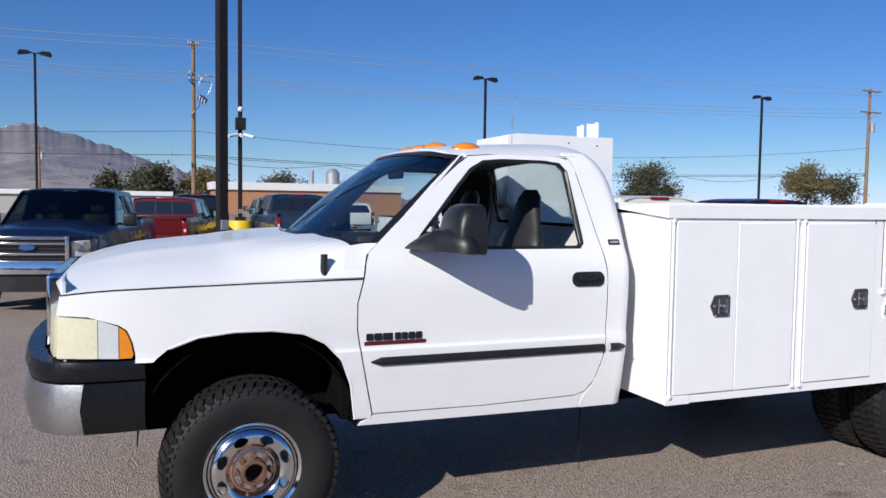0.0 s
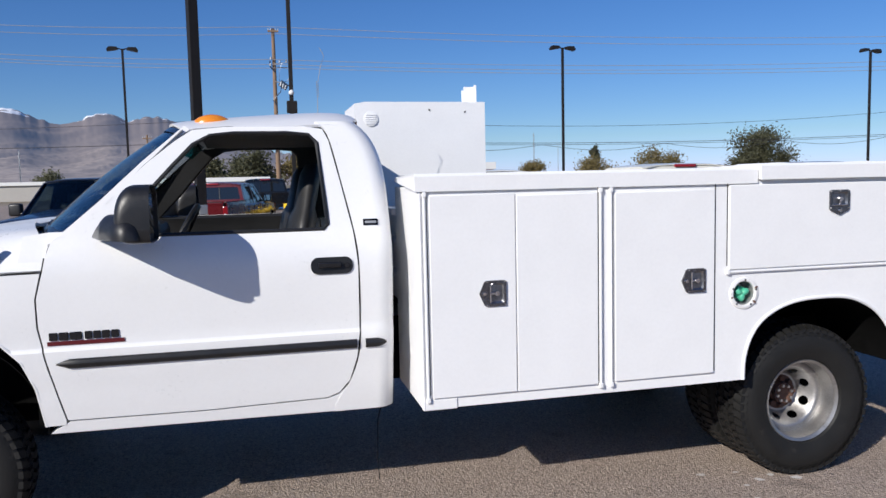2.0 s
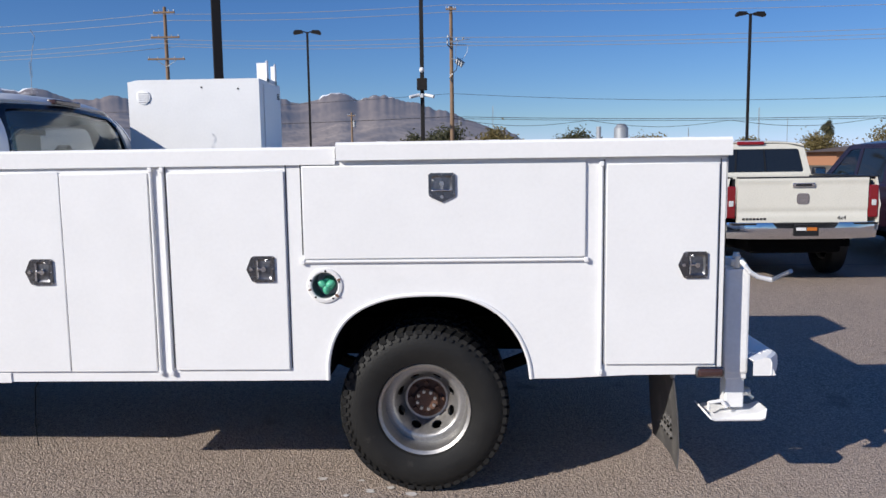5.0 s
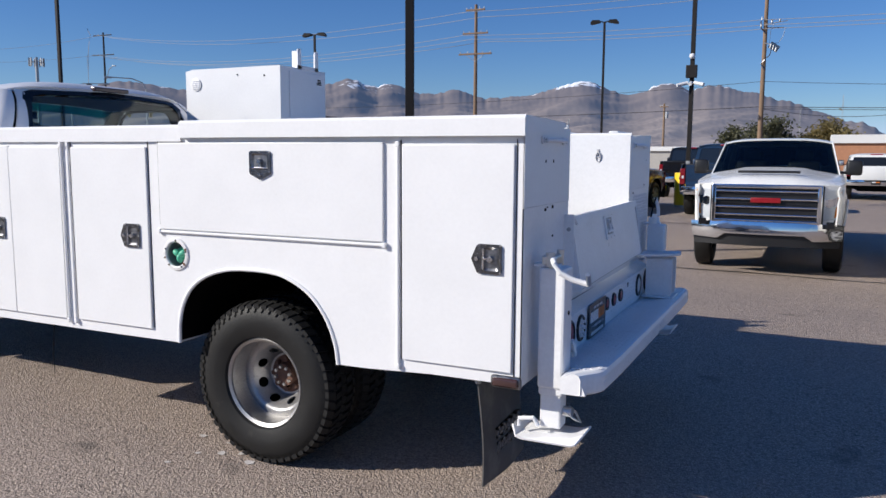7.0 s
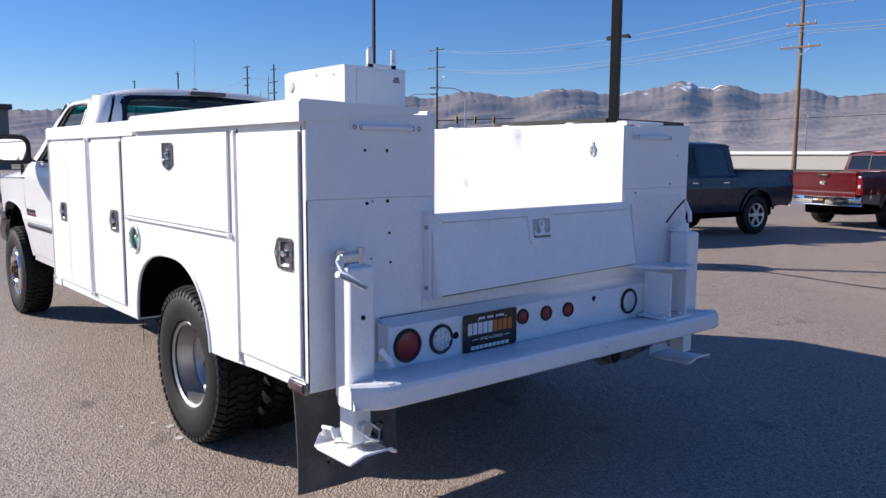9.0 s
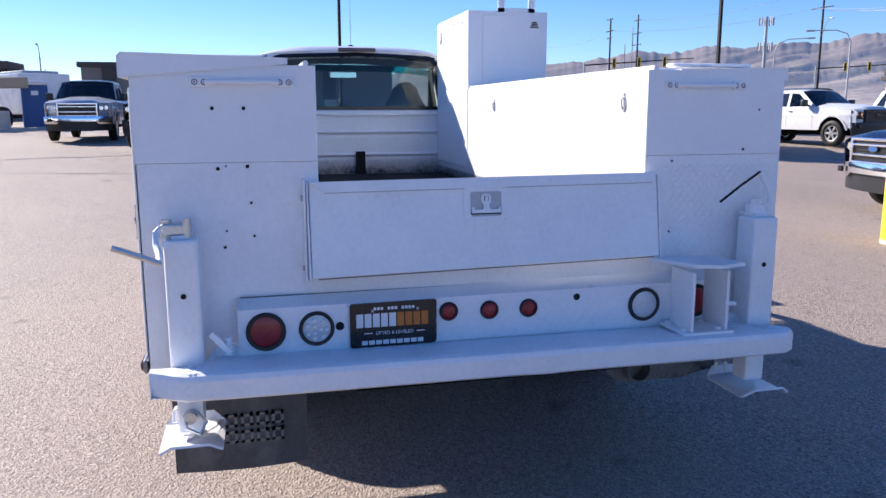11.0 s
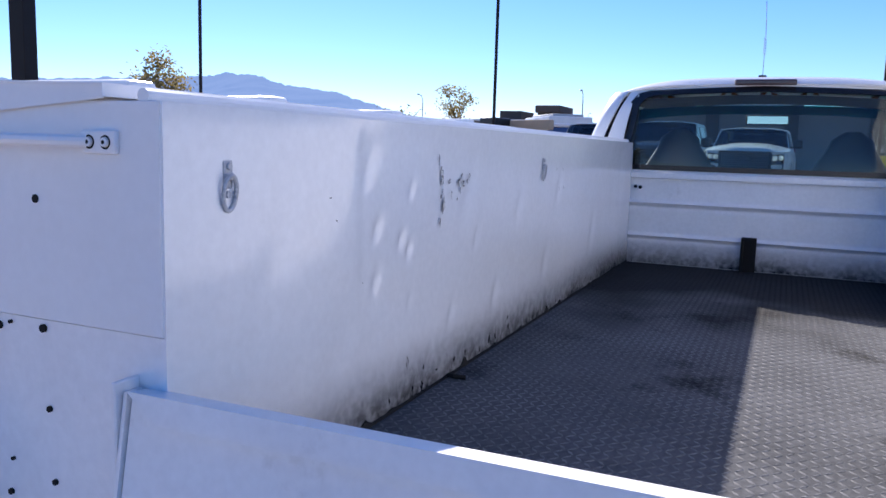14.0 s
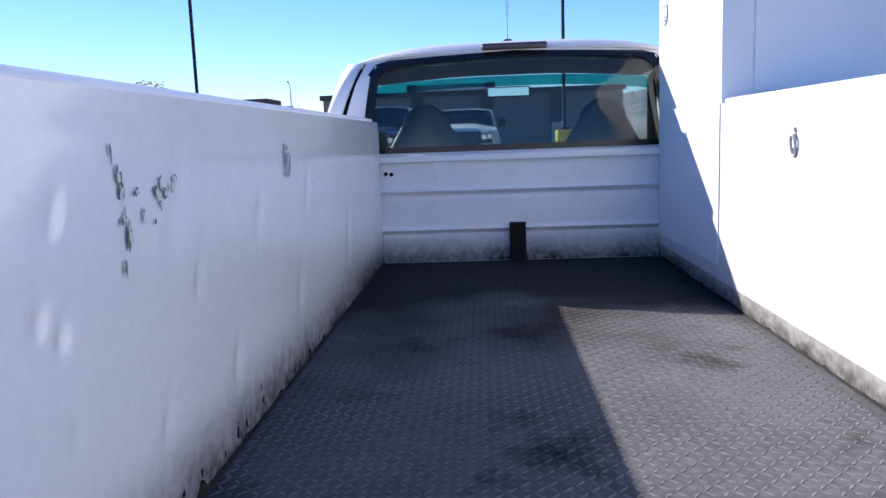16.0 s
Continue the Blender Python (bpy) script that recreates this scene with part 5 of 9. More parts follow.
# lids: bent caps that overhang the boxes
def lid(x0, x1, ya, yb, z_top, drop, s):
    """ya is the outer edge, yb the inner one."""
    def f(u, v):
        pts = [(ya, z_top - drop), (ya, z_top - 0.012), (ya - s * 0.012, z_top), (yb, z_top - 0.012), (yb, z_top - 0.03)]
        k = min(4, int(round(v * 4)))
        return (x0 + (x1 - x0) * u, pts[k][0], pts[k][1])
    bm = grid(1, 4, f)
    thicken(bm, 0.004 if s < 0 else -0.004)
    for x in (x0, x1 - 0.004):
        loop = [(ya, z_top - drop), (ya, z_top - 0.012), (ya - s * 0.012, z_top), (yb, z_top - 0.012), (yb, z_top - 0.032)]
        vs = [bm.verts.new((x + 0.002, y, z)) for y, z in loop]
        bm.faces.new(vs)
    return bm


for s, ya, yb in ((-1, Y0 - 0.014, 4.585), (1, Y3 + 0.014, 5.97)):
    if s < 0:
        part("box_lid", lid(3.318, 5.005, ya, yb, 1.603, 0.078, s), WHITE_BODY, truck, "white overhanging steel lid", angle=25)
        part("box_lid", lid(5.012, TAIL + 0.012, ya - 0.017, yb, 1.620, 0.078, s), WHITE_BODY, truck, "white overhanging steel lid, raised a little", angle=25)
    else:
        part("box_lid", lid(4.20, 5.30, ya, yb, 1.612, 0.05, s), WHITE_BODY, truck, "white steel lid", angle=25)
        part("box_lid", lid(5.306, TAIL + 0.004, ya, yb + 0.05, 1.60, 0.05, s), WHITE_BODY, truck, "white steel lid", angle=25)
    for x in (5.2, 5.7, 6.2, 6.55):
        part("lid_stiffener", boxm(x - 0.03, x + 0.03, min(ya, yb) + 0.08, max(ya, yb) - 0.08, 1.603, 1.624 if s < 0 else 1.618, 0.008), WHITE_BODY, truck)
    part("top_rail", tube(bmesh.new(), [(FRONT + 0.03 if s < 0 else 4.2, (yb + 2 * (Y1 if s < 0 else Y2)) / 3, 1.592), (TAIL, (yb + 2 * (Y1 if s < 0 else Y2)) / 3, 1.592)], 0.010, 10), WHITE_BODY, truck)
    part("top_strip", boxm(FRONT + 0.03, TAIL - 0.001, min(yb, Y1 if s < 0 else Y2), max(yb, Y1 if s < 0 else Y2), 1.565, 1.583), WHITE_BODY, truck)

# compartment doors on both flanks
def latch_mesh(x, y, z, s, down=False):
    """Recessed paddle latch on a plate with one pointed side."""
    bm = bmesh.new()
    loop = [(-0.068, 0.0), (-0.045, -0.052), (-0.035, -0.058), (0.050, -0.058), (0.058, -0.050), (0.058, 0.050), (0.050, 0.058), (-0.035, 0.058), (-0.045, 0.052)]
    hole = rounded(-0.024, 0.047, -0.045, 0.045, 0.010, 3)
    if down:
        loop, hole = [(-v, u) for u, v in loop], [(-v, u) for u, v in hole]
    f = lambda u, v: (x + u, y + s * 0.008, z + v)
    plate = sheet(loop, f, holes=[hole], t=0.008 if s < 0 else -0.008)
    me = bpy.data.meshes.new("tmp")
    plate.to_mesh(me)
    bm.from_mesh(me)
    plate.free()
    bpy.data.meshes.remove(me)
    rot = (lambda u, v: (-v, u)) if down else (lambda u, v: (u, v))
    flat = bm

    bits = []

    def bx(u0, u1, v0, v1, d0, d1, bev=0.003):
        a, b = rot(u0, v0), rot(u1, v1)
        bm = bmesh.new()
        bits.append(bm)
        box(bm, x + min(a[0], b[0]), x + max(a[0], b[0]), min(y + s * d0, y + s * d1), max(y + s * d0, y + s * d1), z + min(a[1], b[1]), z + max(a[1], b[1]), bev, 1)
    def rod(u0, v0, u1, v1, d, r):
        a, b = rot(u0, v0), rot(u1, v1)
        bits.append(cylm((x + a[0], y + s * d, z + a[1]), (x + b[0], y + s * d, z + b[1]), r, None, 10))
    rod(-0.017, -0.040, -0.017, 0.040, 0.010, 0.0042)
    bx(-0.017, 0.014, -0.006, 0.006, 0.007, 0.011, 0.002)
    c = rot(0.012, 0.0)
    bits.append(cylm((x + c[0], y + s * 0.004, z + c[1]), (x + c[0], y + s * 0.018, z + c[1]), 0.014, 0.011, 14))
    c = rot(-0.045, 0)
    bits.append(cylm((x + c[0], y + s * 0.008, z + c[1]), (x + c[0], y + s * 0.014, z + c[1]), 0.010, 0.008, 12))
    for u, v in ((0.052, 0.052), (0.052, -0.052), (-0.032, 0.052), (-0.032, -0.052), (0.0525, 0)):
        c = rot(u, v)
        bits.append(cylm((x + c[0], y + s * 0.008, z + c[1]), (x + c[0], y + s * 0.011, z + c[1]), 0.004, 0.003, 8))
    pocket = bmesh.new()
    # dished pan: sloping walls down to a flat bottom
    outer = rounded(-0.024, 0.047, -0.045, 0.045, 0.010, 3)
    inner = rounded(-0.017, 0.038, -0.036, 0.036, 0.008, 3)
    rings = [[pocket.verts.new((x + rot(u, v)[0], y + s * d, z + rot(u, v)[1])) for u, v in loop_] for loop_, d in ((outer, 0.0085), (inner, 0.0015))]
    n = len(outer)
    for i in range(n):
        pocket.faces.new((rings[0][i], rings[0][(i + 1) % n], rings[1][(i + 1) % n], rings[1][i]))
    pocket.faces.new(rings[1])
    bmesh.ops.recalc_face_normals(pocket, faces=pocket.faces)
    return flat, bits, pocket


def comp_door(x0, x1, z0, z1, s, yo, lx=None, lz=None, down=False, label="white steel compartment door", bev=0.004):
    d = part("compartment_door", boxm(x0, x1, min(yo, yo + s * 0.012), max(yo, yo + s * 0.012), z0, z1, bev), WHITE_BODY, truck, label)
    if lx:
        flat, a, b = latch_mesh(lx, yo + s * 0.012, lz, s, down)
        lt = part("latch", flat, LATCH_DARK, d, "stainless paddle latch")
        for k, bit in enumerate(a):
            part(("paddle", "paddle_stem", "paddle_knob", "key_lock", "rivet")[min(k, 4)], bit, LATCH, lt)
        part("latch_pocket", b, LATCH_PAN, lt)
    return d


def hinge_rod(a, b):
    bm = cylm(a, b, 0.007, None, 10)
    for p in (a, b):
        q = Vector(p)
        box(bm, q.x - 0.009, q.x + 0.009, q.y - 0.010, q.y + 0.010, q.z - 0.011, q.z + 0.011, 0.003)
    part("hinge_rod", bm, WHITE_BODY, truck)


for s, yo in ((-1, Y0), (1, Y3)):
    comp_door(3.378, 3.773, 0.606, 1.508, s, yo, 3.666, 1.065, label="white steel compartment door with a paddle latch")
    comp_door(3.777, 4.172, 0.606, 1.500, s, yo)
    comp_door(4.258, 4.776, 0.612, 1.500, s, yo, 4.666, 1.070, label="white steel compartment door with a paddle latch")
    comp_door(4.856, 6.088, 1.112, 1.520, s, yo, 5.468, 1.425, True, label="wide white fold-down compartment door")
    comp_door(6.176, 6.655, 0.632, 1.512, s, yo, 6.554, 1.073, label="tall white rear compartment door")
    yr = yo + s * 0.008
    for x in (3.358, 4.186, 4.238, 6.156):
        hinge_rod((x, yr, 0.600), (x, yr, 1.512))
    hinge_rod((4.850, yr, 1.100), (6.092, yr, 1.100))
    part("front_corner_post", tube(bmesh.new(), [(FRONT + 0.004, yo, BOTTOM), (FRONT + 0.004, yo, 1.53)], 0.008, 8), WHITE_BODY, truck)
    part("lower_rail", boxm(FRONT, 3.49, min(yo, yo + s * 0.006), max(yo, yo + s * 0.006), 0.553, 0.600, 0.002, 1), WHITE_BODY, truck)
    for x, z0 in ((4.782, 0.62), (4.847, 1.13), (6.661, 0.62), (4.1755, 0.62), (4.2475, 0.62), (6.166, 0.63), (3.3675, 0.62)):
        part("door_gap", boxm(x, x + 0.0035, min(yo, yo + s * 0.0025), max(yo, yo + s * 0.0025), z0, 1.53), BLACK, truck)
    # filler: ring, pocket and green cap
    if s < 0:
        fr = part("fuel_filler", lathe([(0.058, 0.004), (0.059, -0.006), (0.064, -0.009), (0.076, -0.007), (0.080, 0.0)], 40, "Y", (4.943, yo, 0.992)), WHITE_DIRTY, truck, "scuffed white filler ring")
        part("filler_pocket", lathe([(0.001, 0.085), (0.052, 0.085), (0.058, 0.07), (0.060, 0.0)], 32, "Y", (4.943, yo, 0.992)), GALV, fr, "grey filler cup")
        bm = cylm((4.945, yo + 0.085, 0.99), (4.945, yo + 0.028, 0.99), 0.034, 0.030, 20)
        for a in (0.5, 2.6, 4.7):
            bmesh.ops.create_uvsphere(bm, u_segments=14, v_segments=8, radius=1.0, matrix=Matrix.Translation((4.945 + 0.020 * math.cos(a), yo + 0.020, 0.988 + 0.015 * math.sin(a))) @ Matrix.Rotation(-a, 4, "Y") @ Matrix.Diagonal((0.025, 0.018, 0.016, 1)))
        part("filler_cap", bm, GREEN, fr, "green three-lobed filler cap", angle=50)
        for k, (a, r) in enumerate(((0.4, 0.010), (3.4, 0.008), (5.6, 0.012))):
            part("rust_chip", sheet(circle(4.943 + 0.069 * math.cos(a), 0.992 + 0.069 * math.sin(a), r, 9, r * 0.5, a), lambda u, v: (u, yo - 0.0095, v)), RUST, fr)
        for k in range(5):
            a = 2 * math.pi * (k + 0.2) / 5
            part("ring_screw", cylm((4.943 + 0.066 * math.cos(a), yo - 0.007, 0.992 + 0.066 * math.sin(a)), (4.943 + 0.066 * math.cos(a), yo - 0.0095, 0.992 + 0.066 * math.sin(a)), 0.005, None, 10), GRIME_SHADE, fr)
    # marker lamp low at the tail corner
    mk = part("marker_lamp", boxm(6.572, 6.698, min(yo + s * 0.020, yo), max(yo + s * 0.020, yo), 0.571, 0.621, 0.012, 3), LATCH_PAN, truck, "steel-edged dark red marker lamp")
    part("marker_lens", boxm(6.580, 6.690, min(yo + s * 0.029, yo + s * 0.010), max(yo + s * 0.029, yo + s * 0.010), 0.578, 0.614, 0.012, 3), STOP, mk)

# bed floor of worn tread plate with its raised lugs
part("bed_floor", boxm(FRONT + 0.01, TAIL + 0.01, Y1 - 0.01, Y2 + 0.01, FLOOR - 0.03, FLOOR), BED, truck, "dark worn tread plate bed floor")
verts, faces = [], []
pitch = 0.0215
for i in range(int((TAIL - FRONT - 0.06) / pitch)):
    for j in range(int((Y2 - Y1 - 0.03) / pitch)):
        x, y = FRONT + 0.04 + pitch * i, Y1 + 0.02 + pitch * j
        a = radians(40 if (i + j) % 2 else -40)
        c, sn = math.cos(a), math.sin(a)
        k = len(verts)
        for u, v, h in ((-0.0138, 0, 0), (0, -0.0036, 0), (0.0138, 0, 0), (0, 0.0036, 0), (-0.007, 0, 0.0013), (0.007, 0, 0.0013)):
            verts.append((x + u * c - v * sn, y + u * sn + v * c, FLOOR + h))
        faces += [(k, k + 1, k + 4), (k + 1, k + 5, k + 4), (k + 1, k + 2, k + 5), (k + 2, k + 3, k + 5), (k + 3, k + 4, k + 5), (k + 3, k, k + 4)]
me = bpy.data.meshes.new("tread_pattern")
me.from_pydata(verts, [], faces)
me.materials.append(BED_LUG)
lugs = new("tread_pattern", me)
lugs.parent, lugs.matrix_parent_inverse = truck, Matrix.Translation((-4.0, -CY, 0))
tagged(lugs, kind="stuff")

# ribbed bulkhead at the head of the bed
def ribs(u, v):
    z = FLOOR + 0.468 * v
    d = 0.0
    for zr in (1.108, 1.278):
        d += 0.020 * math.exp(-(((z - zr) / 0.009) ** 2)) - 0.006 * math.exp(-(((z - zr + 0.02) / 0.012) ** 2))
    return (FRONT + 0.02 + d, Y1 + (Y2 - Y1) * u, z)


part("bed_bulkhead", grid(4, 90, ribs, t=0.004), WHITE_WORN, truck, "ribbed white bulkhead", angle=80)
part("bulkhead_sill", boxm(FRONT - 0.02, FRONT + 0.045, Y1, Y2, 1.405, 1.437, 0.006), WHITE_WORN, truck, "white ledge under the rear window")
part("bulkhead_bracket", boxm(FRONT + 0.02, FRONT + 0.055, 5.237, 5.308, FLOOR, 1.132, 0.004), GRIME_SHADE, truck, "black upright bracket")
part("bulkhead_bracket_web", boxm(FRONT + 0.05, FRONT + 0.075, 5.237, 5.250, FLOOR, 1.13, 0.002), GRIME_SHADE, truck)
bm = bmesh.new()
for y, z in ((4.70, 1.36), (4.725, 1.357)):
    cyl(bm, (FRONT + 0.02, y, z), (FRONT + 0.028, y, z), 0.009, None, 10)
part("bulkhead_bolt", bm, GRIME_SHADE, truck)

# tall steel box over the right-hand compartments
bm = sheet([(3.30, 1.585), (4.187, 1.585), (4.187, 2.098), (3.37, 2.098), (3.30, 2.085)], lambda x, z: (x, Y2 + 0.008, z), t=0.0)
r = bmesh.ops.extrude_face_region(bm, geom=bm.faces[:])
bmesh.ops.translate(bm, vec=(0, 0.56, 0), verts=[g for g in r["geom"] if isinstance(g, bmesh.types.BMVert)])
bmesh.ops.recalc_face_normals(bm, faces=bm.faces)
tb = part("tall_box", bm, WHITE_BODY, truck, "tall white steel box over the side compartments", angle=20)
part("tall_box_side", boxm(FRONT + 0.03, 4.218, Y2 - 0.006, Y2 - 0.002, 1.064, 1.588, 0.001, 1), WHITE_BODY, tb)
for y in (6.13, 6.345):
    bm = sheet([(y - 0.022, 2.09), (y + 0.022, 2.09), (y + 0.022, 2.225), (y + 0.010, 2.242), (y - 0.022, 2.235)], lambda a, b: (4.19, a, b), t=0.008)
    box(bm, 4.108 if y < 6.2 else 4.150, 4.185, y + 0.016, y + 0.022, 2.09, 2.228, 0.002, 1)
    part("post", bm, WHITE_BODY, tb, "small white upright lug")
part("post_strip", boxm(4.182, 4.19, 6.10, 6.37, 2.09, 2.12, 0.002, 1), WHITE_BODY, tb)
bx = part("box_door", boxm(4.187, 4.195, 6.00, 6.44, 1.62, 2.07, 0.003), WHITE_BODY, tb, "white box door")
bm = bmesh.new()
for k in range(4):
    box(bm, 4.194, 4.200, 6.335 + 0.004 * k, 6.395 - 0.004 * k, 1.992 + 0.011 * k, 1.998 + 0.011 * k, 0.001, 1)
part("vent_slots", bm, GRIME_SHADE, bx)
bm = lathe([(0.048, 0.0), (0.048, -0.004), (0.040, -0.006), (0.001, -0.004)], 24, "Y", (3.405, Y2 + 0.006, 1.985))
for k in range(5):
    box(bm, 3.37, 3.44, Y2 - 0.004, Y2 + 0.003, 1.953 + 0.014 * k, 1.958 + 0.014 * k, 0.001, 1)
part("box_vent", bm, WHITE_BODY, tb, "round louvred vent")
for x, z in ((3.80, 2.045), (4.046, 2.012 + 0.02)):
    part("bolt_hole", cylm((x, Y2 + 0.004, z), (x, Y2 + 0.012, z), 0.006, None, 8), GRIME_SHADE, tb)

# lashing rings
for y, s, xs in ((Y1, 1, (6.564, 4.965)), (Y2, -1, (6.504, 4.82))):
    for x in xs:
        z = 1.475
        bm = bmesh.new()
        box(bm, x - 0.010, x + 0.010, min(y, y + s * 0.005), max(y, y + s * 0.005), z - 0.008, z + 0.034, 0.004)
        box(bm, x - 0.009, x + 0.009, min(y, y + s * 0.012), max(y, y + s * 0.012), z + 0.006, z + 0.015, 0.003)
        cyl(bm, (x, y, z + 0.025), (x, y + s * 0.009, z + 0.025), 0.006, 0.005, 10)
        cyl(bm, (x, y, z - 0.016), (x, y + s * 0.007, z - 0.016), 0.006, 0.005, 10)
        tube(bm, [(x + 0.014 * math.sin(a), y + s * (0.008 + 0.003 * math.cos(a)), z - 0.014 + 0.026 * math.cos(a)) for a in (2 * math.pi * i / 20 for i in range(20))], 0.0036, 8, closed=True)
        part("lashing_ring", bm, RING_PAINT, truck, "white painted lashing ring")

# chips in the paint, grime along the foot of the walls
random.seed(11)


def flake(x, y, z, r, tall, s):
    loop = []
    n = 11
    for k in range(n):
        a = 2 * math.pi * k / n
        q = r * (0.45 + 0.8 * random.random())
        loop.append((x + q * math.cos(a), z + q * tall * math.sin(a)))
    return sheet(loop, lambda u, v: (u, y, v), t=0.0)


spots = [(5.814, 1.506, 0.004, 4), (5.80, 1.478, 0.010, 1.6), (5.795, 1.455, 0.009, 1.8), (5.79, 1.43, 0.005, 2), (5.752, 1.454, 0.009, 0.8), (5.783, 1.398, 0.010, 2.4), (5.801, 1.358, 0.0045, 4), (5.69, 1.448, 0.010, 1.6), (5.672, 1.46, 0.009, 1.5), (5.66, 1.445, 0.008, 1.4), (5.623, 1.462, 0.009, 1.4),
         (5.636, 1.452, 0.006, 1.4), (5.737, 1.421, 0.006, 2.6), (5.701, 1.41, 0.004, 2), (5.68, 1.43, 0.005, 2), (5.80, 1.42, 0.004, 2), (4.80, 1.47, 0.003, 3), (4.72, 1.47, 0.003, 3), (4.76, 1.40, 0.003, 3), (4.70, 1.40, 0.003, 3),
         (5.959, 1.055, 0.008, 2.4), (5.759, 1.033, 0.006, 1.8), (5.70, 0.985, 0.005, 2), (5.69, 1.0, 0.004, 2), (6.284, 1.44, 0.004, 0.7), (6.263, 1.398, 0.004, 0.6), (6.164, 1.268, 0.002, 1)]
for x, z, r, tall in spots:
    part("paint_chip", flake(x, Y1 + 0.0032, z, r * 0.85, tall, 1), CHIP, truck)
    if r > 0.0045:
        part("bare_spot", flake(x, Y1 + 0.0038, z, r * 0.62, tall, 1), CHIP_BARE, truck)
for y, s in ((Y1 + 0.003, 1), (Y2 - 0.003, -1)):
    bm = bmesh.new()
    top, low = [], []
    n = 260
    for i in range(n + 1):
        x = FRONT + 0.03 + (TAIL - FRONT - 0.04) * i / n
        h = 0.004 + 0.012 * max(0, noise.noise(Vector((x * 5, 1, s)))) + 0.020 * max(0, noise.noise(Vector((x * 17, 5, s)))) ** 2 * 3
        top.append(bm.verts.new((x, y, FLOOR + 0.003 + (h if s > 0 else h * 0.5))))
        low.append(bm.verts.new((x, y + s * 0.006, FLOOR + 0.0025)))
    for i in range(n):
        bm.faces.new((low[i], low[i + 1], top[i + 1], top[i]))
    part("grime_seam", bm, GRIME_SHADE, truck, angle=80)
for k in range(26):
    x = FRONT + 0.3 + 3.0 * random.random()
    part("paint_chip", flake(x, Y1 + 0.0034, FLOOR + 0.02 + 0.05 * random.random() ** 2, 0.003 + 0.005 * random.random(), 1.5, 1), GRIME_SHADE, truck)
part("grease_smear", sheet([(FRONT + 0.03, FLOOR + 0.003), (TAIL - 0.01, FLOOR + 0.003), (TAIL - 0.01, FLOOR + 0.16), (FRONT + 0.03, FLOOR + 0.16)], lambda x, z: (x, Y1 + 0.0045, z)), SMEAR, truck, "black greasy smear along the wall's foot")
part("grease_smear", sheet([(FRONT + 0.03, FLOOR + 0.003), (TAIL - 0.01, FLOOR + 0.003), (TAIL - 0.01, FLOOR + 0.06), (FRONT + 0.03, FLOOR + 0.06)], lambda x, z: (x, Y2 - 0.0075, z - 0.0)), SMEAR, truck)
part("grease_smear", sheet([(Y1, FLOOR + 0.003), (Y2, FLOOR + 0.003), (Y2, FLOOR + 0.12), (Y1, FLOOR + 0.12)], lambda y, z: (FRONT + 0.028, y, z)), SMEAR, truck)
part("strap_end", tube(bmesh.new(), [(5.735, 4.68, FLOOR + 0.008), (5.745, 4.70, FLOOR + 0.010), (5.73, 4.725, FLOOR + 0.006)], 0.006, 6), GRIME_SHADE, truck, "black strap end")

# tailgate: panel leaning out at its foot, with top flange and latch
TG = lambda y, z: (6.716 + 0.055 * (1.20 - z) / 0.32, y, z)
tg = part("tailgate", sheet([(4.640, 0.885), (5.922, 0.905), (5.922, 1.208), (4.640, 1.200)], TG, us=steps(4.64, 5.92, 0.2), t=0.03), WHITE_WORN, truck, "white fold-down tailgate panel")
part("tailgate_flange", sheet([(4.69, 1.168), (5.905, 1.176), (5.915, 1.212), (4.64, 1.204)], lambda y, z: (TG(y, z)[0] + 0.012, y, z), us=steps(4.64, 5.92, 0.1), t=0.045), WHITE_WORN, tg)
# thin grey strip drawn along the flange's lower edge as its line of shade
part("flange_shade_line", sheet([(4.69, 1.1645), (5.905, 1.1725), (5.905, 1.1755), (4.69, 1.1675)], lambda y, z: (TG(y, z)[0] + 0.001, y, z), us=steps(4.69, 5.9, 0.2), t=0.001), SEAM, tg)
part("foot_seam", sheet([(4.66, 0.876), (5.91, 0.896), (5.91, 0.900), (4.66, 0.880)], lambda y, z: (TG(y, z)[0] - 0.012, y, z), us=steps(4.69, 5.9, 0.2), t=0.001), SEAM, tg)
part("panel_seam", boxm(6.698, 6.701, 4.40, 6.15, 0.814, 0.818), SEAM, truck)
for y in (4.630, 5.925):
    bm = sheet([(6.695, 1.20), (6.70, 0.87), (6.775, 0.875), (6.722, 1.20)], lambda x, z, y=y: (x, y, z), t=0.006)
    part("tailgate_gusset", bm, WHITE_WORN, tg)
st = part("tailgate_stile", boxm(TAIL, TAIL + 0.045, 4.619, 4.627, 0.86, 1.215, 0.002, 1), WHITE_WORN, truck)
for z in (0.91, 1.15):
    part("stile_bolt", cylm((TAIL + 0.022, 4.619, z), (TAIL + 0.022, 4.612, z), 0.010, 0.009, 6), GALV, st)
yl, zl = 5.254, 1.118
P = lambda y, z: Vector((TG(y, z)[0], y, z))
lf = part("tailgate_latch", sheet(rounded(yl - 0.080, yl + 0.080, zl - 0.070, zl + 0.062, 0.018), lambda y, z: (TG(y, z)[0] + 0.007, y, z), holes=[rounded(yl - 0.057, yl + 0.057, zl - 0.046, zl + 0.040, 0.010)], t=0.007), WHITE_WORN, tg, "white recessed latch plate")
half_lever = [(0.053, -0.034), (0.053, -0.014), (0.046, -0.012), (0.043, -0.022), (0.016, -0.022), (0.010, -0.014), (0.0095, -0.004), (0.0165, 0.004), (0.0175, 0.020), (0.013, 0.030)]
lever = [(yl + a, zl + b) for a, b in half_lever + [(0.0, 0.033)] + [(-a, b) for a, b in reversed(half_lever)]]
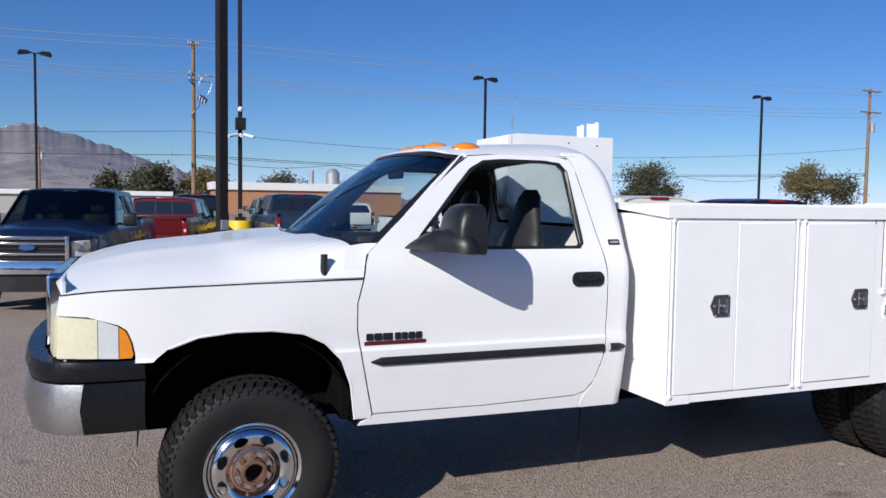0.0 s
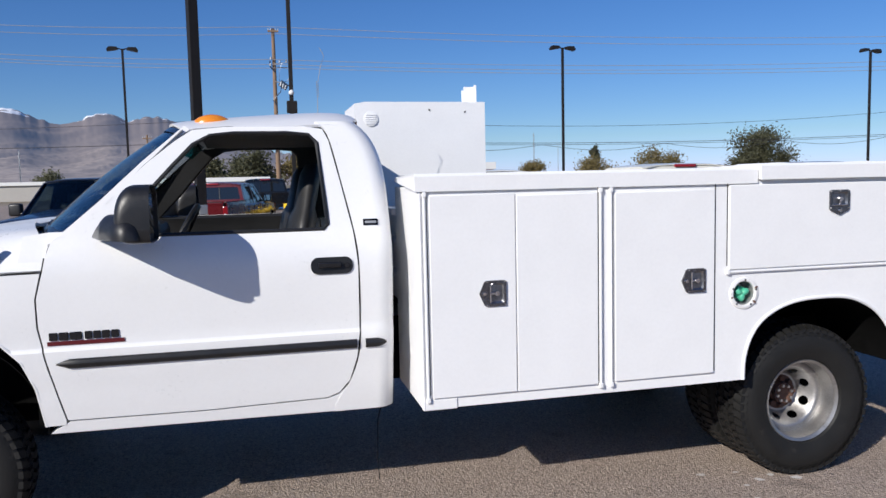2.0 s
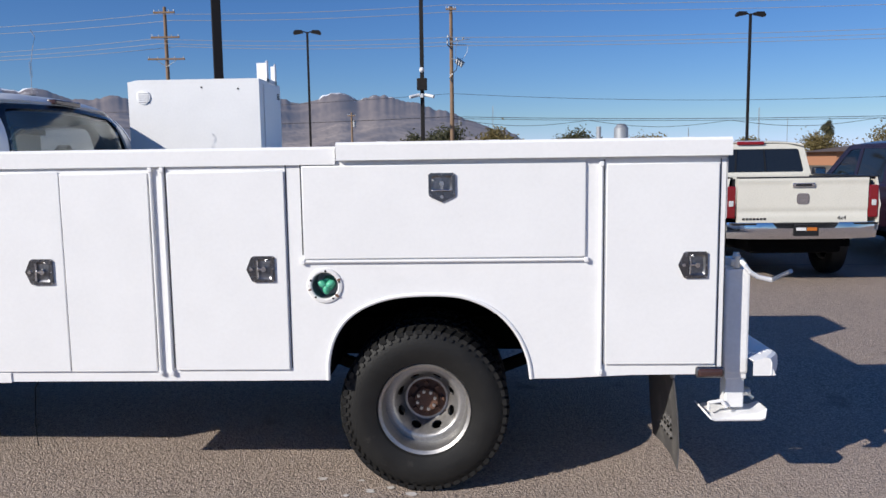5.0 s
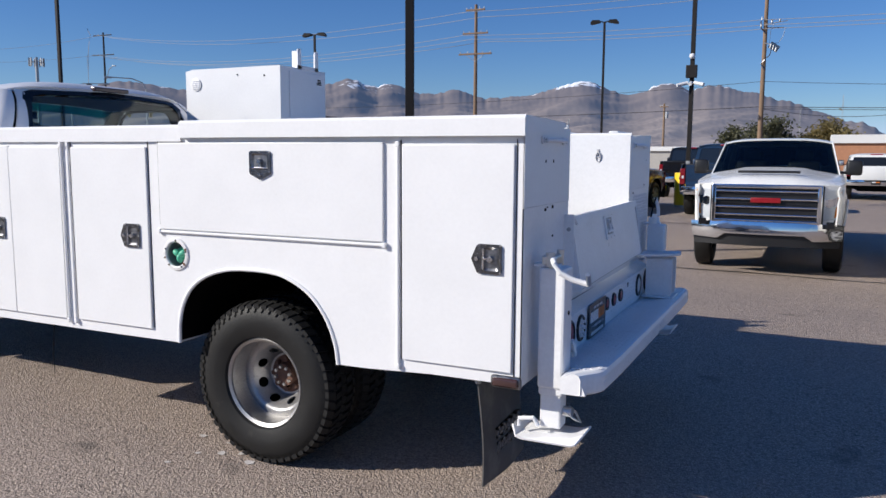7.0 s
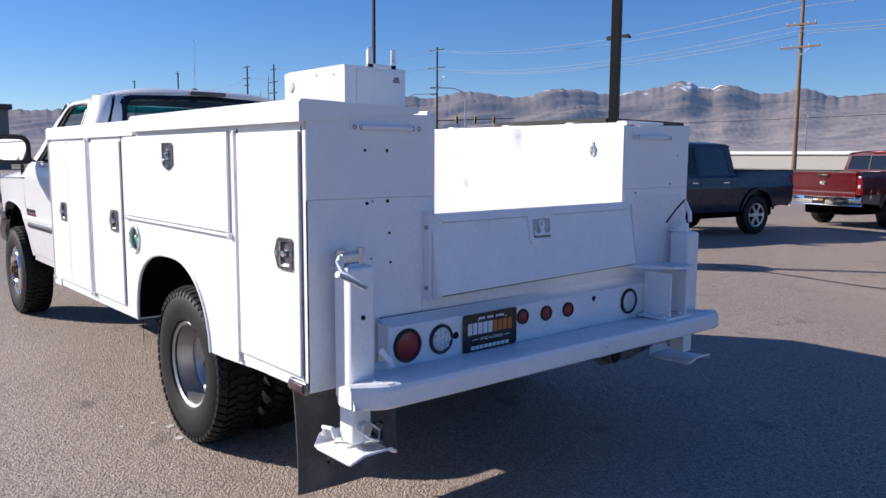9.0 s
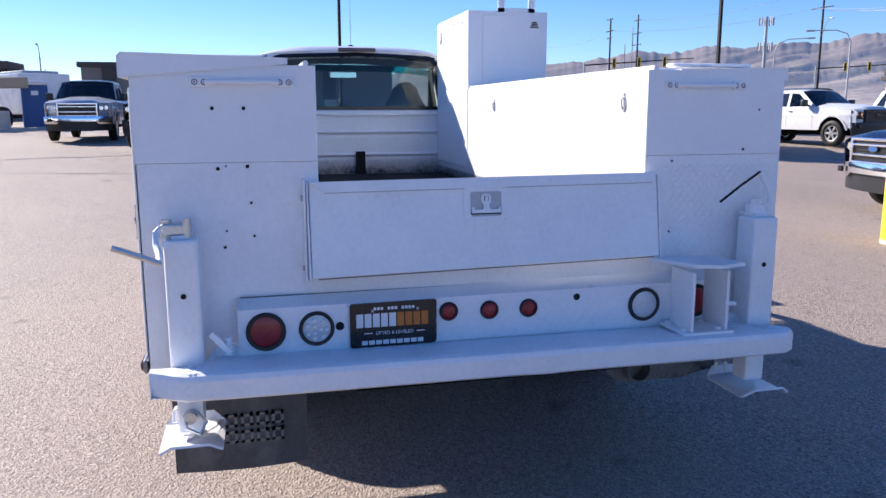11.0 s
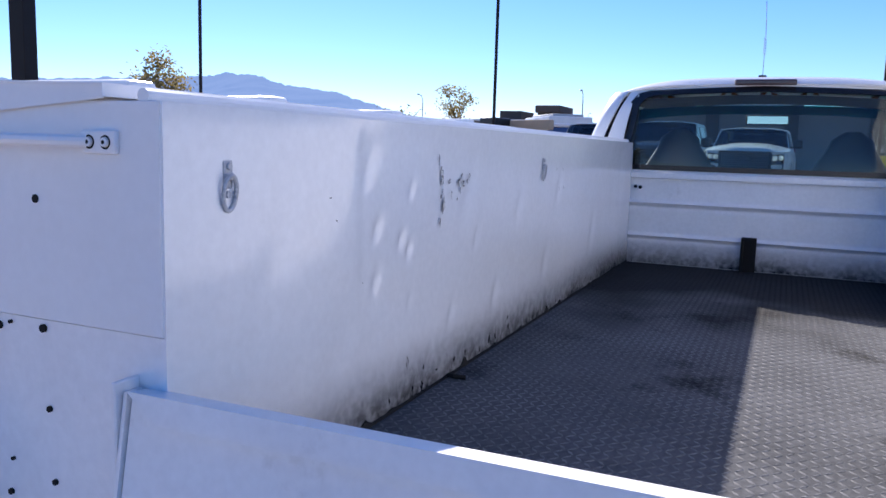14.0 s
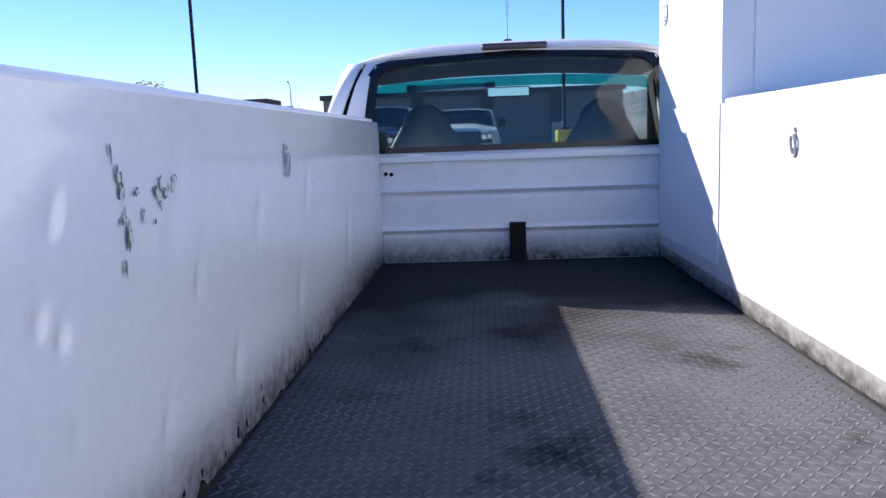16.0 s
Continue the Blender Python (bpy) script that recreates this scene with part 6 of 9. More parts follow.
lv = part("latch_lever", sheet(lever, lambda y, z: (TG(y, z)[0] + 0.013, y, z), t=0.009), WHITE_WORN, lf, "white painted T-shaped latch lever")
x0 = TG(yl, zl + 0.014)[0]
part("lever_slot", boxm(x0 + 0.012, x0 + 0.0142, yl - 0.0078, yl + 0.0078, zl + 0.001, zl + 0.025, 0.0008, 1), GRIME_SHADE, lv)
part("lever_tongue", boxm(x0 + 0.013, x0 + 0.0165, yl - 0.0056, yl + 0.0056, zl + 0.007, zl + 0.024, 0.0015), WHITE_WORN, lv)
# nearly flush pocket; its darker grey carries the recess's shade
part("latch_pocket", sheet(rounded(yl - 0.058, yl + 0.058, zl - 0.047, zl + 0.041, 0.010), lambda y, z: (TG(y, z)[0] + 0.0012, y, z), t=0.001), LATCH_GREY, lf)
for dy, dz in ((-0.069, -0.058), (0.069, -0.058), (-0.069, 0.051), (0.069, 0.051), (0.0, 0.052), (0.0, -0.060)):
    part("latch_rivet", cylm(P(yl + dy, zl + dz) + Vector((0.006, 0, 0)), P(yl + dy, zl + dz) + Vector((0.010, 0, 0)), 0.0045, 0.0035, 8), WHITE_DIRTY, lf)
# black tube under the lever's bar, the gap's shade put in as colour
part("latch_shadow_gap", tube(bmesh.new(), [P(yl - 0.056, zl - 0.020) + Vector((0.003, 0, 0)), P(yl - 0.054, zl - 0.038) + Vector((0.003, 0, 0)), P(yl + 0.054, zl - 0.038) + Vector((0.003, 0, 0)), P(yl + 0.056, zl - 0.020) + Vector((0.003, 0, 0))], 0.0022, 6), GRIME_SHADE, lf)
for k, (w, h) in enumerate(((0.012, 0.003), (0.003, 0.012), (0.012, 0.003))):
    part("press_mark", boxm(TG(5.22, 1.02)[0] + 0.0002, TG(5.22, 1.02)[0] + 0.0016, 5.205 + 0.004 * k - w / 2, 5.205 + 0.004 * k + w / 2, 1.018 + 0.007 * k - h / 2, 1.018 + 0.007 * k + h / 2), WHITE_DIRTY, tg)
part("tailgate_gap", boxm(6.700, 6.712, 4.632, 4.6345, 0.875, 1.19), GRIME_SHADE, truck)
part("tailgate_gap", boxm(6.700, 6.712, 5.928, 5.931, 0.885, 1.19), GRIME_SHADE, truck)
part("sill_band", boxm(TAIL - 0.02, TAIL + 0.004, Y1 - 0.06, Y2 + 0.04, 0.80, FLOOR), WHITE_DIRTY, truck)

# lamp panel and step bumper
bm = sheet([(4.393, 0.628), (6.17, 0.640), (6.17, 0.798), (4.393, 0.788)], lambda y, z: (6.765, y, z), us=steps(4.39, 6.17, 0.3), t=0.004)
lp = part("lamp_panel", bm, WHITE_WORN, truck, "white lamp panel")
bm = sheet([(4.393, 0), (6.17, 0), (6.17, 1), (4.393, 1)], lambda y, q: (6.765 - 0.07 * q, y, 0.788 + 0.010 * (y - 4.393) / 1.78 + 0.028 * q), us=steps(4.39, 6.17, 0.3), t=0.004)
part("panel_slope", bm, WHITE_DIRTY, lp)
bm = bmesh.new()
for i in range(70):
    for j in range(6):
        y, z = 4.41 + 0.025 * i, 0.650 + 0.025 * j
        if z + 0.006 * (y - 4.4) < 0.785:
            box(bm, -0.001, 0.0014, -0.010, 0.010, -0.0024, 0.0024, m=Matrix.Translation((6.765, y, z + 0.006 * (y - 4.4))) @ Matrix.Rotation(0.75 if (i + j) % 2 else -0.75, 4, "X"))
tagged(part("tread_pattern", bm, WHITE_WORN, lp), kind="stuff")
part("panel_end", boxm(6.70, 6.766, 4.390, 4.394, 0.63, 0.80), WHITE_WORN, lp)


def round_lamp(y, z, r, mat_lens, lab, leds=0):
    o = lathe([(r, 0.0), (r, 0.007), (r * 0.93, 0.011), (r * 0.80, 0.010), (r * 0.79, 0.004)], 32, "Y", (0, 0, 0))
    m = Matrix.Translation((6.765, y, z)) @ Matrix.Rotation(-math.pi / 2, 4, "Z")
    bmesh.ops.transform(o, matrix=m, verts=o.verts)
    lamp = part("tail_lamp", o, BLACK, truck, lab)
    l2 = lathe([(0.001, 0.012), (r * 0.5, 0.011), (r * 0.78, 0.006), (r * 0.80, 0.003)], 32, "Y", (0, 0, 0))
    bmesh.ops.transform(l2, matrix=m, verts=l2.verts)
    part("lens", l2, mat_lens, lamp)
    if leds:
        for k in range(leds):
            a, q = 2 * math.pi * k / (leds - 3), r * 0.55
            if k >= leds - 3:
                a, q = 2 * math.pi * k / 3, r * 0.22
            part("diode", cylm((6.772, y + q * math.cos(a), z + q * math.sin(a)), (6.784, y + q * math.cos(a), z + q * math.sin(a)), r * 0.13, r * 0.11, 10), PRINT_WHITE, lamp)


round_lamp(4.480, 0.711, 0.066, RED, "round red tail lamp in a black grommet")
round_lamp(4.648, 0.711, 0.060, LENS, "round clear reversing lamp with diodes", 10)
round_lamp(5.868, 0.720, 0.064, LENS, "round clear reversing lamp in a black grommet")
round_lamp(6.085, 0.722, 0.064, RED, "round red tail lamp in a black grommet")
for y, z in ((5.110, 0.741), (5.260, 0.737), (5.408, 0.735)):
    round_lamp(y, z, 0.034, RED, "small round red marker lamp")
for y, z, r in ((5.596, 0.764, 0.013), (4.727, 0.713, 0.015)):
    part("panel_hole", cylm((6.76, y, z), (6.7665, y, z), r, None, 16), GRIME_SHADE, lp)

# dealer plate: plain shapes for its marks, readable small words kept
pl = part("dealer_plate", sheet(rounded(4.760, 5.064, 0.633, 0.789, 0.010), lambda y, z: (6.776, y, z + 0.010 * (y - 4.76)), t=0.003), PLATE_BLACK, truck, "black dealer plate with white and orange print")
PX = 6.7775
for k in range(9):
    y = 4.780 + 0.0285 * k
    part("plate_mark", boxm(PX - 0.001, PX, y + 0.002, y + 0.0255, 0.704, 0.752), PRINT_WHITE if k < 5 else PRINT_ORANGE, pl)
    part("plate_bar", boxm(PX - 0.001, PX, 4.800 + 0.0245 * k, 4.820 + 0.0245 * k, 0.642, 0.657), PRINT_WHITE, pl)
for k in (0, 1, 2, 4, 5, 6, 8, 9, 10, 11):
    part("plate_bar", boxm(PX - 0.001, PX, 4.842 + 0.0122 * k, 4.851 + 0.0122 * k, 0.764, 0.774), PRINT_WHITE, pl)
for y in (4.808, 4.992):
    part("plate_rule", boxm(PX - 0.001, PX, y, y + 0.03, 0.681, 0.684), PRINT_WHITE, pl)
for y in (4.838, 4.996):
    part("plate_screw", cylm((PX - 0.001, y, 0.762), (PX + 0.002, y, 0.762), 0.005, None, 10), GALV, pl)


def words(text, size, m, material, parent, name="lettering"):
    cu = bpy.data.curves.new(name, "FONT")
    cu.body, cu.size, cu.extrude, cu.align_x = text, size, 0.0006, "CENTER"
    tmp = new(name, cu)
    me = bpy.data.meshes.new_from_object(tmp)
    bpy.data.objects.remove(tmp)
    me.transform(m)
    me.materials.append(material)
    ob = new(name, me)
    ob.parent = parent
    return ob


words("LIFTED & LEVELED", 0.0165, Matrix.Translation((PX, 4.915, 0.677)) @ Matrix.Rotation(math.pi / 2, 4, "Z") @ Matrix.Rotation(math.pi / 2, 4, "X"), PRINT_WHITE, pl)

# step bumper of bent tread plate
STEPX = 6.985


def step(u, v):
    y = 4.125 + (6.375 - 4.125) * u
    bow = -0.035 * max(0, (abs(y - CY) - 0.75)) ** 1.5
    bow -= 0.062 * min(1.0, max(0.0, (abs(y - CY) - 1.06) / 0.09))
    dent = -0.012 * math.exp(-((y - 5.40) / 0.05) ** 2)
    back = 6.755 if abs(y - CY) < 0.985 else 6.838
    prof = [(back, 0.690 if back < 6.8 else 0.653), (back, 0.652), (STEPX - 0.022 + bow, 0.668), (STEPX - 0.006 + bow, 0.663), (STEPX + bow, 0.650), (STEPX + bow + dent, 0.597), (STEPX - 0.01 + bow + dent, 0.590), (STEPX - 0.05, 0.590)]
    k = min(7, int(round(v * 7)))
    lift = -0.022 - 0.010 * (y - 4.125) / 2.3
    return (prof[k][0], y, prof[k][1] + lift + (dent * 0.6 if k > 4 else 0))


stp = part("step_bumper", grid(60, 7, step, t=0.005), WHITE_WORN, truck, "white tread plate step bumper with a dented edge", angle=24)
bm = bmesh.new()
for i in range(89):
    y = 4.14 + 0.025 * i
    if abs(y - CY) > 1.06:
        continue
    for j in range(8):
        x = 6.79 + 0.024 * j
        if abs(y - CY) > 0.97 and x < 6.85:
            continue
        a = 0.75 if (i + j) % 2 else -0.75
        zz = 0.652 + (x - 6.755) / 0.21 * 0.016 - 0.022 - 0.010 * (y - 4.125) / 2.3
        box(bm, -0.0125, 0.0125, -0.0042, 0.0042, -0.001, 0.0052, m=Matrix.Translation((x, y, zz)) @ Matrix.Rotation(a, 4, "Z"))
    for j in range(2):
        zz = 0.611 + 0.024 * j - 0.022 - 0.010 * (y - 4.125) / 2.3
        a = 0.75 if (i + j) % 2 else -0.75
        bow = -0.035 * max(0, (abs(y - CY) - 0.75)) ** 1.5 - (0.012 * math.exp(-((y - 5.40) / 0.05) ** 2) if j == 0 else 0)
        box(bm, -0.001, 0.0050, -0.0125, 0.0125, -0.0042, 0.0042, m=Matrix.Translation((STEPX + bow, y, zz)) @ Matrix.Rotation(a, 4, "X"))
tagged(part("step_treads", bm, WHITE_WORN, stp), kind="stuff")
for u in (0.0, 1.0):
    ring = [step(u, k / 7) for k in range(1, 8)]
    ring.append((ring[0][0], ring[0][1], ring[-1][2]))
    bm = bmesh.new()
    bm.faces.new([bm.verts.new(p) for p in ring])
    thicken(bm, 0.004 if u else -0.004)
    part("step_end_plate", bm, WHITE_WORN, stp)
part("hitch_beam", boxm(6.62, 6.74, CY - 0.5, CY + 0.55, 0.46, 0.56, 0.01), DARK, truck)

# stabiliser jacks at both corners
def jack(y0, y1, s):
    w = (y0 + y1) / 2
    j = part("stabiliser_jack", boxm(6.727, 6.834, y0, y1, 0.560, 1.042, 0.012), WHITE_WORN, truck, "white square-tube stabiliser jack")
    part("jack_leg", boxm(6.738, 6.823, y0 + 0.012, y1 - 0.012, 0.40, 0.57, 0.008), WHITE_WORN, j)
    part("leg_collar", boxm(6.732, 6.829, y0 + 0.006, y1 - 0.006, 0.535, 0.565, 0.006), WHITE_WORN, j)
    bm = sheet([(6.66, w - 0.10), (6.90, w - 0.10), (6.92, w - 0.06), (6.92, w + 0.06), (6.90, w + 0.10), (6.66, w + 0.10), (6.635, w + 0.06), (6.635, w - 0.06)], lambda x, y: (x, y, 0.385 + 0.020 * max(0, abs(x - 6.78) - 0.10) / 0.05 - (0.02 if abs(y - w) > 0.09 else 0)), us=(6.68, 6.88), t=0.008)
    part("foot_plate", bm, WHITE_WORN, j, "white steel foot plate")
    bm = tube(bmesh.new(), [(6.835, w - 0.02, 0.47), (6.875, w - 0.01, 0.44), (6.885, w + 0.03, 0.42), (6.86, w + 0.05, 0.45), (6.84, w + 0.02, 0.48)], 0.005, 6)
    cyl(bm, (6.81, w, 0.465), (6.86, w, 0.465), 0.022, 0.020, 14)
    if s < 0:
        part("lock_pin", bm, STEEL, j, "steel lock pin with a wire ring")
    else:
        bm.free()
    bm = tube(bmesh.new(), [(6.66, w - 0.06, 0.40), (6.66, w - 0.06, 0.43), (6.72, w - 0.06, 0.44), (6.74, w - 0.06, 0.41)], 0.009, 8)
    part("foot_lug", bm, WHITE_WORN, j)
    part("jack_bolt", cylm((6.83, w, 0.862), (6.8365, w, 0.862), 0.009, None, 12), GRIME_SHADE, j)
    part("jack_bracket", boxm(6.70, 6.80, w - 0.03, w + 0.03, 1.040, 1.052, 0.003), WHITE_WORN, j)
    return j, w


jl, w = jack(4.178, 4.284, -1)
bm = bmesh.new()
box(bm, 6.74, 6.80, 4.170, 4.262, 1.052, 1.088, 0.006)
cyl(bm, (6.79, 4.25, 1.045), (6.79, 4.25, 1.105), 0.014, None, 12)
cyl(bm, (6.77, 4.185, 1.045), (6.77, 4.185, 1.10), 0.018, None, 12)
part("crank_head", bm, STEEL, jl, "galvanised crank head")
bm = tube(bmesh.new(), [(6.785, 4.172, 1.075), (6.795, 4.156, 1.062), (6.82, 4.158, 1.028), (6.86, 4.170, 1.004), (6.925, 4.177, 0.988)], 0.011, 8)
part("crank_arm", bm, WHITE_WORN, jl)
part("crank_handle", tube(bmesh.new(), [(6.925, 4.180, 0.988), (6.940, 4.118, 1.017), (6.955, 4.050, 1.047)], 0.0095, 8), STEEL, jl, "bare steel crank handle")
jr, w = jack(6.272, 6.378, 1)
bm = bmesh.new()
cyl(bm, (6.76, 6.325, 1.04), (6.76, 6.325, 1.085), 0.038, 0.034, 16)
cyl(bm, (6.76, 6.325, 1.085), (6.76, 6.325, 1.105), 0.020, None, 12)
part("crank_head", bm, WHITE_WORN, jr)
part("crank_arm", tube(bmesh.new(), [(6.775, 6.375, 1.09), (6.775, 6.372, 1.135), (6.765, 6.332, 1.205)], 0.011, 8), WHITE_WORN, jr)
part("crank_handle", tube(bmesh.new(), [(6.765, 6.332, 1.208), (6.765, 6.25, 1.156), (6.77, 6.165, 1.098)], 0.0045, 6), GRIME_SHADE, jr, "thin dark crank handle")

# vice stand on the step: base plate, two uprights, top plate
vs_ = part("vice_stand_base", boxm(6.775, 6.955, 5.930, 6.132, 0.640, 0.652, 0.003), WHITE_WORN, truck, "bolted white base plate of the vice stand")
for y in (5.970, 6.108):
    part("vice_stand_upright", boxm(6.79, 6.94, y - 0.006, y + 0.006, 0.652, 0.868, 0.002, 1), WHITE_WORN, vs_)
part("vice_stand_top", sheet([(5.885, 6.755), (6.155, 6.745), (6.16, 6.955), (6.06, 6.975), (5.96, 6.96)], lambda y, x: (x, y, 0.884 - 0.012 * (y - 5.9) + 0.008 * math.sin(x * 40)), us=steps(5.9, 6.25, 0.06), t=0.012), WHITE_WORN, vs_, "bent white top plate")
bm = bmesh.new()
for x, y in ((6.81, 5.948), (6.92, 5.948), (6.81, 6.085), (6.92, 6.088)):
    cyl(bm, (x, y, 0.650), (x, y, 0.661), 0.012, 0.010, 6)
part("stand_bolt", bm, WHITE_WORN, vs_)
part("stand_peg", cylm((6.86, 6.114, 0.735), (6.86, 6.195, 0.724), 0.008, None, 8), WHITE_WORN, vs_)
# small folding catch on the step's other end
bm = bmesh.new()
cyl(bm, (6.815, 4.36, 0.655), (6.815, 4.36, 0.715), 0.012, None, 10)
box(bm, -0.006, 0.006, -0.010, 0.010, -0.045, 0.045, 0.002, m=Matrix.Translation((6.83, 4.335, 0.70)) @ Matrix.Rotation(0.7, 4, "X"))
for k in range(4):
    tube(bm, [(6.815 + 0.016 * math.cos(a), 4.36 + 0.016 * math.sin(a), 0.662 + 0.012 * k) for a in (2 * math.pi * i / 12 for i in range(12))], 0.003, 6, closed=True)
part("spring_catch", bm, WHITE_WORN, truck, "white spring catch on the step")

# mud flaps
for s, yo in ((-1, 4.14),):
    a, b = (yo, yo + 0.48) if s < 0 else (yo - 0.48, yo)
    fl = part("mud_flap", grid(10, 12, lambda u, v: (6.52 - 0.03 * v ** 1.4 + 0.02 * math.sin(3 * u + 2 * v) * (1 - v), a + (b - a) * u, 0.125 + 0.47 * v), t=0.006), FLAP, truck, "dusty black rubber mud flap", angle=60)
    bm = bmesh.new()
    for z, n in ((0.288, 5), (0.224, 5)):
        for k in range(n):
            y = a + 0.125 + 0.056 * k
            for y0, y1, z0, z1 in ((0, 0.044, 0, 0.011), (0, 0.044, 0.037, 0.048), (0, 0.012, 0, 0.048), (0.032, 0.044, 0, 0.048)):
                box(bm, 6.515, 6.532, y + y0, y + y1, z + z0, z + z1)
    part("flap_lettering", bm, FLAP_MARK, fl, "worn grey raised lettering, unreadable")
    part("flap_hanger", tube(bmesh.new(), [(6.49, a - 0.005, 0.60), (6.49, a - 0.005, 0.565), (6.49, a + 0.02, 0.555)], 0.010, 6), GALV, fl)
# thin wire hanging under the body almost down to the asphalt
part("hanging_wire", tube(bmesh.new(), [(3.30, 4.80, 0.56), (3.22, 4.72, 0.34), (3.212, 4.71, 0.15), (3.218, 4.71, 0.02)], 0.0035, 5), GRIME_SHADE, truck, "thin black wire hanging towards the ground")


# ---- parked vehicles ----
def car_paint(name, color, rough=0.28):
    return mat(name, color, rough, vary=0.05, scale=2, coat=0.3, metal=0.0, spec=0.35)


def vehicle(name, label, category, paint, at, heading, suv=False, length=5.9, grille="bars", chrome=True, lift=0.0, lower=None, tall=1.93, dark_bumper=False, tail_mark="", badge=None, scoop=False, rack=False, group="parked vehicles"):
    """A pick-up, or an estate with suv: nose along local +x, then set down at its place with that heading in degrees."""
    root = thing(name, label, category, group=group)
    k = length / 5.9
    nose, tail = 2.93 * k, -2.95 * k
    fa, ra = 1.98 * k, -1.78 * k
    sill, belt, rail, W = 0.50 + lift, 1.20 + lift, 1.34 + lift, 0.985
    top = tall + lift
    wr = 0.41 + lift * 0.4
    bright = CHROME if chrome else BLACK
    bump = bright if not dark_bumper else BLACK
    cab_f, ws_t = 1.28 * k, 0.50 * k
    cab_r = tail + 0.10 if suv else -1.10 * k
    cab_t = cab_r + (0.38 if suv else 0.10)

    def hw(x, z):
        h = W - 0.06 * abs((z - 0.90 - lift) / 0.5) ** 2.2
        h -= 0.12 * max(0, (x - fa) / (nose - fa)) ** 2.5
        h += 0.018 * math.exp(-((z - belt + 0.22) / 0.03) ** 2)
        if z > belt + 0.01:
            h = W - 0.045 - (z - belt) * 0.235 if (suv or x > cab_r - 0.03) else h
        return h

    def arch(cx):
        return [(cx - 0.50, sill + 0.06)] + [(cx + 0.50 * math.cos(radians(a)), wr + 0.01 + 0.52 * math.sin(radians(a))) for a in (160, 140, 120, 100, 80, 60, 40, 20)] + [(cx + 0.50, sill + 0.06)]

    mid = (cab_f + cab_r) / 2 - 0.10
    up = belt + 0.02 if suv else rail
    for s in (-1, 1):
        loop = [(tail, sill + 0.16), (ra - 0.62, sill + 0.08)] + arch(ra) + [(ra + 0.56, sill), (fa - 0.56, sill)] + arch(fa) + [(fa + 0.6, sill + 0.08), (nose - 0.08, sill + 0.12), (nose - 0.06, belt - 0.10), (nose - 0.16, belt - 0.05), (cab_f, belt + 0.03), (cab_r + 0.02, belt + 0.03), (cab_r, up), (tail, up)]
        part("body_side", sheet(loop, lambda x, z, s=s: (x, s * hw(x, z), z), us=steps(tail, nose, 0.3), vs=steps(sill, up, 0.07), t=0.02 * -s), paint, root, angle=35)
        if lower:
            part("lower_panel", sheet([(ra + 0.60, sill - 0.01), (fa - 0.60, sill - 0.01), (fa - 0.57, sill + 0.19), (ra + 0.57, sill + 0.19)], lambda x, z, s=s: (x, s * (hw(x, z) + 0.006), z), us=steps(ra, fa, 0.4), t=0.006), lower, root)
            part("rear_lower_panel", sheet([(tail + 0.03, sill + 0.14), (ra - 0.58, sill + 0.10), (ra - 0.58, sill + 0.32), (tail + 0.03, sill + 0.32)], lambda x, z, s=s: (x, s * (hw(x, z) + 0.006), z), t=0.006), lower, root)
        # arch flares
        for cx in (fa, ra):
            part("arch_flare", sheet([(cx + 0.50 * math.cos(radians(a)), wr + 0.01 + 0.52 * math.sin(radians(a))) for a in range(170, 5, -10)] + [(cx + 0.555 * math.cos(radians(a)), wr + 0.01 + 0.575 * math.sin(radians(a))) for a in range(10, 175, 10)], lambda x, z, s=s: (x, s * (hw(x, z) + 0.016), z), t=0.02), lower or paint, root)
        # cab side with its window openings
        frame = [(cab_f - 0.02, belt + 0.02), (cab_r, belt + 0.02), (cab_t, top - 0.11), (cab_t + 0.06, top - 0.055), (ws_t - 0.15, top - 0.055), (ws_t, top - 0.09)][::-1]
        wins = [[(cab_f - 0.30, belt + 0.07), (ws_t - 0.12, top - 0.15), (mid + 0.05, top - 0.13), (mid + 0.05, belt + 0.06)], [(mid - 0.05, belt + 0.06), (mid - 0.05, top - 0.13), (cab_t + 0.15, top - 0.14), (cab_r + 0.17, belt + 0.06)]]
        if suv:
            q = mid - 0.95
            wins = [wins[0], [(mid - 0.05, belt + 0.06), (mid - 0.05, top - 0.13), (q + 0.05, top - 0.13), (q + 0.05, belt + 0.06)], [(q - 0.05, belt + 0.06), (q - 0.05, top - 0.13), (cab_t + 0.12, top - 0.14), (cab_r + 0.2, belt + 0.06)]]
        part("cab_frame", sheet(frame, lambda x, z, s=s: (x, s * hw(x, z + 0.02), z), holes=wins, vs=steps(belt, top, 0.12), t=0.02 * -s), paint, root, angle=35)
        for i, wn in enumerate(wins):
            part("side_window", sheet(wn, lambda x, z, s=s: (x, s * (hw(x, z + 0.02) - 0.012), z), vs=(belt + 0.3,), t=0.004), GLASS_TINT if i == 0 else GLASS_DARK, root)
        # shut lines of the doors
        for x0 in (cab_f - 0.12, mid, cab_r + 0.16):
            part("door_gap", sheet([(x0 - 0.004, sill + 0.10), (x0 + 0.004, sill + 0.10), (x0 + 0.004, belt), (x0 - 0.004, belt)], lambda x, z, s=s: (x, s * (hw(x, z) + 0.002), z), vs=steps(sill + 0.1, belt, 0.07), t=0.003), BLACK, root)
        # wheels
        for x in (fa, ra):
            at_ = (x, s * 0.86, wr)
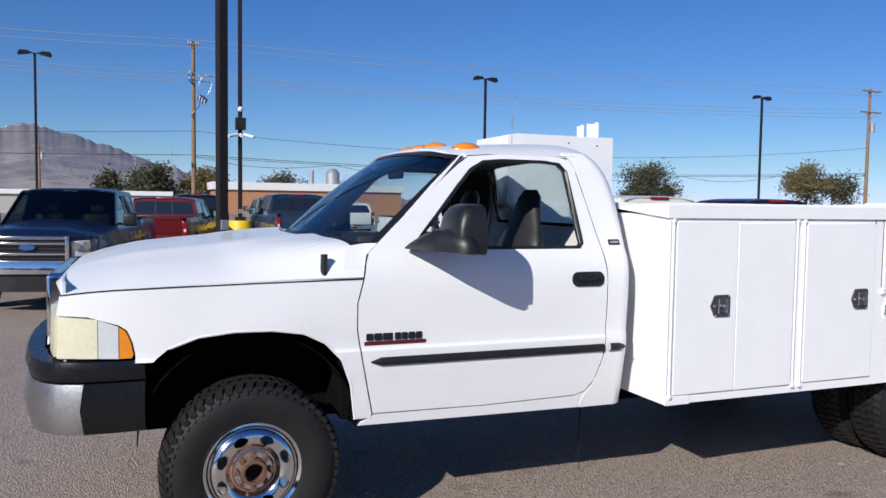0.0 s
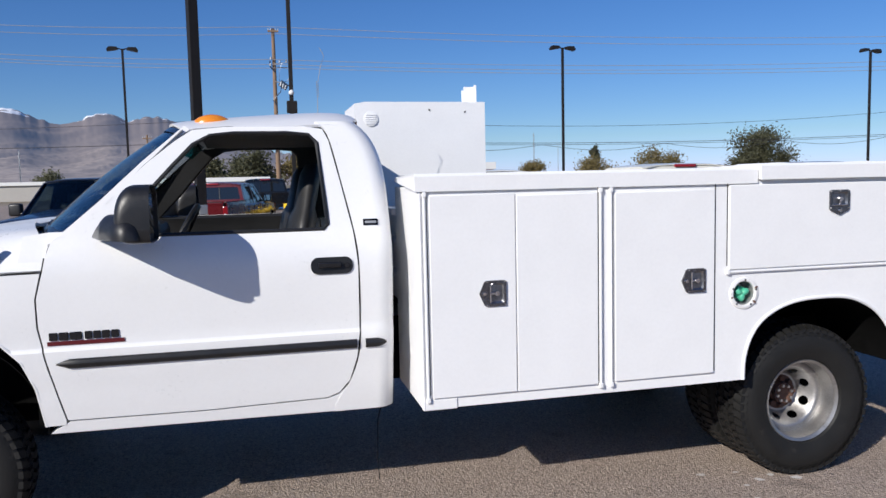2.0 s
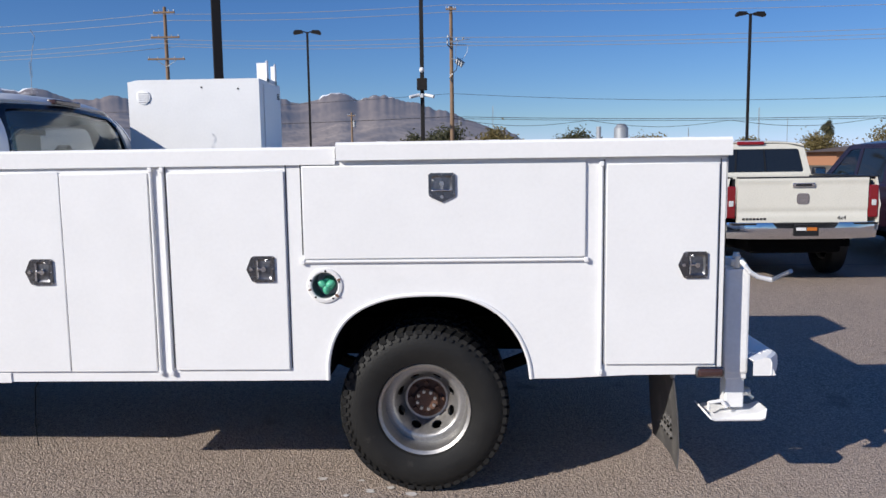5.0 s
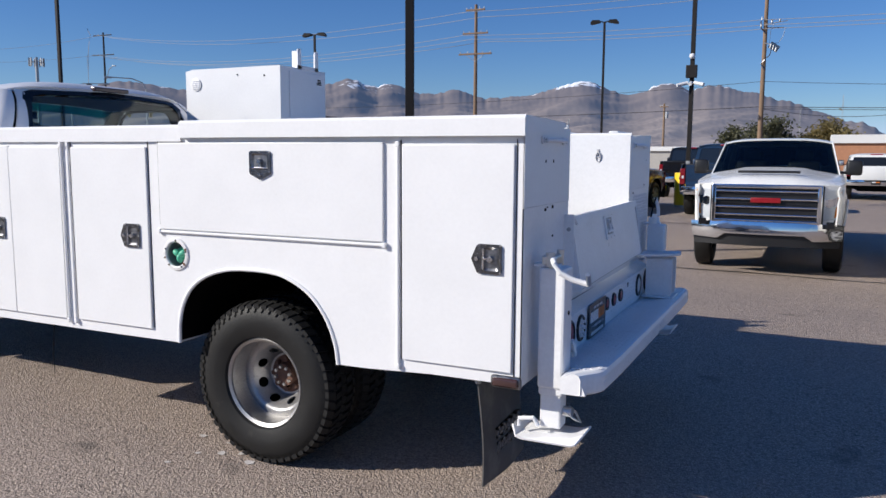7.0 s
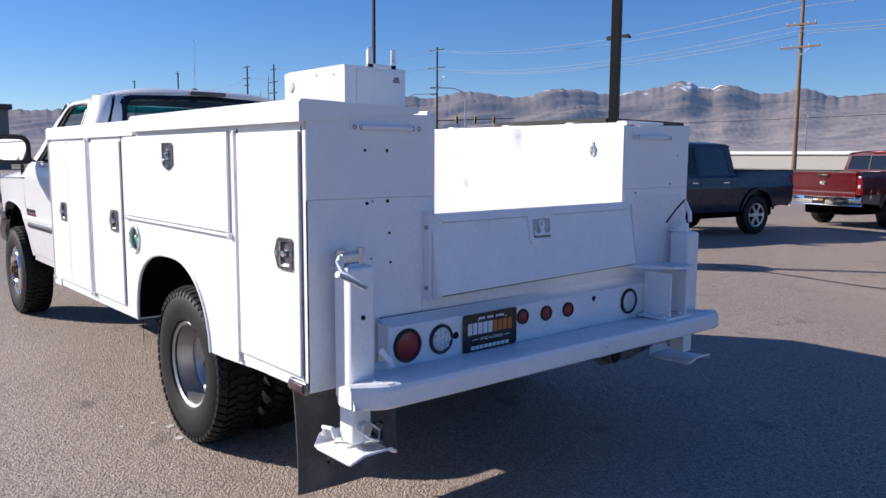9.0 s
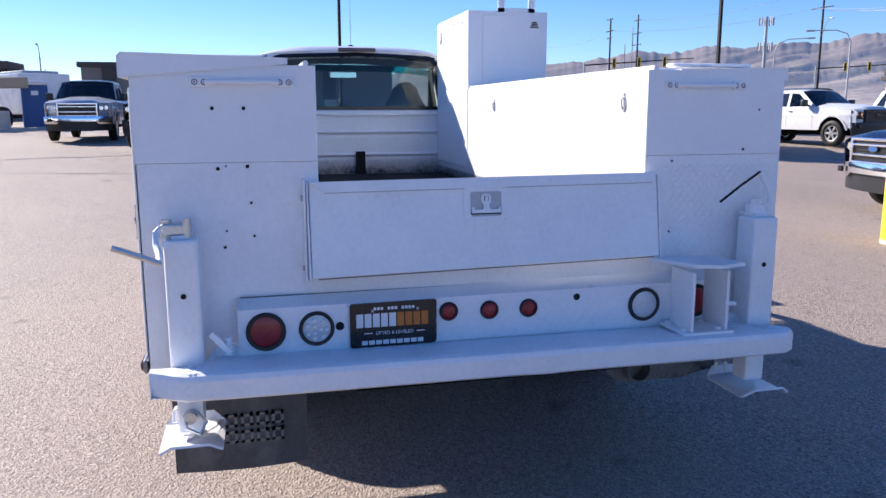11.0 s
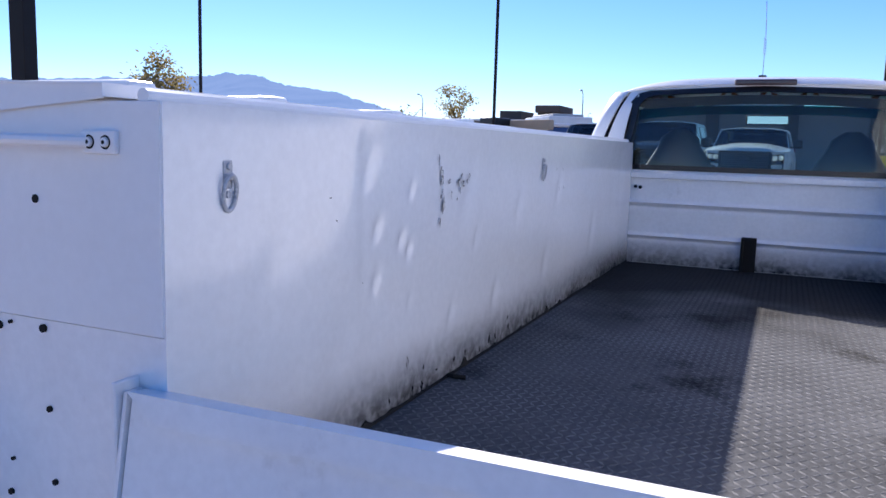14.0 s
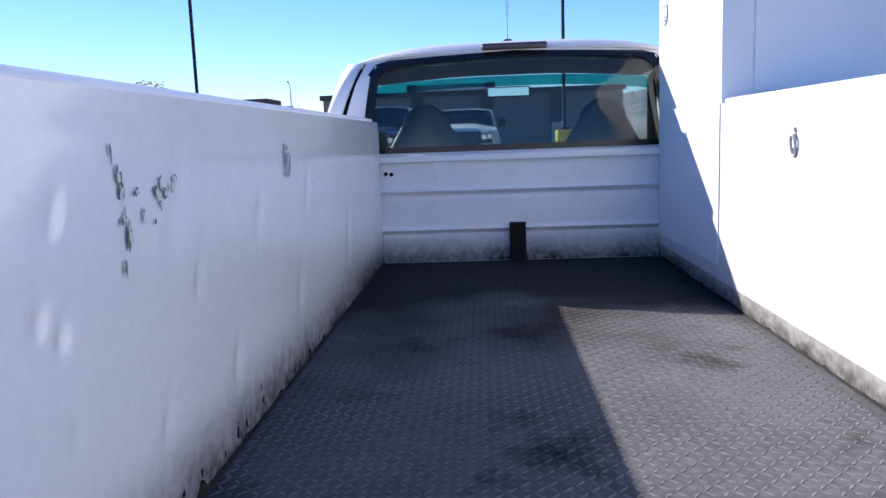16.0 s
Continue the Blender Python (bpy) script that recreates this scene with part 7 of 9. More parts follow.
            w = part("wheel", lathe([(0.24, 0.09), (0.30, 0.125), (wr - 0.05, 0.12), (wr - 0.012, 0.10), (wr, 0.07), (wr, -0.07), (wr - 0.012, -0.10), (wr - 0.05, -0.12), (0.30, -0.125), (0.24, -0.09)], 32, "Y", at_), RUBBER, root, angle=35)
            bm = lathe([(0.05, s * 0.085), (0.06, s * 0.095), (0.001, s * 0.1)], 16, "Y", at_)
            for i in range(6):
                m_ = Matrix.Translation(at_) @ Matrix.Rotation(i * math.pi / 3, 4, "Y")
                box(bm, 0.04, 0.235, s * 0.085 - 0.015, s * 0.085 + 0.015, -0.035, 0.035, 0.008, 1, m=m_)
            ringb = lathe([(0.222, s * 0.10), (0.248, s * 0.105), (0.25, s * 0.08), (0.235, -s * 0.08), (0.222, -s * 0.08), (0.222, s * 0.10)], 32, "Y", at_)
            me = bpy.data.meshes.new("tmp")
            ringb.to_mesh(me)
            ringb.free()
            bm.from_mesh(me)
            bpy.data.meshes.remove(me)
            part("rim", bm, BLACK_GLOSS if rack else STEEL, w, angle=35)
            part("rim_back", cylm((x, s * 0.86 - 0.02, wr), (x, s * 0.86 + 0.02, wr), 0.225, None, 24), DARK, w)
            part("wheel_arch", grid(14, 1, lambda u, v, x=x, s=s: (x + 0.5 * math.cos(math.pi * (1 - u)), s * (0.55 + 0.40 * v), wr + 0.54 * math.sin(math.pi * (1 - u)))), DARK, root)
        # mirrors, handles, lamps
        mx = cab_f - 0.42
        mr = part("wing_mirror", boxm(mx - 0.02, mx + 0.13, s * (W + 0.12) - 0.11, s * (W + 0.12) + 0.11, belt + 0.06, belt + 0.29, 0.04, 3), BLACK, root, angle=40)
        part("mirror_arm", boxm(mx + 0.02, mx + 0.12, s * (W - 0.02) - 0.06, s * (W - 0.02) + 0.06, belt + 0.08, belt + 0.12, 0.01), BLACK, mr)
        part("mirror_glass", boxm(mx - 0.024, mx - 0.018, s * (W + 0.12) - 0.085, s * (W + 0.12) + 0.085, belt + 0.09, belt + 0.26, 0.002), MIRROR, mr)
        for x in (mid + 0.10, cab_r + 0.26):
            part("door_handle", boxm(x, x + 0.17, s * W - 0.014, s * W + 0.014, belt - 0.12, belt - 0.085, 0.008), bright, root)

        def face(y):
            return nose - 0.01 - 0.20 * (max(0.0, abs(y) - 0.50) / 0.45) ** 2
        hz = 0.16 if grille == "many" else 0.0
        hy = 0.11 if grille == "many" else 0.0
        hl = sheet([(0.60 + hy, belt - 0.34 - hz), (0.88, belt - 0.32 - hz), (0.93, belt - 0.10), (0.57 + hy, belt - 0.13)], lambda y, z, s=s: (face(y) + 0.012, s * y, z), us=steps(0.57, 0.93, 0.06), t=0.03 * s)
        h_ = part("headlamp", hl, GLASS_LAMP, root)
        part("lamp_bezel", sheet([(0.58 + hy, belt - 0.35 - hz), (0.89, belt - 0.33 - hz), (0.94, belt - 0.09), (0.56 + hy, belt - 0.115)], lambda y, z, s=s: (face(y) - 0.012, s * y, z), us=steps(0.57, 0.93, 0.06), t=0.004), LENS if chrome else BLACK_GLOSS, h_)
        for dy, dz in ((0.67 + hy * 0.9, 0.19), (0.80 + hy * 0.4, 0.18)):
            part("reflector", cylm((face(dy) - 0.008, s * dy, belt - dz - hz * 0.5), (face(dy) + 0.012, s * dy, belt - dz - hz * 0.5), 0.052, 0.06, 14), CHROME, h_)
        part("turn_signal", sheet([(0.84, belt - 0.30 - hz), (0.875, belt - 0.30 - hz), (0.915, belt - 0.12), (0.88, belt - 0.12)], lambda y, z, s=s: (face(y) - 0.004, s * y, z), t=0.004), AMBER, h_)
        z0, z1 = (rail - 0.52, rail - 0.10) if not suv else (belt - 0.30, belt + 0.12)
        t_ = part("tail_lamp", boxm(tail - 0.012, tail + 0.13, s * 0.905 - 0.062, s * 0.905 + 0.074, z0, z1, 0.02), RED_DARK, root)
        zl = (z0 + z1) / 2
        part("reverse_lens", boxm(tail - 0.017, tail, s * 0.905 - 0.03, s * 0.905 + 0.03, zl - 0.055, zl + 0.02, 0.006), LENS, t_)
        part("fog_lamp", boxm(nose + 0.0, nose + 0.052, s * 0.80 - 0.05, s * 0.80 + 0.05, sill + 0.10, sill + 0.19, 0.01), BLACK_GLOSS, root)

    # bonnet, roof, screens
    def hood(u, v):
        y = (v - 0.5) * 2
        x = cab_f - 0.03 + (nose - 0.03 - 0.13 * abs(y) ** 2.5 - cab_f + 0.03) * u
        c = belt + 0.13 - 0.08 * u - 0.04 * u**3 - 0.06 * max(0, (u - 0.88) / 0.12) ** 2
        e = belt + 0.03 - 0.085 * u
        bulge = 0.028 * (1 / (1 + math.exp((abs(y) - 0.52) / 0.035))) * (1 - 0.4 * u)
        return (x, (hw(min(x, nose - 0.1), belt - 0.02) - 0.004) * y, min(e + (c - e) * (1 - abs(y) ** 3), 9) + bulge * (0 if u > 0.99 else 1))
    hd = part("bonnet", grid(18, 28, hood, t=-0.02), paint, root, angle=40)
    if scoop:
        part("bonnet_scoop", boxm(nose - 0.42, nose - 0.36, -0.40, 0.40, belt + 0.11, belt + 0.145, 0.01), BLACK, hd)
    part("nose_panel", sheet([(-0.93, sill + 0.05), (0.93, sill + 0.05), (0.95, belt - 0.055), (0.60, belt - 0.03), (-0.60, belt - 0.03), (-0.95, belt - 0.055)], lambda y, z: (nose - 0.035 - 0.20 * (max(0.0, abs(y) - 0.50) / 0.45) ** 2, y, z), us=steps(-0.93, 0.93, 0.1), t=0.02), paint, root, angle=40)

    def roof_(u, v):
        y = (v - 0.5) * 2
        x = ws_t + 0.02 - 0.06 * y * y + (cab_t - ws_t - 0.02) * u
        w = hw(0, top - 0.035)
        return (x, w * y, top - 0.06 * abs(y) ** 4 - 0.025 * (2 * u - 1) ** 4)
    part("roof", grid(10, 18, roof_, t=-0.02), paint, root, angle=40)
    wt = hw(0, top - 0.08)
    part("windscreen", grid(6, 14, lambda u, v: (cab_f - 0.10 * ((v - 0.5) * 2) ** 2 + (ws_t - cab_f + 0.02) * u, (v - 0.5) * 2 * (W - 0.06 + (wt - W + 0.06) * u), belt + 0.05 + (top - 0.05 - belt - 0.05) * u - 0.04 * u * ((v - 0.5) * 2) ** 4), t=0.006), GLASS_TINT, root, "tinted reflecting windscreen", angle=40)
    part("wiper", tube(bmesh.new(), [(cab_f - 0.02, -0.62, belt + 0.085), (cab_f - 0.035, 0.0, belt + 0.10)], 0.012, 6), BLACK, root)
    # back of the cab with its window
    zb, zt = (belt - 0.3 if not suv else belt + 0.02), top - 0.06

    def back(y, z):
        s_ = max(0.0, (z - belt) / (top - belt))
        return (cab_r + (cab_t - cab_r) * s_, y * (hw(0, max(z, belt + 0.03) + 0.02) / (W - 0.05)), z)
    ww = W - 0.05
    hole = rounded(-ww + 0.10, ww - 0.10, belt + 0.18 if not suv else belt + 0.08, top - 0.14, 0.04)
    part("cab_back", sheet([(-ww, zb), (ww, zb), (ww, zt - 0.03), (ww - 0.08, zt), (-ww + 0.08, zt), (-ww, zt - 0.03)], back, holes=[hole], us=steps(-ww, ww, 0.3), vs=steps(belt, top, 0.15), t=-0.02), paint, root, angle=40)
    rs = part("rear_screen", sheet(hole, lambda y, z: (back(y, z)[0] + 0.012, *back(y, z)[1:]), vs=steps(belt, top, 0.15), t=-0.005), GLASS_DARK, root, "dark rear window")
    if not suv:
        for s in (-1, 1):
            part("window_bar", sheet([(s * 0.24 - 0.012, belt + 0.18), (s * 0.24 + 0.012, belt + 0.18), (s * 0.24 + 0.012, top - 0.14), (s * 0.24 - 0.012, top - 0.14)], lambda y, z: (back(y, z)[0] + 0.002, *back(y, z)[1:]), t=-0.006), BLACK, rs)
    part("cab_stop_lamp", boxm(cab_t - 0.045, cab_t + 0.04, -0.20, 0.20, top - 0.075, top - 0.025, 0.012), RED, root)
    # nose
    gw = 0.66 if grille == "many" else 0.55
    part("grille_back", boxm(nose - 0.10, nose - 0.012, -gw - 0.05, gw + 0.05, sill + 0.08, belt - 0.045, 0.01), BLACK, root)
    drop = 0.11 if grille == "many" else 0.0
    g0, g1 = sill + 0.26 - drop, belt - 0.035
    bm = bmesh.new()
    for s in (-1, 1):
        box(bm, nose - 0.05, nose + 0.035, s * gw - 0.03, s * gw + 0.03, g0, g1, 0.015)
    box(bm, nose - 0.05, nose + 0.035, -gw, gw, g1 - 0.055, g1, 0.015)
    box(bm, nose - 0.05, nose + 0.035, -gw, gw, g0, g0 + 0.04, 0.012)
    gs = part("grille_surround", bm, bright, root)
    n = {"bars": 2, "many": 4, "one": 1}[grille]
    bar = 0.014 if grille == "many" else 0.02
    for i in range(n):
        z = g0 + 0.04 + (g1 - g0 - 0.09) * (i + 0.6) / n
        part("grille_bar", boxm(nose - 0.04, nose + 0.026, -gw + 0.02, gw - 0.02, z - bar, z + bar, 0.01), bright, gs)
    for i in range(7):
        z = g0 + 0.05 + (g1 - g0 - 0.11) * i / 6
        part("grille_slat", boxm(nose - 0.03, nose + 0.004, -gw + 0.02, gw - 0.02, z - 0.008, z + 0.008), BLACK_GLOSS, gs)
    zc = g0 + 0.04 + (g1 - g0 - 0.09) * 0.62
    if grille == "many":
        part("grille_badge", boxm(nose + 0.03, nose + 0.045, -0.19, 0.19, zc - 0.035, zc + 0.035, 0.01), RED, gs)
    else:
        part("grille_badge", sheet(circle(0, zc, 0.11, 24, 0.045), lambda y, z: (nose + 0.034, y, z), t=0.01), badge or BLACK_GLOSS, gs)
    part("front_bumper", sheet([(-0.95, sill + 0.04), (-0.60, sill + 0.03), (-0.50, sill + 0.10), (0.50, sill + 0.10), (0.60, sill + 0.03), (0.95, sill + 0.04), (0.97, sill + 0.25), (0.60, sill + 0.27), (-0.60, sill + 0.27), (-0.97, sill + 0.25)], lambda y, z: (nose + 0.085 - 0.20 * (abs(y) / 0.95) ** 3 - 0.8 * (z - sill - 0.14) ** 2, y, z - drop), us=steps(-0.95, 0.95, 0.12), vs=steps(sill, sill + 0.28, 0.05), t=0.05), bump, root, angle=40)
    part("air_dam", sheet([(-0.92, sill - 0.17), (0.92, sill - 0.17), (0.95, sill + 0.10 - drop), (-0.95, sill + 0.10 - drop)], lambda y, z: (nose + 0.03 - 0.20 * (abs(y) / 0.95) ** 3, y, z), us=steps(-0.9, 0.9, 0.2), t=0.04), BLACK, root)
    # tail
    if not suv:
        tg_ = part("tailgate", sheet([(-0.825, rail - 0.60), (0.825, rail - 0.60), (0.825, rail), (-0.825, rail)], lambda y, z: (tail - 0.018 + 0.012 * math.exp(-((z - rail + 0.44) / 0.03) ** 2) - 0.012 * math.exp(-((z - rail + 0.03) / 0.03) ** 2), y, z), us=steps(-0.8, 0.8, 0.4), vs=steps(rail - 0.6, rail, 0.025), t=-0.05), paint, root, angle=40)
        part("tailgate_cap", boxm(tail - 0.03, tail + 0.05, -0.825, 0.825, rail - 0.004, rail + 0.014, 0.006), BLACK, tg_)
        part("tailgate_handle", boxm(tail - 0.045, tail - 0.022, -0.14, 0.14, rail - 0.12, rail - 0.065, 0.008), bright if tail_mark else BLACK, tg_)
        part("handle_recess", boxm(tail - 0.047, tail - 0.04, -0.10, 0.10, rail - 0.108, rail - 0.08, 0.002), BLACK, tg_)
        part("tailgate_emblem", sheet(rounded(-0.08, 0.08, rail - 0.34, rail - 0.20, 0.04) if tail_mark else circle(0, rail - 0.26, 0.09, 20, 0.045), lambda y, z: (tail - 0.026, y, z), t=-0.012), CHROME if tail_mark else badge or CHROME, tg_)
        if tail_mark:
            words(tail_mark, 0.075, Matrix.Translation((tail - 0.022, -0.50, rail - 0.545)) @ Matrix.Rotation(-math.pi / 2, 4, "Z") @ Matrix.Rotation(math.pi / 2, 4, "X"), BLACK_GLOSS, tg_)
            for i in range(7):
                part("tailgate_mark", boxm(tail - 0.024, tail - 0.019, 0.46 + 0.045 * i, 0.492 + 0.045 * i, rail - 0.54, rail - 0.515), BLACK_GLOSS, tg_)
        part("bed_floor", boxm(tail + 0.05, cab_r, -0.84, 0.84, rail - 0.54, rail - 0.50), BLACK, root)
        part("bed_head", boxm(cab_r - 0.05, cab_r - 0.025, -0.90, 0.90, rail - 0.5, rail, 0.008), paint, root)
        for s in (-1, 1):
            part("bed_rail_cap", boxm(tail, cab_r, s * 0.925 - 0.04, s * 0.925 + 0.04, rail - 0.006, rail + 0.014, 0.008), BLACK, root)
            part("bed_inner_side", boxm(tail + 0.05, cab_r - 0.06, s * 0.86 - 0.02, s * 0.86 + 0.02, rail - 0.5, rail - 0.01), BLACK, root)
    else:
        part("rear_door", boxm(tail - 0.02, tail + 0.10, -0.82, 0.82, sill + 0.22, belt + 0.05, 0.03), paint, root, angle=30)
    rb = part("rear_bumper", sheet([(-0.97, sill + 0.06), (0.97, sill + 0.06), (0.98, sill + 0.27), (0.42, sill + 0.27), (0.36, sill + 0.20), (-0.36, sill + 0.20), (-0.42, sill + 0.27), (-0.98, sill + 0.27)], lambda y, z: (tail - 0.15 + 0.16 * (abs(y) / 0.95) ** 4 + 1.2 * (z - sill - 0.18) ** 2, y, z), us=steps(-0.95, 0.95, 0.12), vs=steps(sill, sill + 0.3, 0.05), t=-0.05), bump, root, angle=40)
    part("bumper_step", boxm(tail - 0.115, tail + 0.02, -0.92, 0.92, sill + 0.24, sill + 0.265, 0.006), BLACK, rb)
    part("bumper_recess", boxm(tail - 0.10, tail - 0.04, -0.42, 0.42, sill + 0.08, sill + 0.26, 0.01), BLACK, rb)
    pl = part("rear_plate", boxm(tail - 0.168, tail - 0.15, -0.155, 0.155, sill + 0.10, sill + 0.25, 0.006), PLATE_BLACK, rb)
    for a, b, m_ in ((0.005, 0.13, PRINT_WHITE), (-0.13, -0.005, PRINT_ORANGE)):
        part("plate_mark", boxm(tail - 0.172, tail - 0.167, a, b, sill + 0.17, sill + 0.21), m_, rb)
    if rack:
        for x in (ws_t - 0.35, cab_t + 0.25):
            part("roof_bar", boxm(x - 0.03, x + 0.03, -0.74, 0.74, top + 0.05, top + 0.085, 0.012), BLACK, root)
        for s in (-1, 1):
            part("roof_rail", boxm(cab_t + 0.1, ws_t - 0.2, s * 0.66 - 0.02, s * 0.66 + 0.02, top - 0.045, top + 0.06, 0.015), BLACK, root)
    # underside and cabin
    part("underside", boxm(tail + 0.15, nose - 0.2, -0.60, 0.60, 0.34 + lift, sill + 0.25, 0.05), DARK, root)
    part("cabin_floor", boxm(cab_r + 0.08, nose - 0.15, -0.86, 0.86, sill + 0.05, belt - 0.12, 0.02), DARK, root)
    part("dashboard", boxm(cab_f - 0.50, cab_f - 0.06, -0.80, 0.80, belt - 0.2, belt + 0.06, 0.05, 3), BLACK, root)
    part("headliner", boxm(cab_t + 0.1, ws_t - 0.1, -0.68, 0.68, top - 0.085, top - 0.065), LINER, root)
    for x in (0.12 * k, -0.72 * k):
        for y in (-0.40, 0.40):
            seat_ = part("seat_back", boxm(x - 0.10, x + 0.08, y - 0.25, y + 0.25, belt - 0.2, belt + 0.26, 0.06, 3), SEAT, root, angle=40)
            part("headrest", boxm(x - 0.11, x + 0.01, y - 0.13, y + 0.13, belt + 0.27, belt + 0.45, 0.045, 3), SEAT, seat_, angle=40)
    root.matrix_basis = pose(at[0], at[1], ground_z(*at), 0, 0, heading)
    return root


P_NAVY = car_paint("navy_paint", (0.006, 0.012, 0.036))
P_WHITE = car_paint("pearl_white_paint", (0.74, 0.74, 0.72))
P_CREAM = car_paint("ivory_paint", (0.70, 0.68, 0.60))
P_RED = car_paint("maroon_paint", (0.095, 0.007, 0.010))
P_TAN = car_paint("tan_trim_paint", (0.20, 0.17, 0.13))
P_BLUE = car_paint("steel_blue_paint", (0.014, 0.034, 0.075))
P_BLACK = car_paint("black_paint", (0.006, 0.006, 0.008))
P_SILVER = car_paint("silver_paint", (0.38, 0.40, 0.42))
P_GREEN = car_paint("grey_green_paint", (0.16, 0.20, 0.18))
P_GREY = car_paint("slate_grey_paint", (0.045, 0.048, 0.055))
P_PLUM = car_paint("dark_plum_paint", (0.018, 0.008, 0.016))
P_ROYAL = car_paint("royal_blue_paint", (0.015, 0.06, 0.25))
vehicle("pickup_truck", "dark navy pick-up with a chrome barred grille", "pickup truck", P_NAVY, (-0.28, 16.7), -99, badge=BLUE_PLASTIC, lift=0.0)
vehicle("pickup_truck", "white pick-up with a large chrome grille", "pickup truck", P_WHITE, (7.06, 15.55), -90, grille="many", lift=0.08, tall=1.84, scoop=True)
vehicle("pickup_truck", "ivory white pick-up seen from its tailgate", "pickup truck", P_CREAM, (9.84, 13.82), 90, tail_mark="4x4", lift=0.07, tall=1.87)
vehicle("pickup_truck", "black pick-up beside the ivory one", "pickup truck", P_PLUM, (12.95, 14.1), 90)
vehicle("pickup_truck", "maroon pick-up with tan lower panels", "pickup truck", P_RED, (1.69, 24.35), 77, lower=P_TAN, lift=-0.04, length=6.2, tall=1.86)
vehicle("pickup_truck", "steel blue pick-up with its tail to the lane", "pickup truck", P_BLUE, (5.35, 25.6), 90, lift=0.05)
vehicle("pickup_truck", "black pick-up with dark windows", "pickup truck", P_BLACK, (3.0, 35.0), 92, lift=0.06)
vehicle("pickup_truck", "faded grey-green pick-up in the back row", "pickup truck", P_GREEN, (6.6, 37.5), 90, chrome=False)
vehicle("estate_car", "white estate car in the back row", "car", P_WHITE, (9.6, 36.5), 90, suv=True, length=4.9, tall=1.75)
vehicle("pickup_truck", "silver pick-up with a chrome grille", "pickup truck", P_SILVER, (-19.2, -0.7), 2, grille="bars")
vehicle("pickup_truck", "glossy black pick-up facing the lane", "pickup truck", P_BLACK, (-15.0, 2.35), -3, chrome=False)
vehicle("estate_car", "white sport utility car facing the lane", "car", P_WHITE, (-15.0, 4.55), -2, suv=True, length=4.9, tall=1.80, grille="one", chrome=False)
vehicle("pickup_truck", "royal blue mid-size pick-up", "pickup truck", P_ROYAL, (-12.0, 18.6), -30, length=5.4, chrome=False, tall=1.82)
vehicle("pickup_truck", "white mid-size pick-up with dark arches", "pickup truck", P_WHITE, (-14.0, 23.2), 10, length=5.4, chrome=False, tall=1.84)
vehicle("estate_car", "white estate car in the far row", "car", P_WHITE, (-13.5, 28.5), 5, suv=True, length=4.9)
vehicle("estate_car", "dark sport utility car in the far row", "car", P_BLACK, (-22.5, 27.0), 10, suv=True, length=5.2, tall=2.0)
vehicle("estate_car", "black van-like car behind the white pick-ups", "car", P_BLACK, (-24.0, 31.5), 10, suv=True, length=5.4, tall=2.1)
vehicle("pickup_truck", "black mid-size pick-up with a red tail lamp", "pickup truck", P_BLACK, (-5.4, -5.7), -68, length=5.5, chrome=False, tall=1.80, lift=0.05, rack=True)
vehicle("pickup_truck", "white pick-up with dark windows and tail lamps", "pickup truck", P_WHITE, (-9.0, -5.4), -70, tall=1.92)
vehicle("pickup_truck", "white pick-up with a black tailgate band", "pickup truck", P_WHITE, (-12.43, -6.21), -98, tall=1.90, dark_bumper=True)
vehicle("van", "tall dark grey passenger van at the end of a row", "van", P_GREY, (-1.3, -9.6), 107, suv=True, length=5.9, tall=2.55, chrome=False)


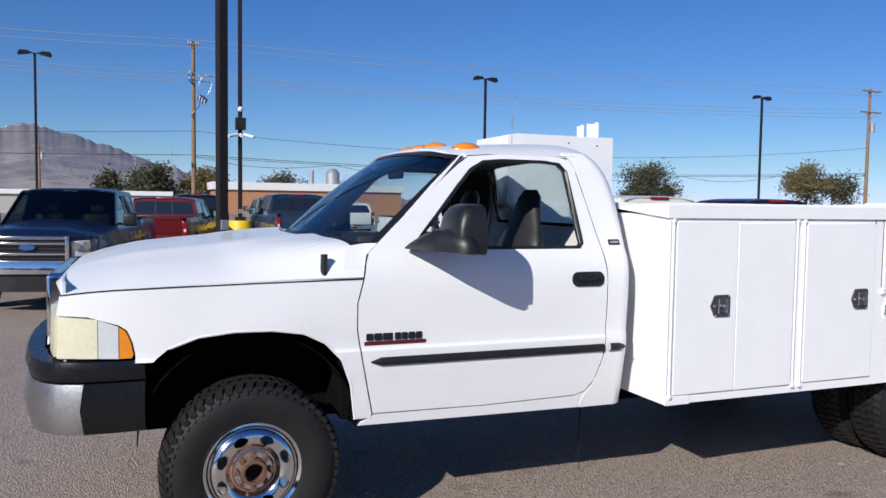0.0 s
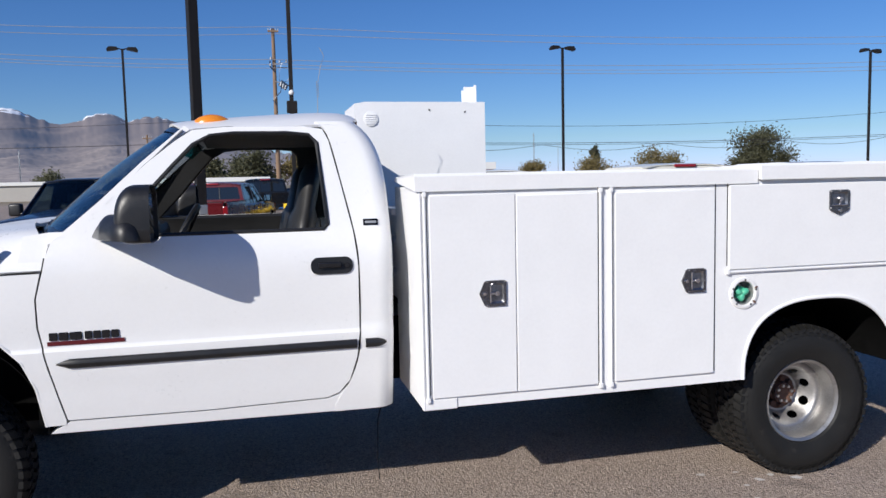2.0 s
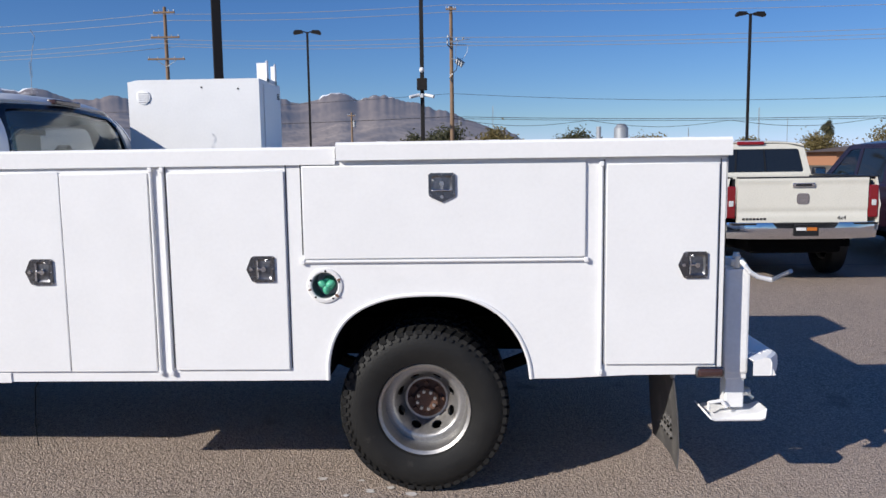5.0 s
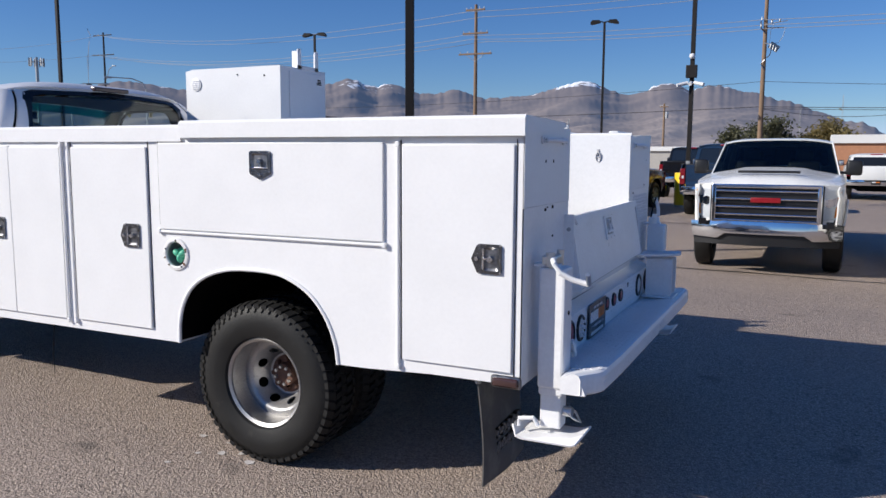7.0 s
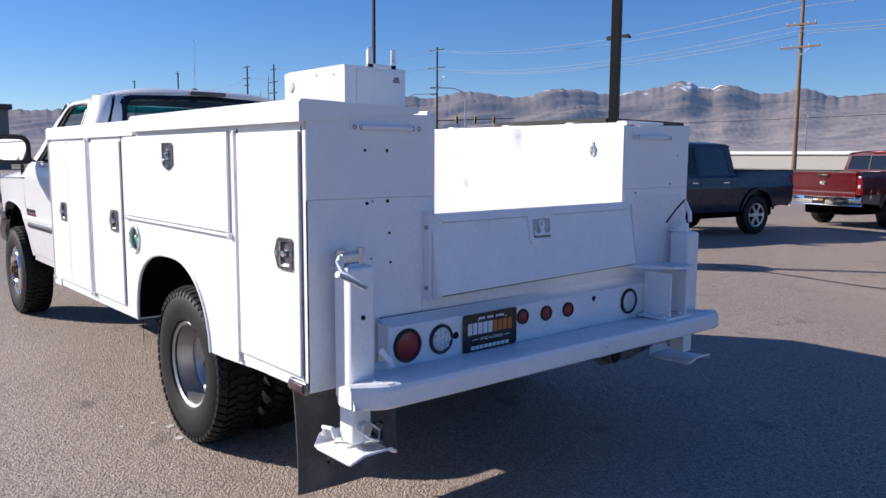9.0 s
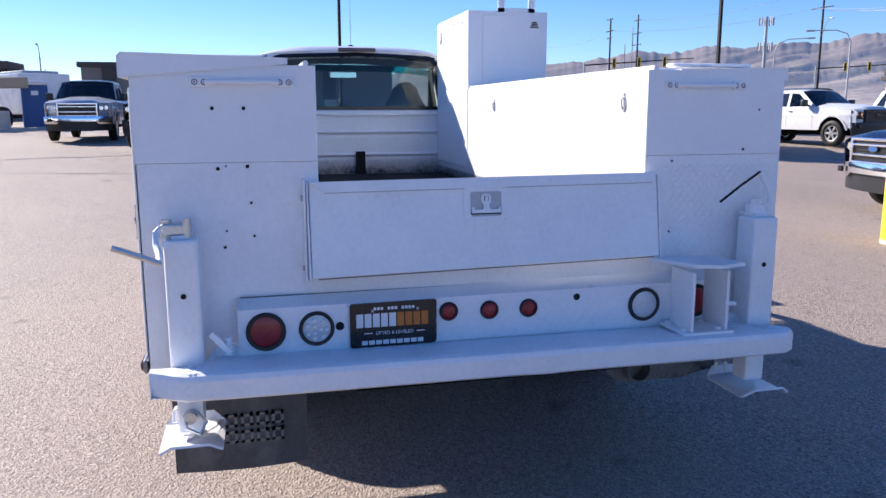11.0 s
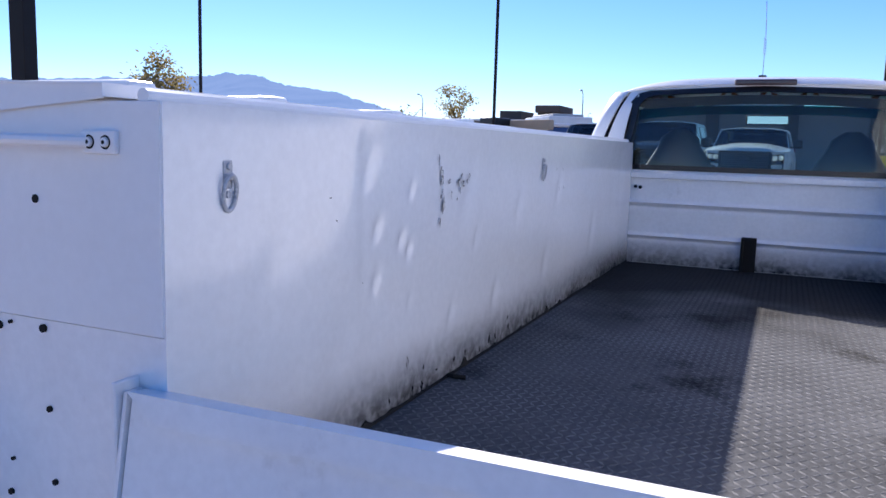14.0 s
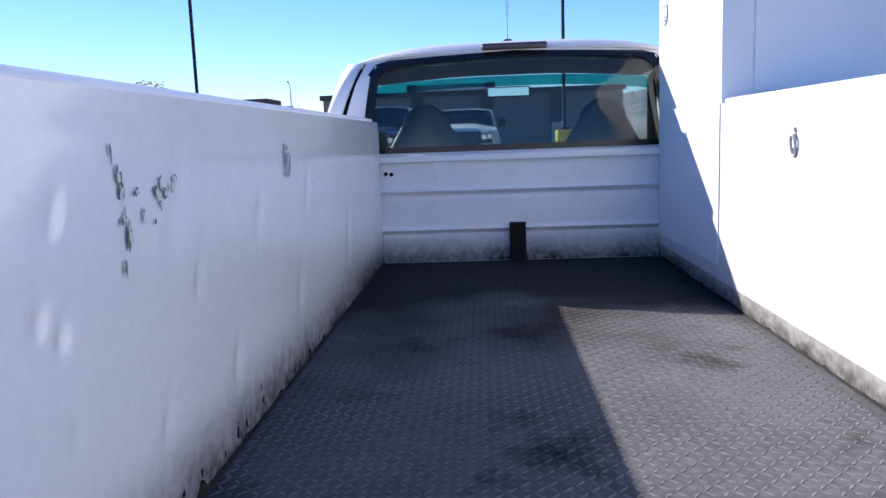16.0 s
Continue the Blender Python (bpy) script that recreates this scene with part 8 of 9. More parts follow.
# ---- lamp posts, utility poles and cables ----
def lamp_post(x, y, base=True, height=9.45, turn=0.0, heads=True, cameras=False, w=0.065):
    p = thing("lamp_post", "dark bronze lamp post" + (" on a yellow round base" if base else "") + ("" if not cameras else ", with cameras"), "lamp post", group="lamp posts of the lot")
    z0 = 0.0
    dz = ground_z(x, y)
    height -= dz
    if base:
        z0 = 1.09
        b = part("yellow_base", lathe([(0.40, 0.0), (0.40, 1.06), (0.385, 1.085), (0.001, 1.09)], 40, "Z", (0, 0, 0)), YELLOW, p, "yellow painted concrete base", angle=35)
        part("scuffed_foot", lathe([(0.403, 0.0), (0.403, 0.05), (0.4005, 0.06)], 40, "Z", (0, 0, 0)), CONCRETE, p, angle=35)
        part("base_plate", boxm(-0.17, 0.17, -0.17, 0.17, 1.085, 1.20, 0.015), BRONZE, p)
    part("pole", boxm(-w, w, -w, w, z0, height, 0.008), BRONZE, p)
    if heads:
        for s in (-1, 1):
            part("arm", tube(bmesh.new(), [(0, 0, height - 0.08), (s * 0.18, 0, height + 0.02), (s * 0.36, 0, height + 0.02)], 0.035, 8), BRONZE, p)
            bm = sheet([(0.22, -0.05), (0.80, -0.16), (0.84, -0.06), (0.72, 0.10), (0.30, 0.09)], lambda a, b, s=s: (s * a, -0.17, height + b), t=0.0)
            r = bmesh.ops.extrude_face_region(bm, geom=bm.faces[:])
            bmesh.ops.translate(bm, vec=(0, 0.34, 0), verts=[g for g in r["geom"] if isinstance(g, bmesh.types.BMVert)])
            bmesh.ops.recalc_face_normals(bm, faces=bm.faces)
            part("lamp_head", bm, BRONZE, p)
    part("power_box", boxm(-0.06, 0.06, -w - 0.03, -w, 1.32, 1.46, 0.01), GALV, p)
    if cameras:
        part("camera_box", boxm(-0.17, 0.17, -0.20, -0.06, 4.05, 4.45, 0.02), BRONZE, p)
        bm = bmesh.new()
        bmesh.ops.create_uvsphere(bm, u_segments=16, v_segments=10, radius=0.09, matrix=Matrix.Translation((0, -0.12, 4.72)))
        part("dome_camera", bm, PRINT_WHITE, p)
        for s in (-1, 1):
            part("bullet_camera", cylm((s * 0.10, -0.14, 3.90), (s * 0.40, -0.30, 3.82), 0.055, None, 12), PRINT_WHITE, p)
        part("bullet_camera", cylm((0, -0.10, 3.90), (0, -0.38, 3.84), 0.055, None, 12), PRINT_WHITE, p)
    p.matrix_basis = pose(x, y, dz, 0, 0, turn)
    return p


lamp_post(1.90, 12.10, height=9.4, turn=22)
lamp_post(3.92, 27.1, cameras=True)
for x, y in ((-4.4, 48.5), (21.1, 45.5), (42.2, 44.3), (-22.2, 24.9), (-23.4, 45.6), (-29.1, 8.8), (-27.9, -7.65), (-25.5, -23.4)):
    lamp_post(x, y, turn=8)
lamp_post(-0.6, -4.9, base=False, turn=8, w=0.125)


def utility_pole(x, y, h, arms, wood=WOOD, lamp=False, box_at=None):
    p = thing("utility_pole", "weathered wooden utility pole with crossarms", "utility pole", group="utility poles")
    part("shaft", cylm((0, 0, 0), (0, 0, h), 0.17, 0.11, 14), wood, p)
    for z, w, brace in arms:
        part("crossarm", boxm(-w, w, -0.20, -0.09, z - 0.06, z + 0.06, 0.008), wood, p)
        for q in (-0.92, -0.45, 0.45, 0.92):
            part("insulator", cylm((w * q, -0.145, z + 0.06), (w * q, -0.145, z + 0.20), 0.035, 0.025, 8), GALV, p)
        if brace:
            for s in (-1, 1):
                part("brace", tube(bmesh.new(), [(s * w * 0.55, -0.15, z - 0.06), (0, -0.15, z - 0.55)], 0.02, 6), GALV, p)
    if box_at:
        part("transformer", cylm((0.33, -0.1, box_at), (0.33, -0.1, box_at + 0.8), 0.2, None, 14), GALV, p)
    if lamp:
        part("street_lamp_arm", tube(bmesh.new(), [(0, 0, h * 0.62), (1.2, -0.4, h * 0.72), (2.3, -0.8, h * 0.74)], 0.04, 6), GALV, p)
        part("street_lamp_head", boxm(2.2, 2.8, -0.95, -0.70, h * 0.74 - 0.07, h * 0.74 + 0.05, 0.03), GALV, p)
    p.matrix_basis = pose(x, y, ground_z(x, y), 0, 0, 3)
    return p


gear = utility_pole(4.19, 54.7, 12.1, [(11.9, 0.35, False)])
# switch gear halfway up: a strut with insulators, a tilted fuse rack and slack leads
part("strut", tube(bmesh.new(), [(0.0, -0.15, 9.75), (1.25, -0.25, 9.90)], 0.025, 6), GALV, gear)
part("strut", tube(bmesh.new(), [(0.1, -0.15, 9.55), (1.05, -0.25, 9.50)], 0.022, 6), LATCH_DARK, gear)
for gx, gz in ((0.35, 9.84), (0.80, 9.88), (-0.26, 9.62), (-0.22, 10.02)):
    part("insulator", cylm((gx, -0.2, gz), (gx, -0.2, gz + 0.16), 0.07, 0.05, 10), GALV, gear)
part("bracket", tube(bmesh.new(), [(-0.28, -0.18, 9.95), (-0.26, -0.18, 9.55), (0.02, -0.15, 9.22)], 0.045, 8), LATCH_DARK, gear)
rack = bmesh.new()
box(rack, -0.30, 0.30, -0.12, 0.12, -0.20, 0.20, 0.01)
bmesh.ops.transform(rack, matrix=Matrix.Translation((0.55, -0.2, 8.35)) @ Matrix.Rotation(radians(35), 4, "Y"), verts=rack.verts)
part("fuse_rack", rack, LATCH_DARK, gear)
for k in range(3):
    part("fuse", cylm((0.38 + 0.15 * k, -0.36, 8.55 - 0.11 * k), (0.32 + 0.15 * k, -0.36, 8.28 - 0.11 * k), 0.045, None, 8), GALV, gear)
part("rack_arm", tube(bmesh.new(), [(0, -0.15, 8.62), (0.30, -0.2, 8.52)], 0.035, 6), GALV, gear)
part("lead", tube(bmesh.new(), [(1.15, -0.25, 9.50), (1.05, -0.25, 9.0), (0.80, -0.25, 8.60), (0.45, -0.25, 8.55)], 0.014, 5), LATCH_DARK, gear)
part("lead", tube(bmesh.new(), [(0.50, -0.25, 9.80), (0.30, -0.25, 9.3), (0.28, -0.25, 8.60)], 0.014, 5), LATCH_DARK, gear)
part("lead", tube(bmesh.new(), [(0.40, -0.25, 8.20), (0.32, -0.22, 7.85), (0.02, -0.2, 7.6), (-0.16, -0.2, 7.35), (0.04, -0.2, 7.0)], 0.03, 5), LATCH_DARK, gear)
utility_pole(-15.95, 55.7, 12.3, [(11.9, 0.75, False), (10.2, 1.0, False), (8.7, 1.3, True)])
utility_pole(59.5, 50.0, 12.0, [(11.8, 1.2, True), (10.0, 1.3, True)], box_at=8.3)
utility_pole(-80.3, 77.6, 17.6, [(17.2, 1.6, False), (14.6, 1.9, False)], wood=BRONZE, lamp=True)
utility_pole(-9.7, 99.2, 7.8, [(7.4, 0.5, False)], box_at=6.0)
utility_pole(-107.8, 60.8, 15.9, [(15.7, 1.0, False), (13.9, 1.2, False), (12.8, 0.85, False)], wood=BRONZE)
utility_pole(-110.3, 66.9, 16.9, [(16.0, 1.0, False), (13.9, 1.4, False), (12.1, 1.3, False)], wood=BRONZE)
utility_pole(-121.3, 54.8, 15.6, [(15.3, 0.55, False), (12.4, 0.9, False)], wood=BRONZE)
utility_pole(-152.0, 58.1, 16.5, [(16.3, 0.7, False), (13.4, 1.2, False)], wood=BRONZE)
utility_pole(-182.0, 62.7, 16.5, [(16.2, 0.7, False), (13.2, 1.2, False)], wood=BRONZE)
for x, y, h in ((16.3, 417, 30.5), (-1, 380, 23), (120, 318, 21), (140, 340, 18), (-40, 160, 9), (-52, 175, 9), (-63, 160, 11), (60, 200, 9), (-124.1, 73.1, 16.4), (-133.6, 76.4, 14.3)):
    m = thing("radio_mast", "thin grey lattice mast far off", "mast", group="far masts")
    bm = bmesh.new()
    w = 0.35 if h > 20 else 0.12
    for i in range(3):
        a = 2 * math.pi * i / 3
        cyl(bm, (w * math.cos(a), w * math.sin(a), 0), (w * 0.5 * math.cos(a), w * 0.5 * math.sin(a), h), 0.06, 0.04, 5)
    for j in range(int(h / 1.5)):
        z = 1.5 * j
        for i in range(3):
            a, b = 2 * math.pi * i / 3, 2 * math.pi * (i + 1) / 3
            cyl(bm, (w * math.cos(a), w * math.sin(a), z), (w * math.cos(b), w * math.sin(b), z + 1.5), 0.03, None, 4)
    part("lattice", bm, GALV, m)
    m.matrix_basis = pose(x, y, 0)
# antenna tower with panels
m = thing("cell_tower", "grey antenna tower with panel clusters", "tower")
part("tower_shaft", cylm((0, 0, 0), (0, 0, 22.4), 0.5, 0.3, 12), GALV, m)
for z in (15.8, 21.3):
    for i in range(9):
        a = 2 * math.pi * i / 9
        part("antenna_panel", boxm(-0.15, 0.15, -0.1, 0.1, -0.9, 0.9, 0.02, m=Matrix.Translation((1.5 * math.cos(a), 1.5 * math.sin(a), z)) @ Matrix.Rotation(a, 4, "Z")), GALV, m)
    part("antenna_ring", tube(bmesh.new(), [(1.4 * math.cos(2 * math.pi * i / 12), 1.4 * math.sin(2 * math.pi * i / 12), z) for i in range(12)], 0.06, 5, closed=True), GALV, m)
m.matrix_basis = pose(-149.5, 119.3, 0)


def cable(a, b, sag, r=0.018, loops=0, droop=0.0, material=CABLE):
    """A sagging line; with loops it hangs in that many swags below its carrying wire."""
    a, b = Vector(a), Vector(b)
    pts = []
    n = max(24, 12 * loops)
    for i in range(n + 1):
        u = i / n
        p = a.lerp(b, u)
        p.z -= sag * 4 * u * (1 - u) + droop * abs(math.sin(math.pi * u * loops))
        pts.append(p)
    ob = part("power_cable", tube(bmesh.new(), pts, r, 5), material, None, angle=60)
    tagged(ob, ("thin grey overhead power cable with a slight sag" if material is CABLE else "black telephone cable" + (" hanging in loose swags" if loops else " strung between poles")), "cable", group="overhead cables")


for dx, dz in ((-0.3, 0.0), (0.3, -0.45)):
    cable((59.5 + 3 * dx, 49.8, 11.9 + dz), (4.19 + dx, 54.5, 12.05 + dz), 0.5)
    cable((4.19 + dx, 54.5, 12.05 + dz), (-15.95 + 2 * dx, 55.5, 12.05 + dz), 0.2)
    cable((-15.95 + 2 * dx, 55.5, 12.05 + dz), (-80.3 + 4 * dx, 77.4, 17.3 + dz), 1.4)
for dx, dz in ((-0.36, 0.0), (-0.1, -0.32), (0.36, -0.55)):
    cable((59.5 + 3 * dx, 49.8, 10.1 + dz), (4.19 + dx, 54.5, 9.9 + dz), 0.5)
    cable((4.19 + dx, 54.5, 9.9 + dz), (-15.95 + 2.6 * dx, 55.5, 10.35 + dz), 0.2)
    cable((-15.95 + 2.6 * dx, 55.5, 10.35 + dz), (-80.3 + 4 * dx, 77.4, 14.7 + dz), 1.4)
cable((59.5, 50, 4.72), (4.19, 54.7, 4.58), 0.60, 0.020, material=CABLE_DARK)
cable((59.5, 50, 4.60), (4.19, 54.7, 4.46), 0.60, 0.016, material=CABLE_DARK)
cable((59.5, 50, 4.60), (4.19, 54.7, 4.46), 0.60, 0.016, 6, 0.42, CABLE_DARK)
cable((4.19, 54.7, 4.58), (-60, 60, 5.2), 0.6, 0.020, material=CABLE_DARK)
cable((59.5, 50, 6.9), (4.19, 54.7, 6.15), 1.25, 0.014, material=CABLE_DARK)
cable((4.19, 54.7, 6.15), (-60, 60, 6.4), 0.9, 0.014, material=CABLE_DARK)
cable((-80.3, 77.6, 17.3), (-110.3, 66.9, 16.1), 1.2)
cable((-80.3, 77.6, 14.7), (-107.8, 60.8, 14.0), 1.0)
cable((-107.8, 60.8, 13.9), (-121.3, 54.8, 12.5), 0.9)
cable((-121.3, 54.8, 12.5), (-152.0, 58.1, 13.5), 0.9)


# ---- trees ----
def tree(x, y, h, w, leaf, trunk_h, seed, n=900, size=0.16, label="leafy green tree", tall=1.0):
    rnd = random.Random(seed)
    t = thing("tree", label, "tree", group="trees round the lot")
    bm = bmesh.new()
    cyl(bm, (0, 0, 0), (0.05 * w, 0, h * 0.55), 0.035 * h * 0.6, 0.014 * h, 8)
    tips = []
    for i in range(11):
        a = rnd.uniform(0, 6.28)
        z0 = h * rnd.uniform(trunk_h, 0.6)
        q = w * rnd.uniform(0.25, 0.5)
        z1 = min(h * 0.97, z0 + h * rnd.uniform(0.12, 0.42))
        cyl(bm, (0.03 * w, 0, z0), (q * math.cos(a), q * math.sin(a), z1), 0.010 * h, 0.003 * h, 6)
        tips.append(Vector((q * math.cos(a), q * math.sin(a), z1)))
    tips += [Vector((rnd.uniform(-0.1, 0.1) * w, rnd.uniform(-0.1, 0.1) * w, h * z)) for z in (0.6, 0.75, 0.88, 0.95)]
    part("trunk", bm, BARK, t, angle=40)
    verts, faces = [], []
    for i in range(n):
        c = rnd.choice(tips)
        r = Vector((rnd.gauss(0, 1), rnd.gauss(0, 1), rnd.gauss(0, 0.8) * tall)) * w * 0.13
        p = c + r
        if p.z < h * trunk_h * 0.8:
            continue
        s = size * rnd.uniform(0.6, 1.4)
        u = Vector((rnd.uniform(-1, 1), rnd.uniform(-1, 1), rnd.uniform(-0.8, 0.8))).normalized()
        v = u.orthogonal().normalized()
        v.rotate(Matrix.Rotation(rnd.uniform(0, 6.28), 3, u))
        k = len(verts)
        verts += [p - u * s, p + v * s * 0.45, p + u * s, p - v * s * 0.45]
        faces.append((k, k + 1, k + 2, k + 3))
    me = bpy.data.meshes.new("crown")
    me.from_pydata([tuple(v) for v in verts], [], faces)
    me.materials.append(leaf)
    cr = new("crown", me)
    cr.parent = t
    t.matrix_basis = pose(x, y, ground_z(x, y))
    return t


tree(-8.4, -9.9, 3.45, 1.5, LEAF_GOLD, 0.34, 1, 2600, 0.06, "young tree with thin autumn leaves")
tree(-36.2, -13.1, 4.4, 1.9, LEAF_GOLD, 0.35, 2, 1100, 0.09, "sparse young tree with autumn leaves")
tree(121, 164, 10.6, 12.5, LEAF, 0.10, 3, 9000, 0.30, "large round olive-green tree")
tree(114, 160, 7.0, 6.0, LEAF, 0.10, 12, 3500, 0.28, "olive-green tree beside a larger one")
tree(80.0, 141, 6.3, 7.5, LEAF_GOLD, 0.10, 4, 4000, 0.24, "bushy tree with yellowing leaves")
tree(68, 143, 4.4, 7.5, LEAF_GOLD, 0.10, 5, 3500, 0.24, "low spreading tree with dull yellow leaves")
tree(107, 228, 11.2, 2.6, LEAF, 0.10, 6, 3500, 0.30, "tall narrow yellowing tree", tall=1.8)
tree(2.5, 100, 5.4, 5.5, LEAF, 0.15, 7, 4200, 0.23, "broad green tree behind the lot")
tree(8.5, 103, 5.2, 5.0, LEAF_GOLD, 0.15, 8, 3300, 0.23, "yellowing tree behind the lot")
tree(-2.5, 112, 4.9, 4.2, LEAF, 0.1, 9, 2700, 0.22, "green tree behind the lot")
tree(22, 125, 5.4, 6.5, LEAF, 0.15, 10, 3900, 0.24, "broad green tree beyond the roofs")
tree(31, 118, 4.5, 4.5, LEAF_GOLD, 0.12, 11, 2400, 0.22, "yellowing tree beyond the roofs")
tree(52, 135, 4.4, 4.0, LEAF_GOLD, 0.12, 13, 2500, 0.22, "small dusty tree at the lot's edge")
tree(135, 128, 10.5, 9.0, LEAF_GOLD, 0.15, 14, 4500, 0.3, "large tree with yellowing leaves")
tree(150, 135, 8.5, 9.0, LEAF, 0.15, 15, 3600, 0.3, "green tree beside a pole")
tree(-28, 130, 3.6, 5.0, LEAF, 0.12, 16, 2700, 0.24, "bushy green tree before the mountains")
tree(-56, -28, 3.2, 6.5, LEAF, 0.12, 17, 2700, 0.18, "bushy olive tree across the street")


# ---- buildings round the lot ----
def building(name, label, x0, x1, y0, y1, h, wall, roof_m, windows=(), parapet=0.5, turn=0.0, about=None):
    b = thing(name, label, "building")
    part("wall", boxm(x0, x1, y0, y1, 0, h), wall, b)
    part("roof", boxm(x0 - 0.3, x1 + 0.3, y0 - 0.3, y1 + 0.3, h, h + parapet, 0.03), roof_m, b)
    for wx0, wx1, wy0, wy1, z0, z1 in windows:
        part("window", boxm(wx0, wx1, wy0, wy1, z0, z1, 0.02), GLASS_DARK, b)
    return b


g = building("warehouse", "long grey stucco building with dark pilasters and cornice", -86, -72, -11, 19, 5.6, STUCCO, STUCCO_DARK, parapet=0.5)
for y in (-8.5, -1.5, 5.5, 12.5):
    part("pilaster", boxm(-72.0, -71.6, y - 0.6, y + 0.6, 2.6, 5.6, 0.02), STUCCO_DARK, g)
    part("pilaster_base", boxm(-72.0, -71.5, y - 0.6, y + 0.6, 0, 2.6, 0.02), CONCRETE, g)
part("raised_cornice", boxm(-73, -71.2, -1.9, 5.9, 6.1, 6.7, 0.03), ROOF_WHITE, g)
for y in (-1.9, 5.9):
    part("cornice_end", boxm(-73, -71.1, y - 0.5, y + 0.5, 6.1, 6.75, 0.03), STUCCO_DARK, g)
d = building("office_block", "pale flat-roofed building with dark roof blocks", -136, -122, -47, -27, 6.2, STUCCO, ROOF_WHITE, parapet=0.3)
part("roof_block", boxm(-130, -122.5, -41.5, -37.6, 6.5, 8.0, 0.05), STUCCO_DARK, d)
part("tower", boxm(-130, -122.5, -34.6, -30.9, 6.5, 7.7, 0.05), STUCCO_DARK, d)
part("tower_roof", boxm(-130.8, -122.0, -35.0, -30.5, 7.7, 9.0, 0.25), ROOF_BROWN, d)
part("roof_block", boxm(-130, -122.5, -30.4, -28.0, 6.5, 7.2, 0.05), STUCCO_DARK, d)
c = building("store", "tan building with a dark flat canopy roof", -40, -28.5, 51, 61, 4.0, STUCCO_TAN, STUCCO_DARK, parapet=0.5)
for i in range(4):
    part("window", boxm(-39.3 + 2.3 * i, -37.7 + 2.3 * i, 50.9, 51.0, 1.0, 2.6, 0.02), GLASS_DARK, c)
part("canopy", boxm(-38.2, -28.0, 48.5, 51.2, 3.5, 3.8, 0.03), STUCCO_DARK, c)
for i in range(4):
    part("canopy_post", boxm(-38.0 + 3.1 * i, -37.7 + 3.1 * i, 48.8, 49.1, 0, 3.5, 0.02), STUCCO_TAN, c)
building("shed", "low building with a white flat roof", -75, -18, 120, 140, 2.2, CONCRETE, ROOF_WHITE, parapet=0.5)
building("shed", "long low white-roofed shed behind the lot", -14, 4, 92, 98, 2.0, CONCRETE, ROOF_WHITE, parapet=0.5)
s1 = building("shed", "white-roofed shed with a pink front", 9, 32, 95, 110, 2.9, BRICK, ROOF_WHITE, parapet=0.9)
part("silo", lathe([(0.9, 0.0), (0.9, 5.4), (0.5, 5.9), (0.001, 6.0)], 20, "Z", (24.5, 101, 0)), GALV, s1)
part("roof_pipe", cylm((21.5, 100, 3.8), (21.5, 100, 5.6), 0.3, None, 12), GALV, s1)
hs = thing("house", "low orange brick house with a brown hipped roof", "house")
part("wall", boxm(63, 95, 126, 137, 0, 2.2), BRICK, hs)
bm = bmesh.new()
vv = [bm.verts.new(p) for p in ((62, 125, 2.2), (96, 125, 2.2), (96, 138, 2.2), (62, 138, 2.2), (70, 131.5, 3.5), (88, 131.5, 3.5))]
for f in ((0, 1, 5, 4), (1, 2, 5), (2, 3, 4, 5), (3, 0, 4), (3, 2, 1, 0)):
    bm.faces.new([vv[i] for i in f])
part("roof", bm, ROOF_BROWN, hs)
for i in range(4):
    part("window", boxm(66 + 7 * i, 69 + 7 * i, 125.9, 126.02, 0.8, 1.8, 0.02), GLASS_DARK, hs)

# kerb island, portable toilet, trailer
def kerb(points):
    bm = bmesh.new()
    rows = []
    for i, (x, y) in enumerate(points):
        a, b = points[max(0, i - 1)], points[min(len(points) - 1, i + 1)]
        d_ = Vector((b[0] - a[0], b[1] - a[1])).normalized()
        rows.append([bm.verts.new((x - d_.y * o, y + d_.x * o, z)) for o, z in ((-0.09, ground_z(x, y) - 0.03), (-0.08, ground_z(x, y) + 0.14), (-0.06, ground_z(x, y) + 0.155), (0.09, ground_z(x, y) + 0.155), (0.09, ground_z(x, y) - 0.03))])
    for p, q in zip(rows, rows[1:]):
        for j in range(4):
            bm.faces.new((p[j], q[j], q[j + 1], p[j + 1]))
    bmesh.ops.recalc_face_normals(bm, faces=bm.faces)
    tagged(part("kerb", bm, CONCRETE), "pale concrete kerb round a planting island", "kerb", kind="structure")


kerb([(-16, -20), (-20, -13), (-24.5, -7.0), (-26.5, -5.6), (-29, -5.0), (-34, -4.8)])
kerb([(-12.0, -14.0), (-9.6, -12.2), (-4.0, -11.6), (2.0, -12.0)])
pt = thing("portable_toilet", "blue plastic portable toilet with a pale roof", "portable toilet")
part("cabin", boxm(-0.56, 0.56, -0.56, 0.56, 0.08, 2.05, 0.04), BLUE_PLASTIC, pt)
part("roof", boxm(-0.6, 0.6, -0.6, 0.6, 2.05, 2.26, 0.10, 4), PRINT_WHITE, pt)
part("door", boxm(0.56, 0.585, -0.38, 0.38, 0.15, 1.95, 0.01), BLUE_PLASTIC, pt)
part("skid", boxm(-0.62, 0.62, -0.62, 0.62, 0, 0.08, 0.01), CONCRETE, pt)
part("sign", boxm(0.585, 0.59, -0.15, 0.15, 1.6, 1.8), PRINT_WHITE, pt)
pt.matrix_basis = pose(-31.2, -5.35, ground_z(-31.2, -5.35), 0, 0, 15)
tr = thing("box_trailer", "short white box trailer beyond the kerb", "trailer")
part("box", boxm(-2.4, 2.4, -1.25, 1.25, 0.7, 2.75, 0.08), P_WHITE, tr)
part("roof_rack", boxm(-2.0, 1.9, -0.9, 0.9, 2.75, 2.9, 0.05), GALV, tr)
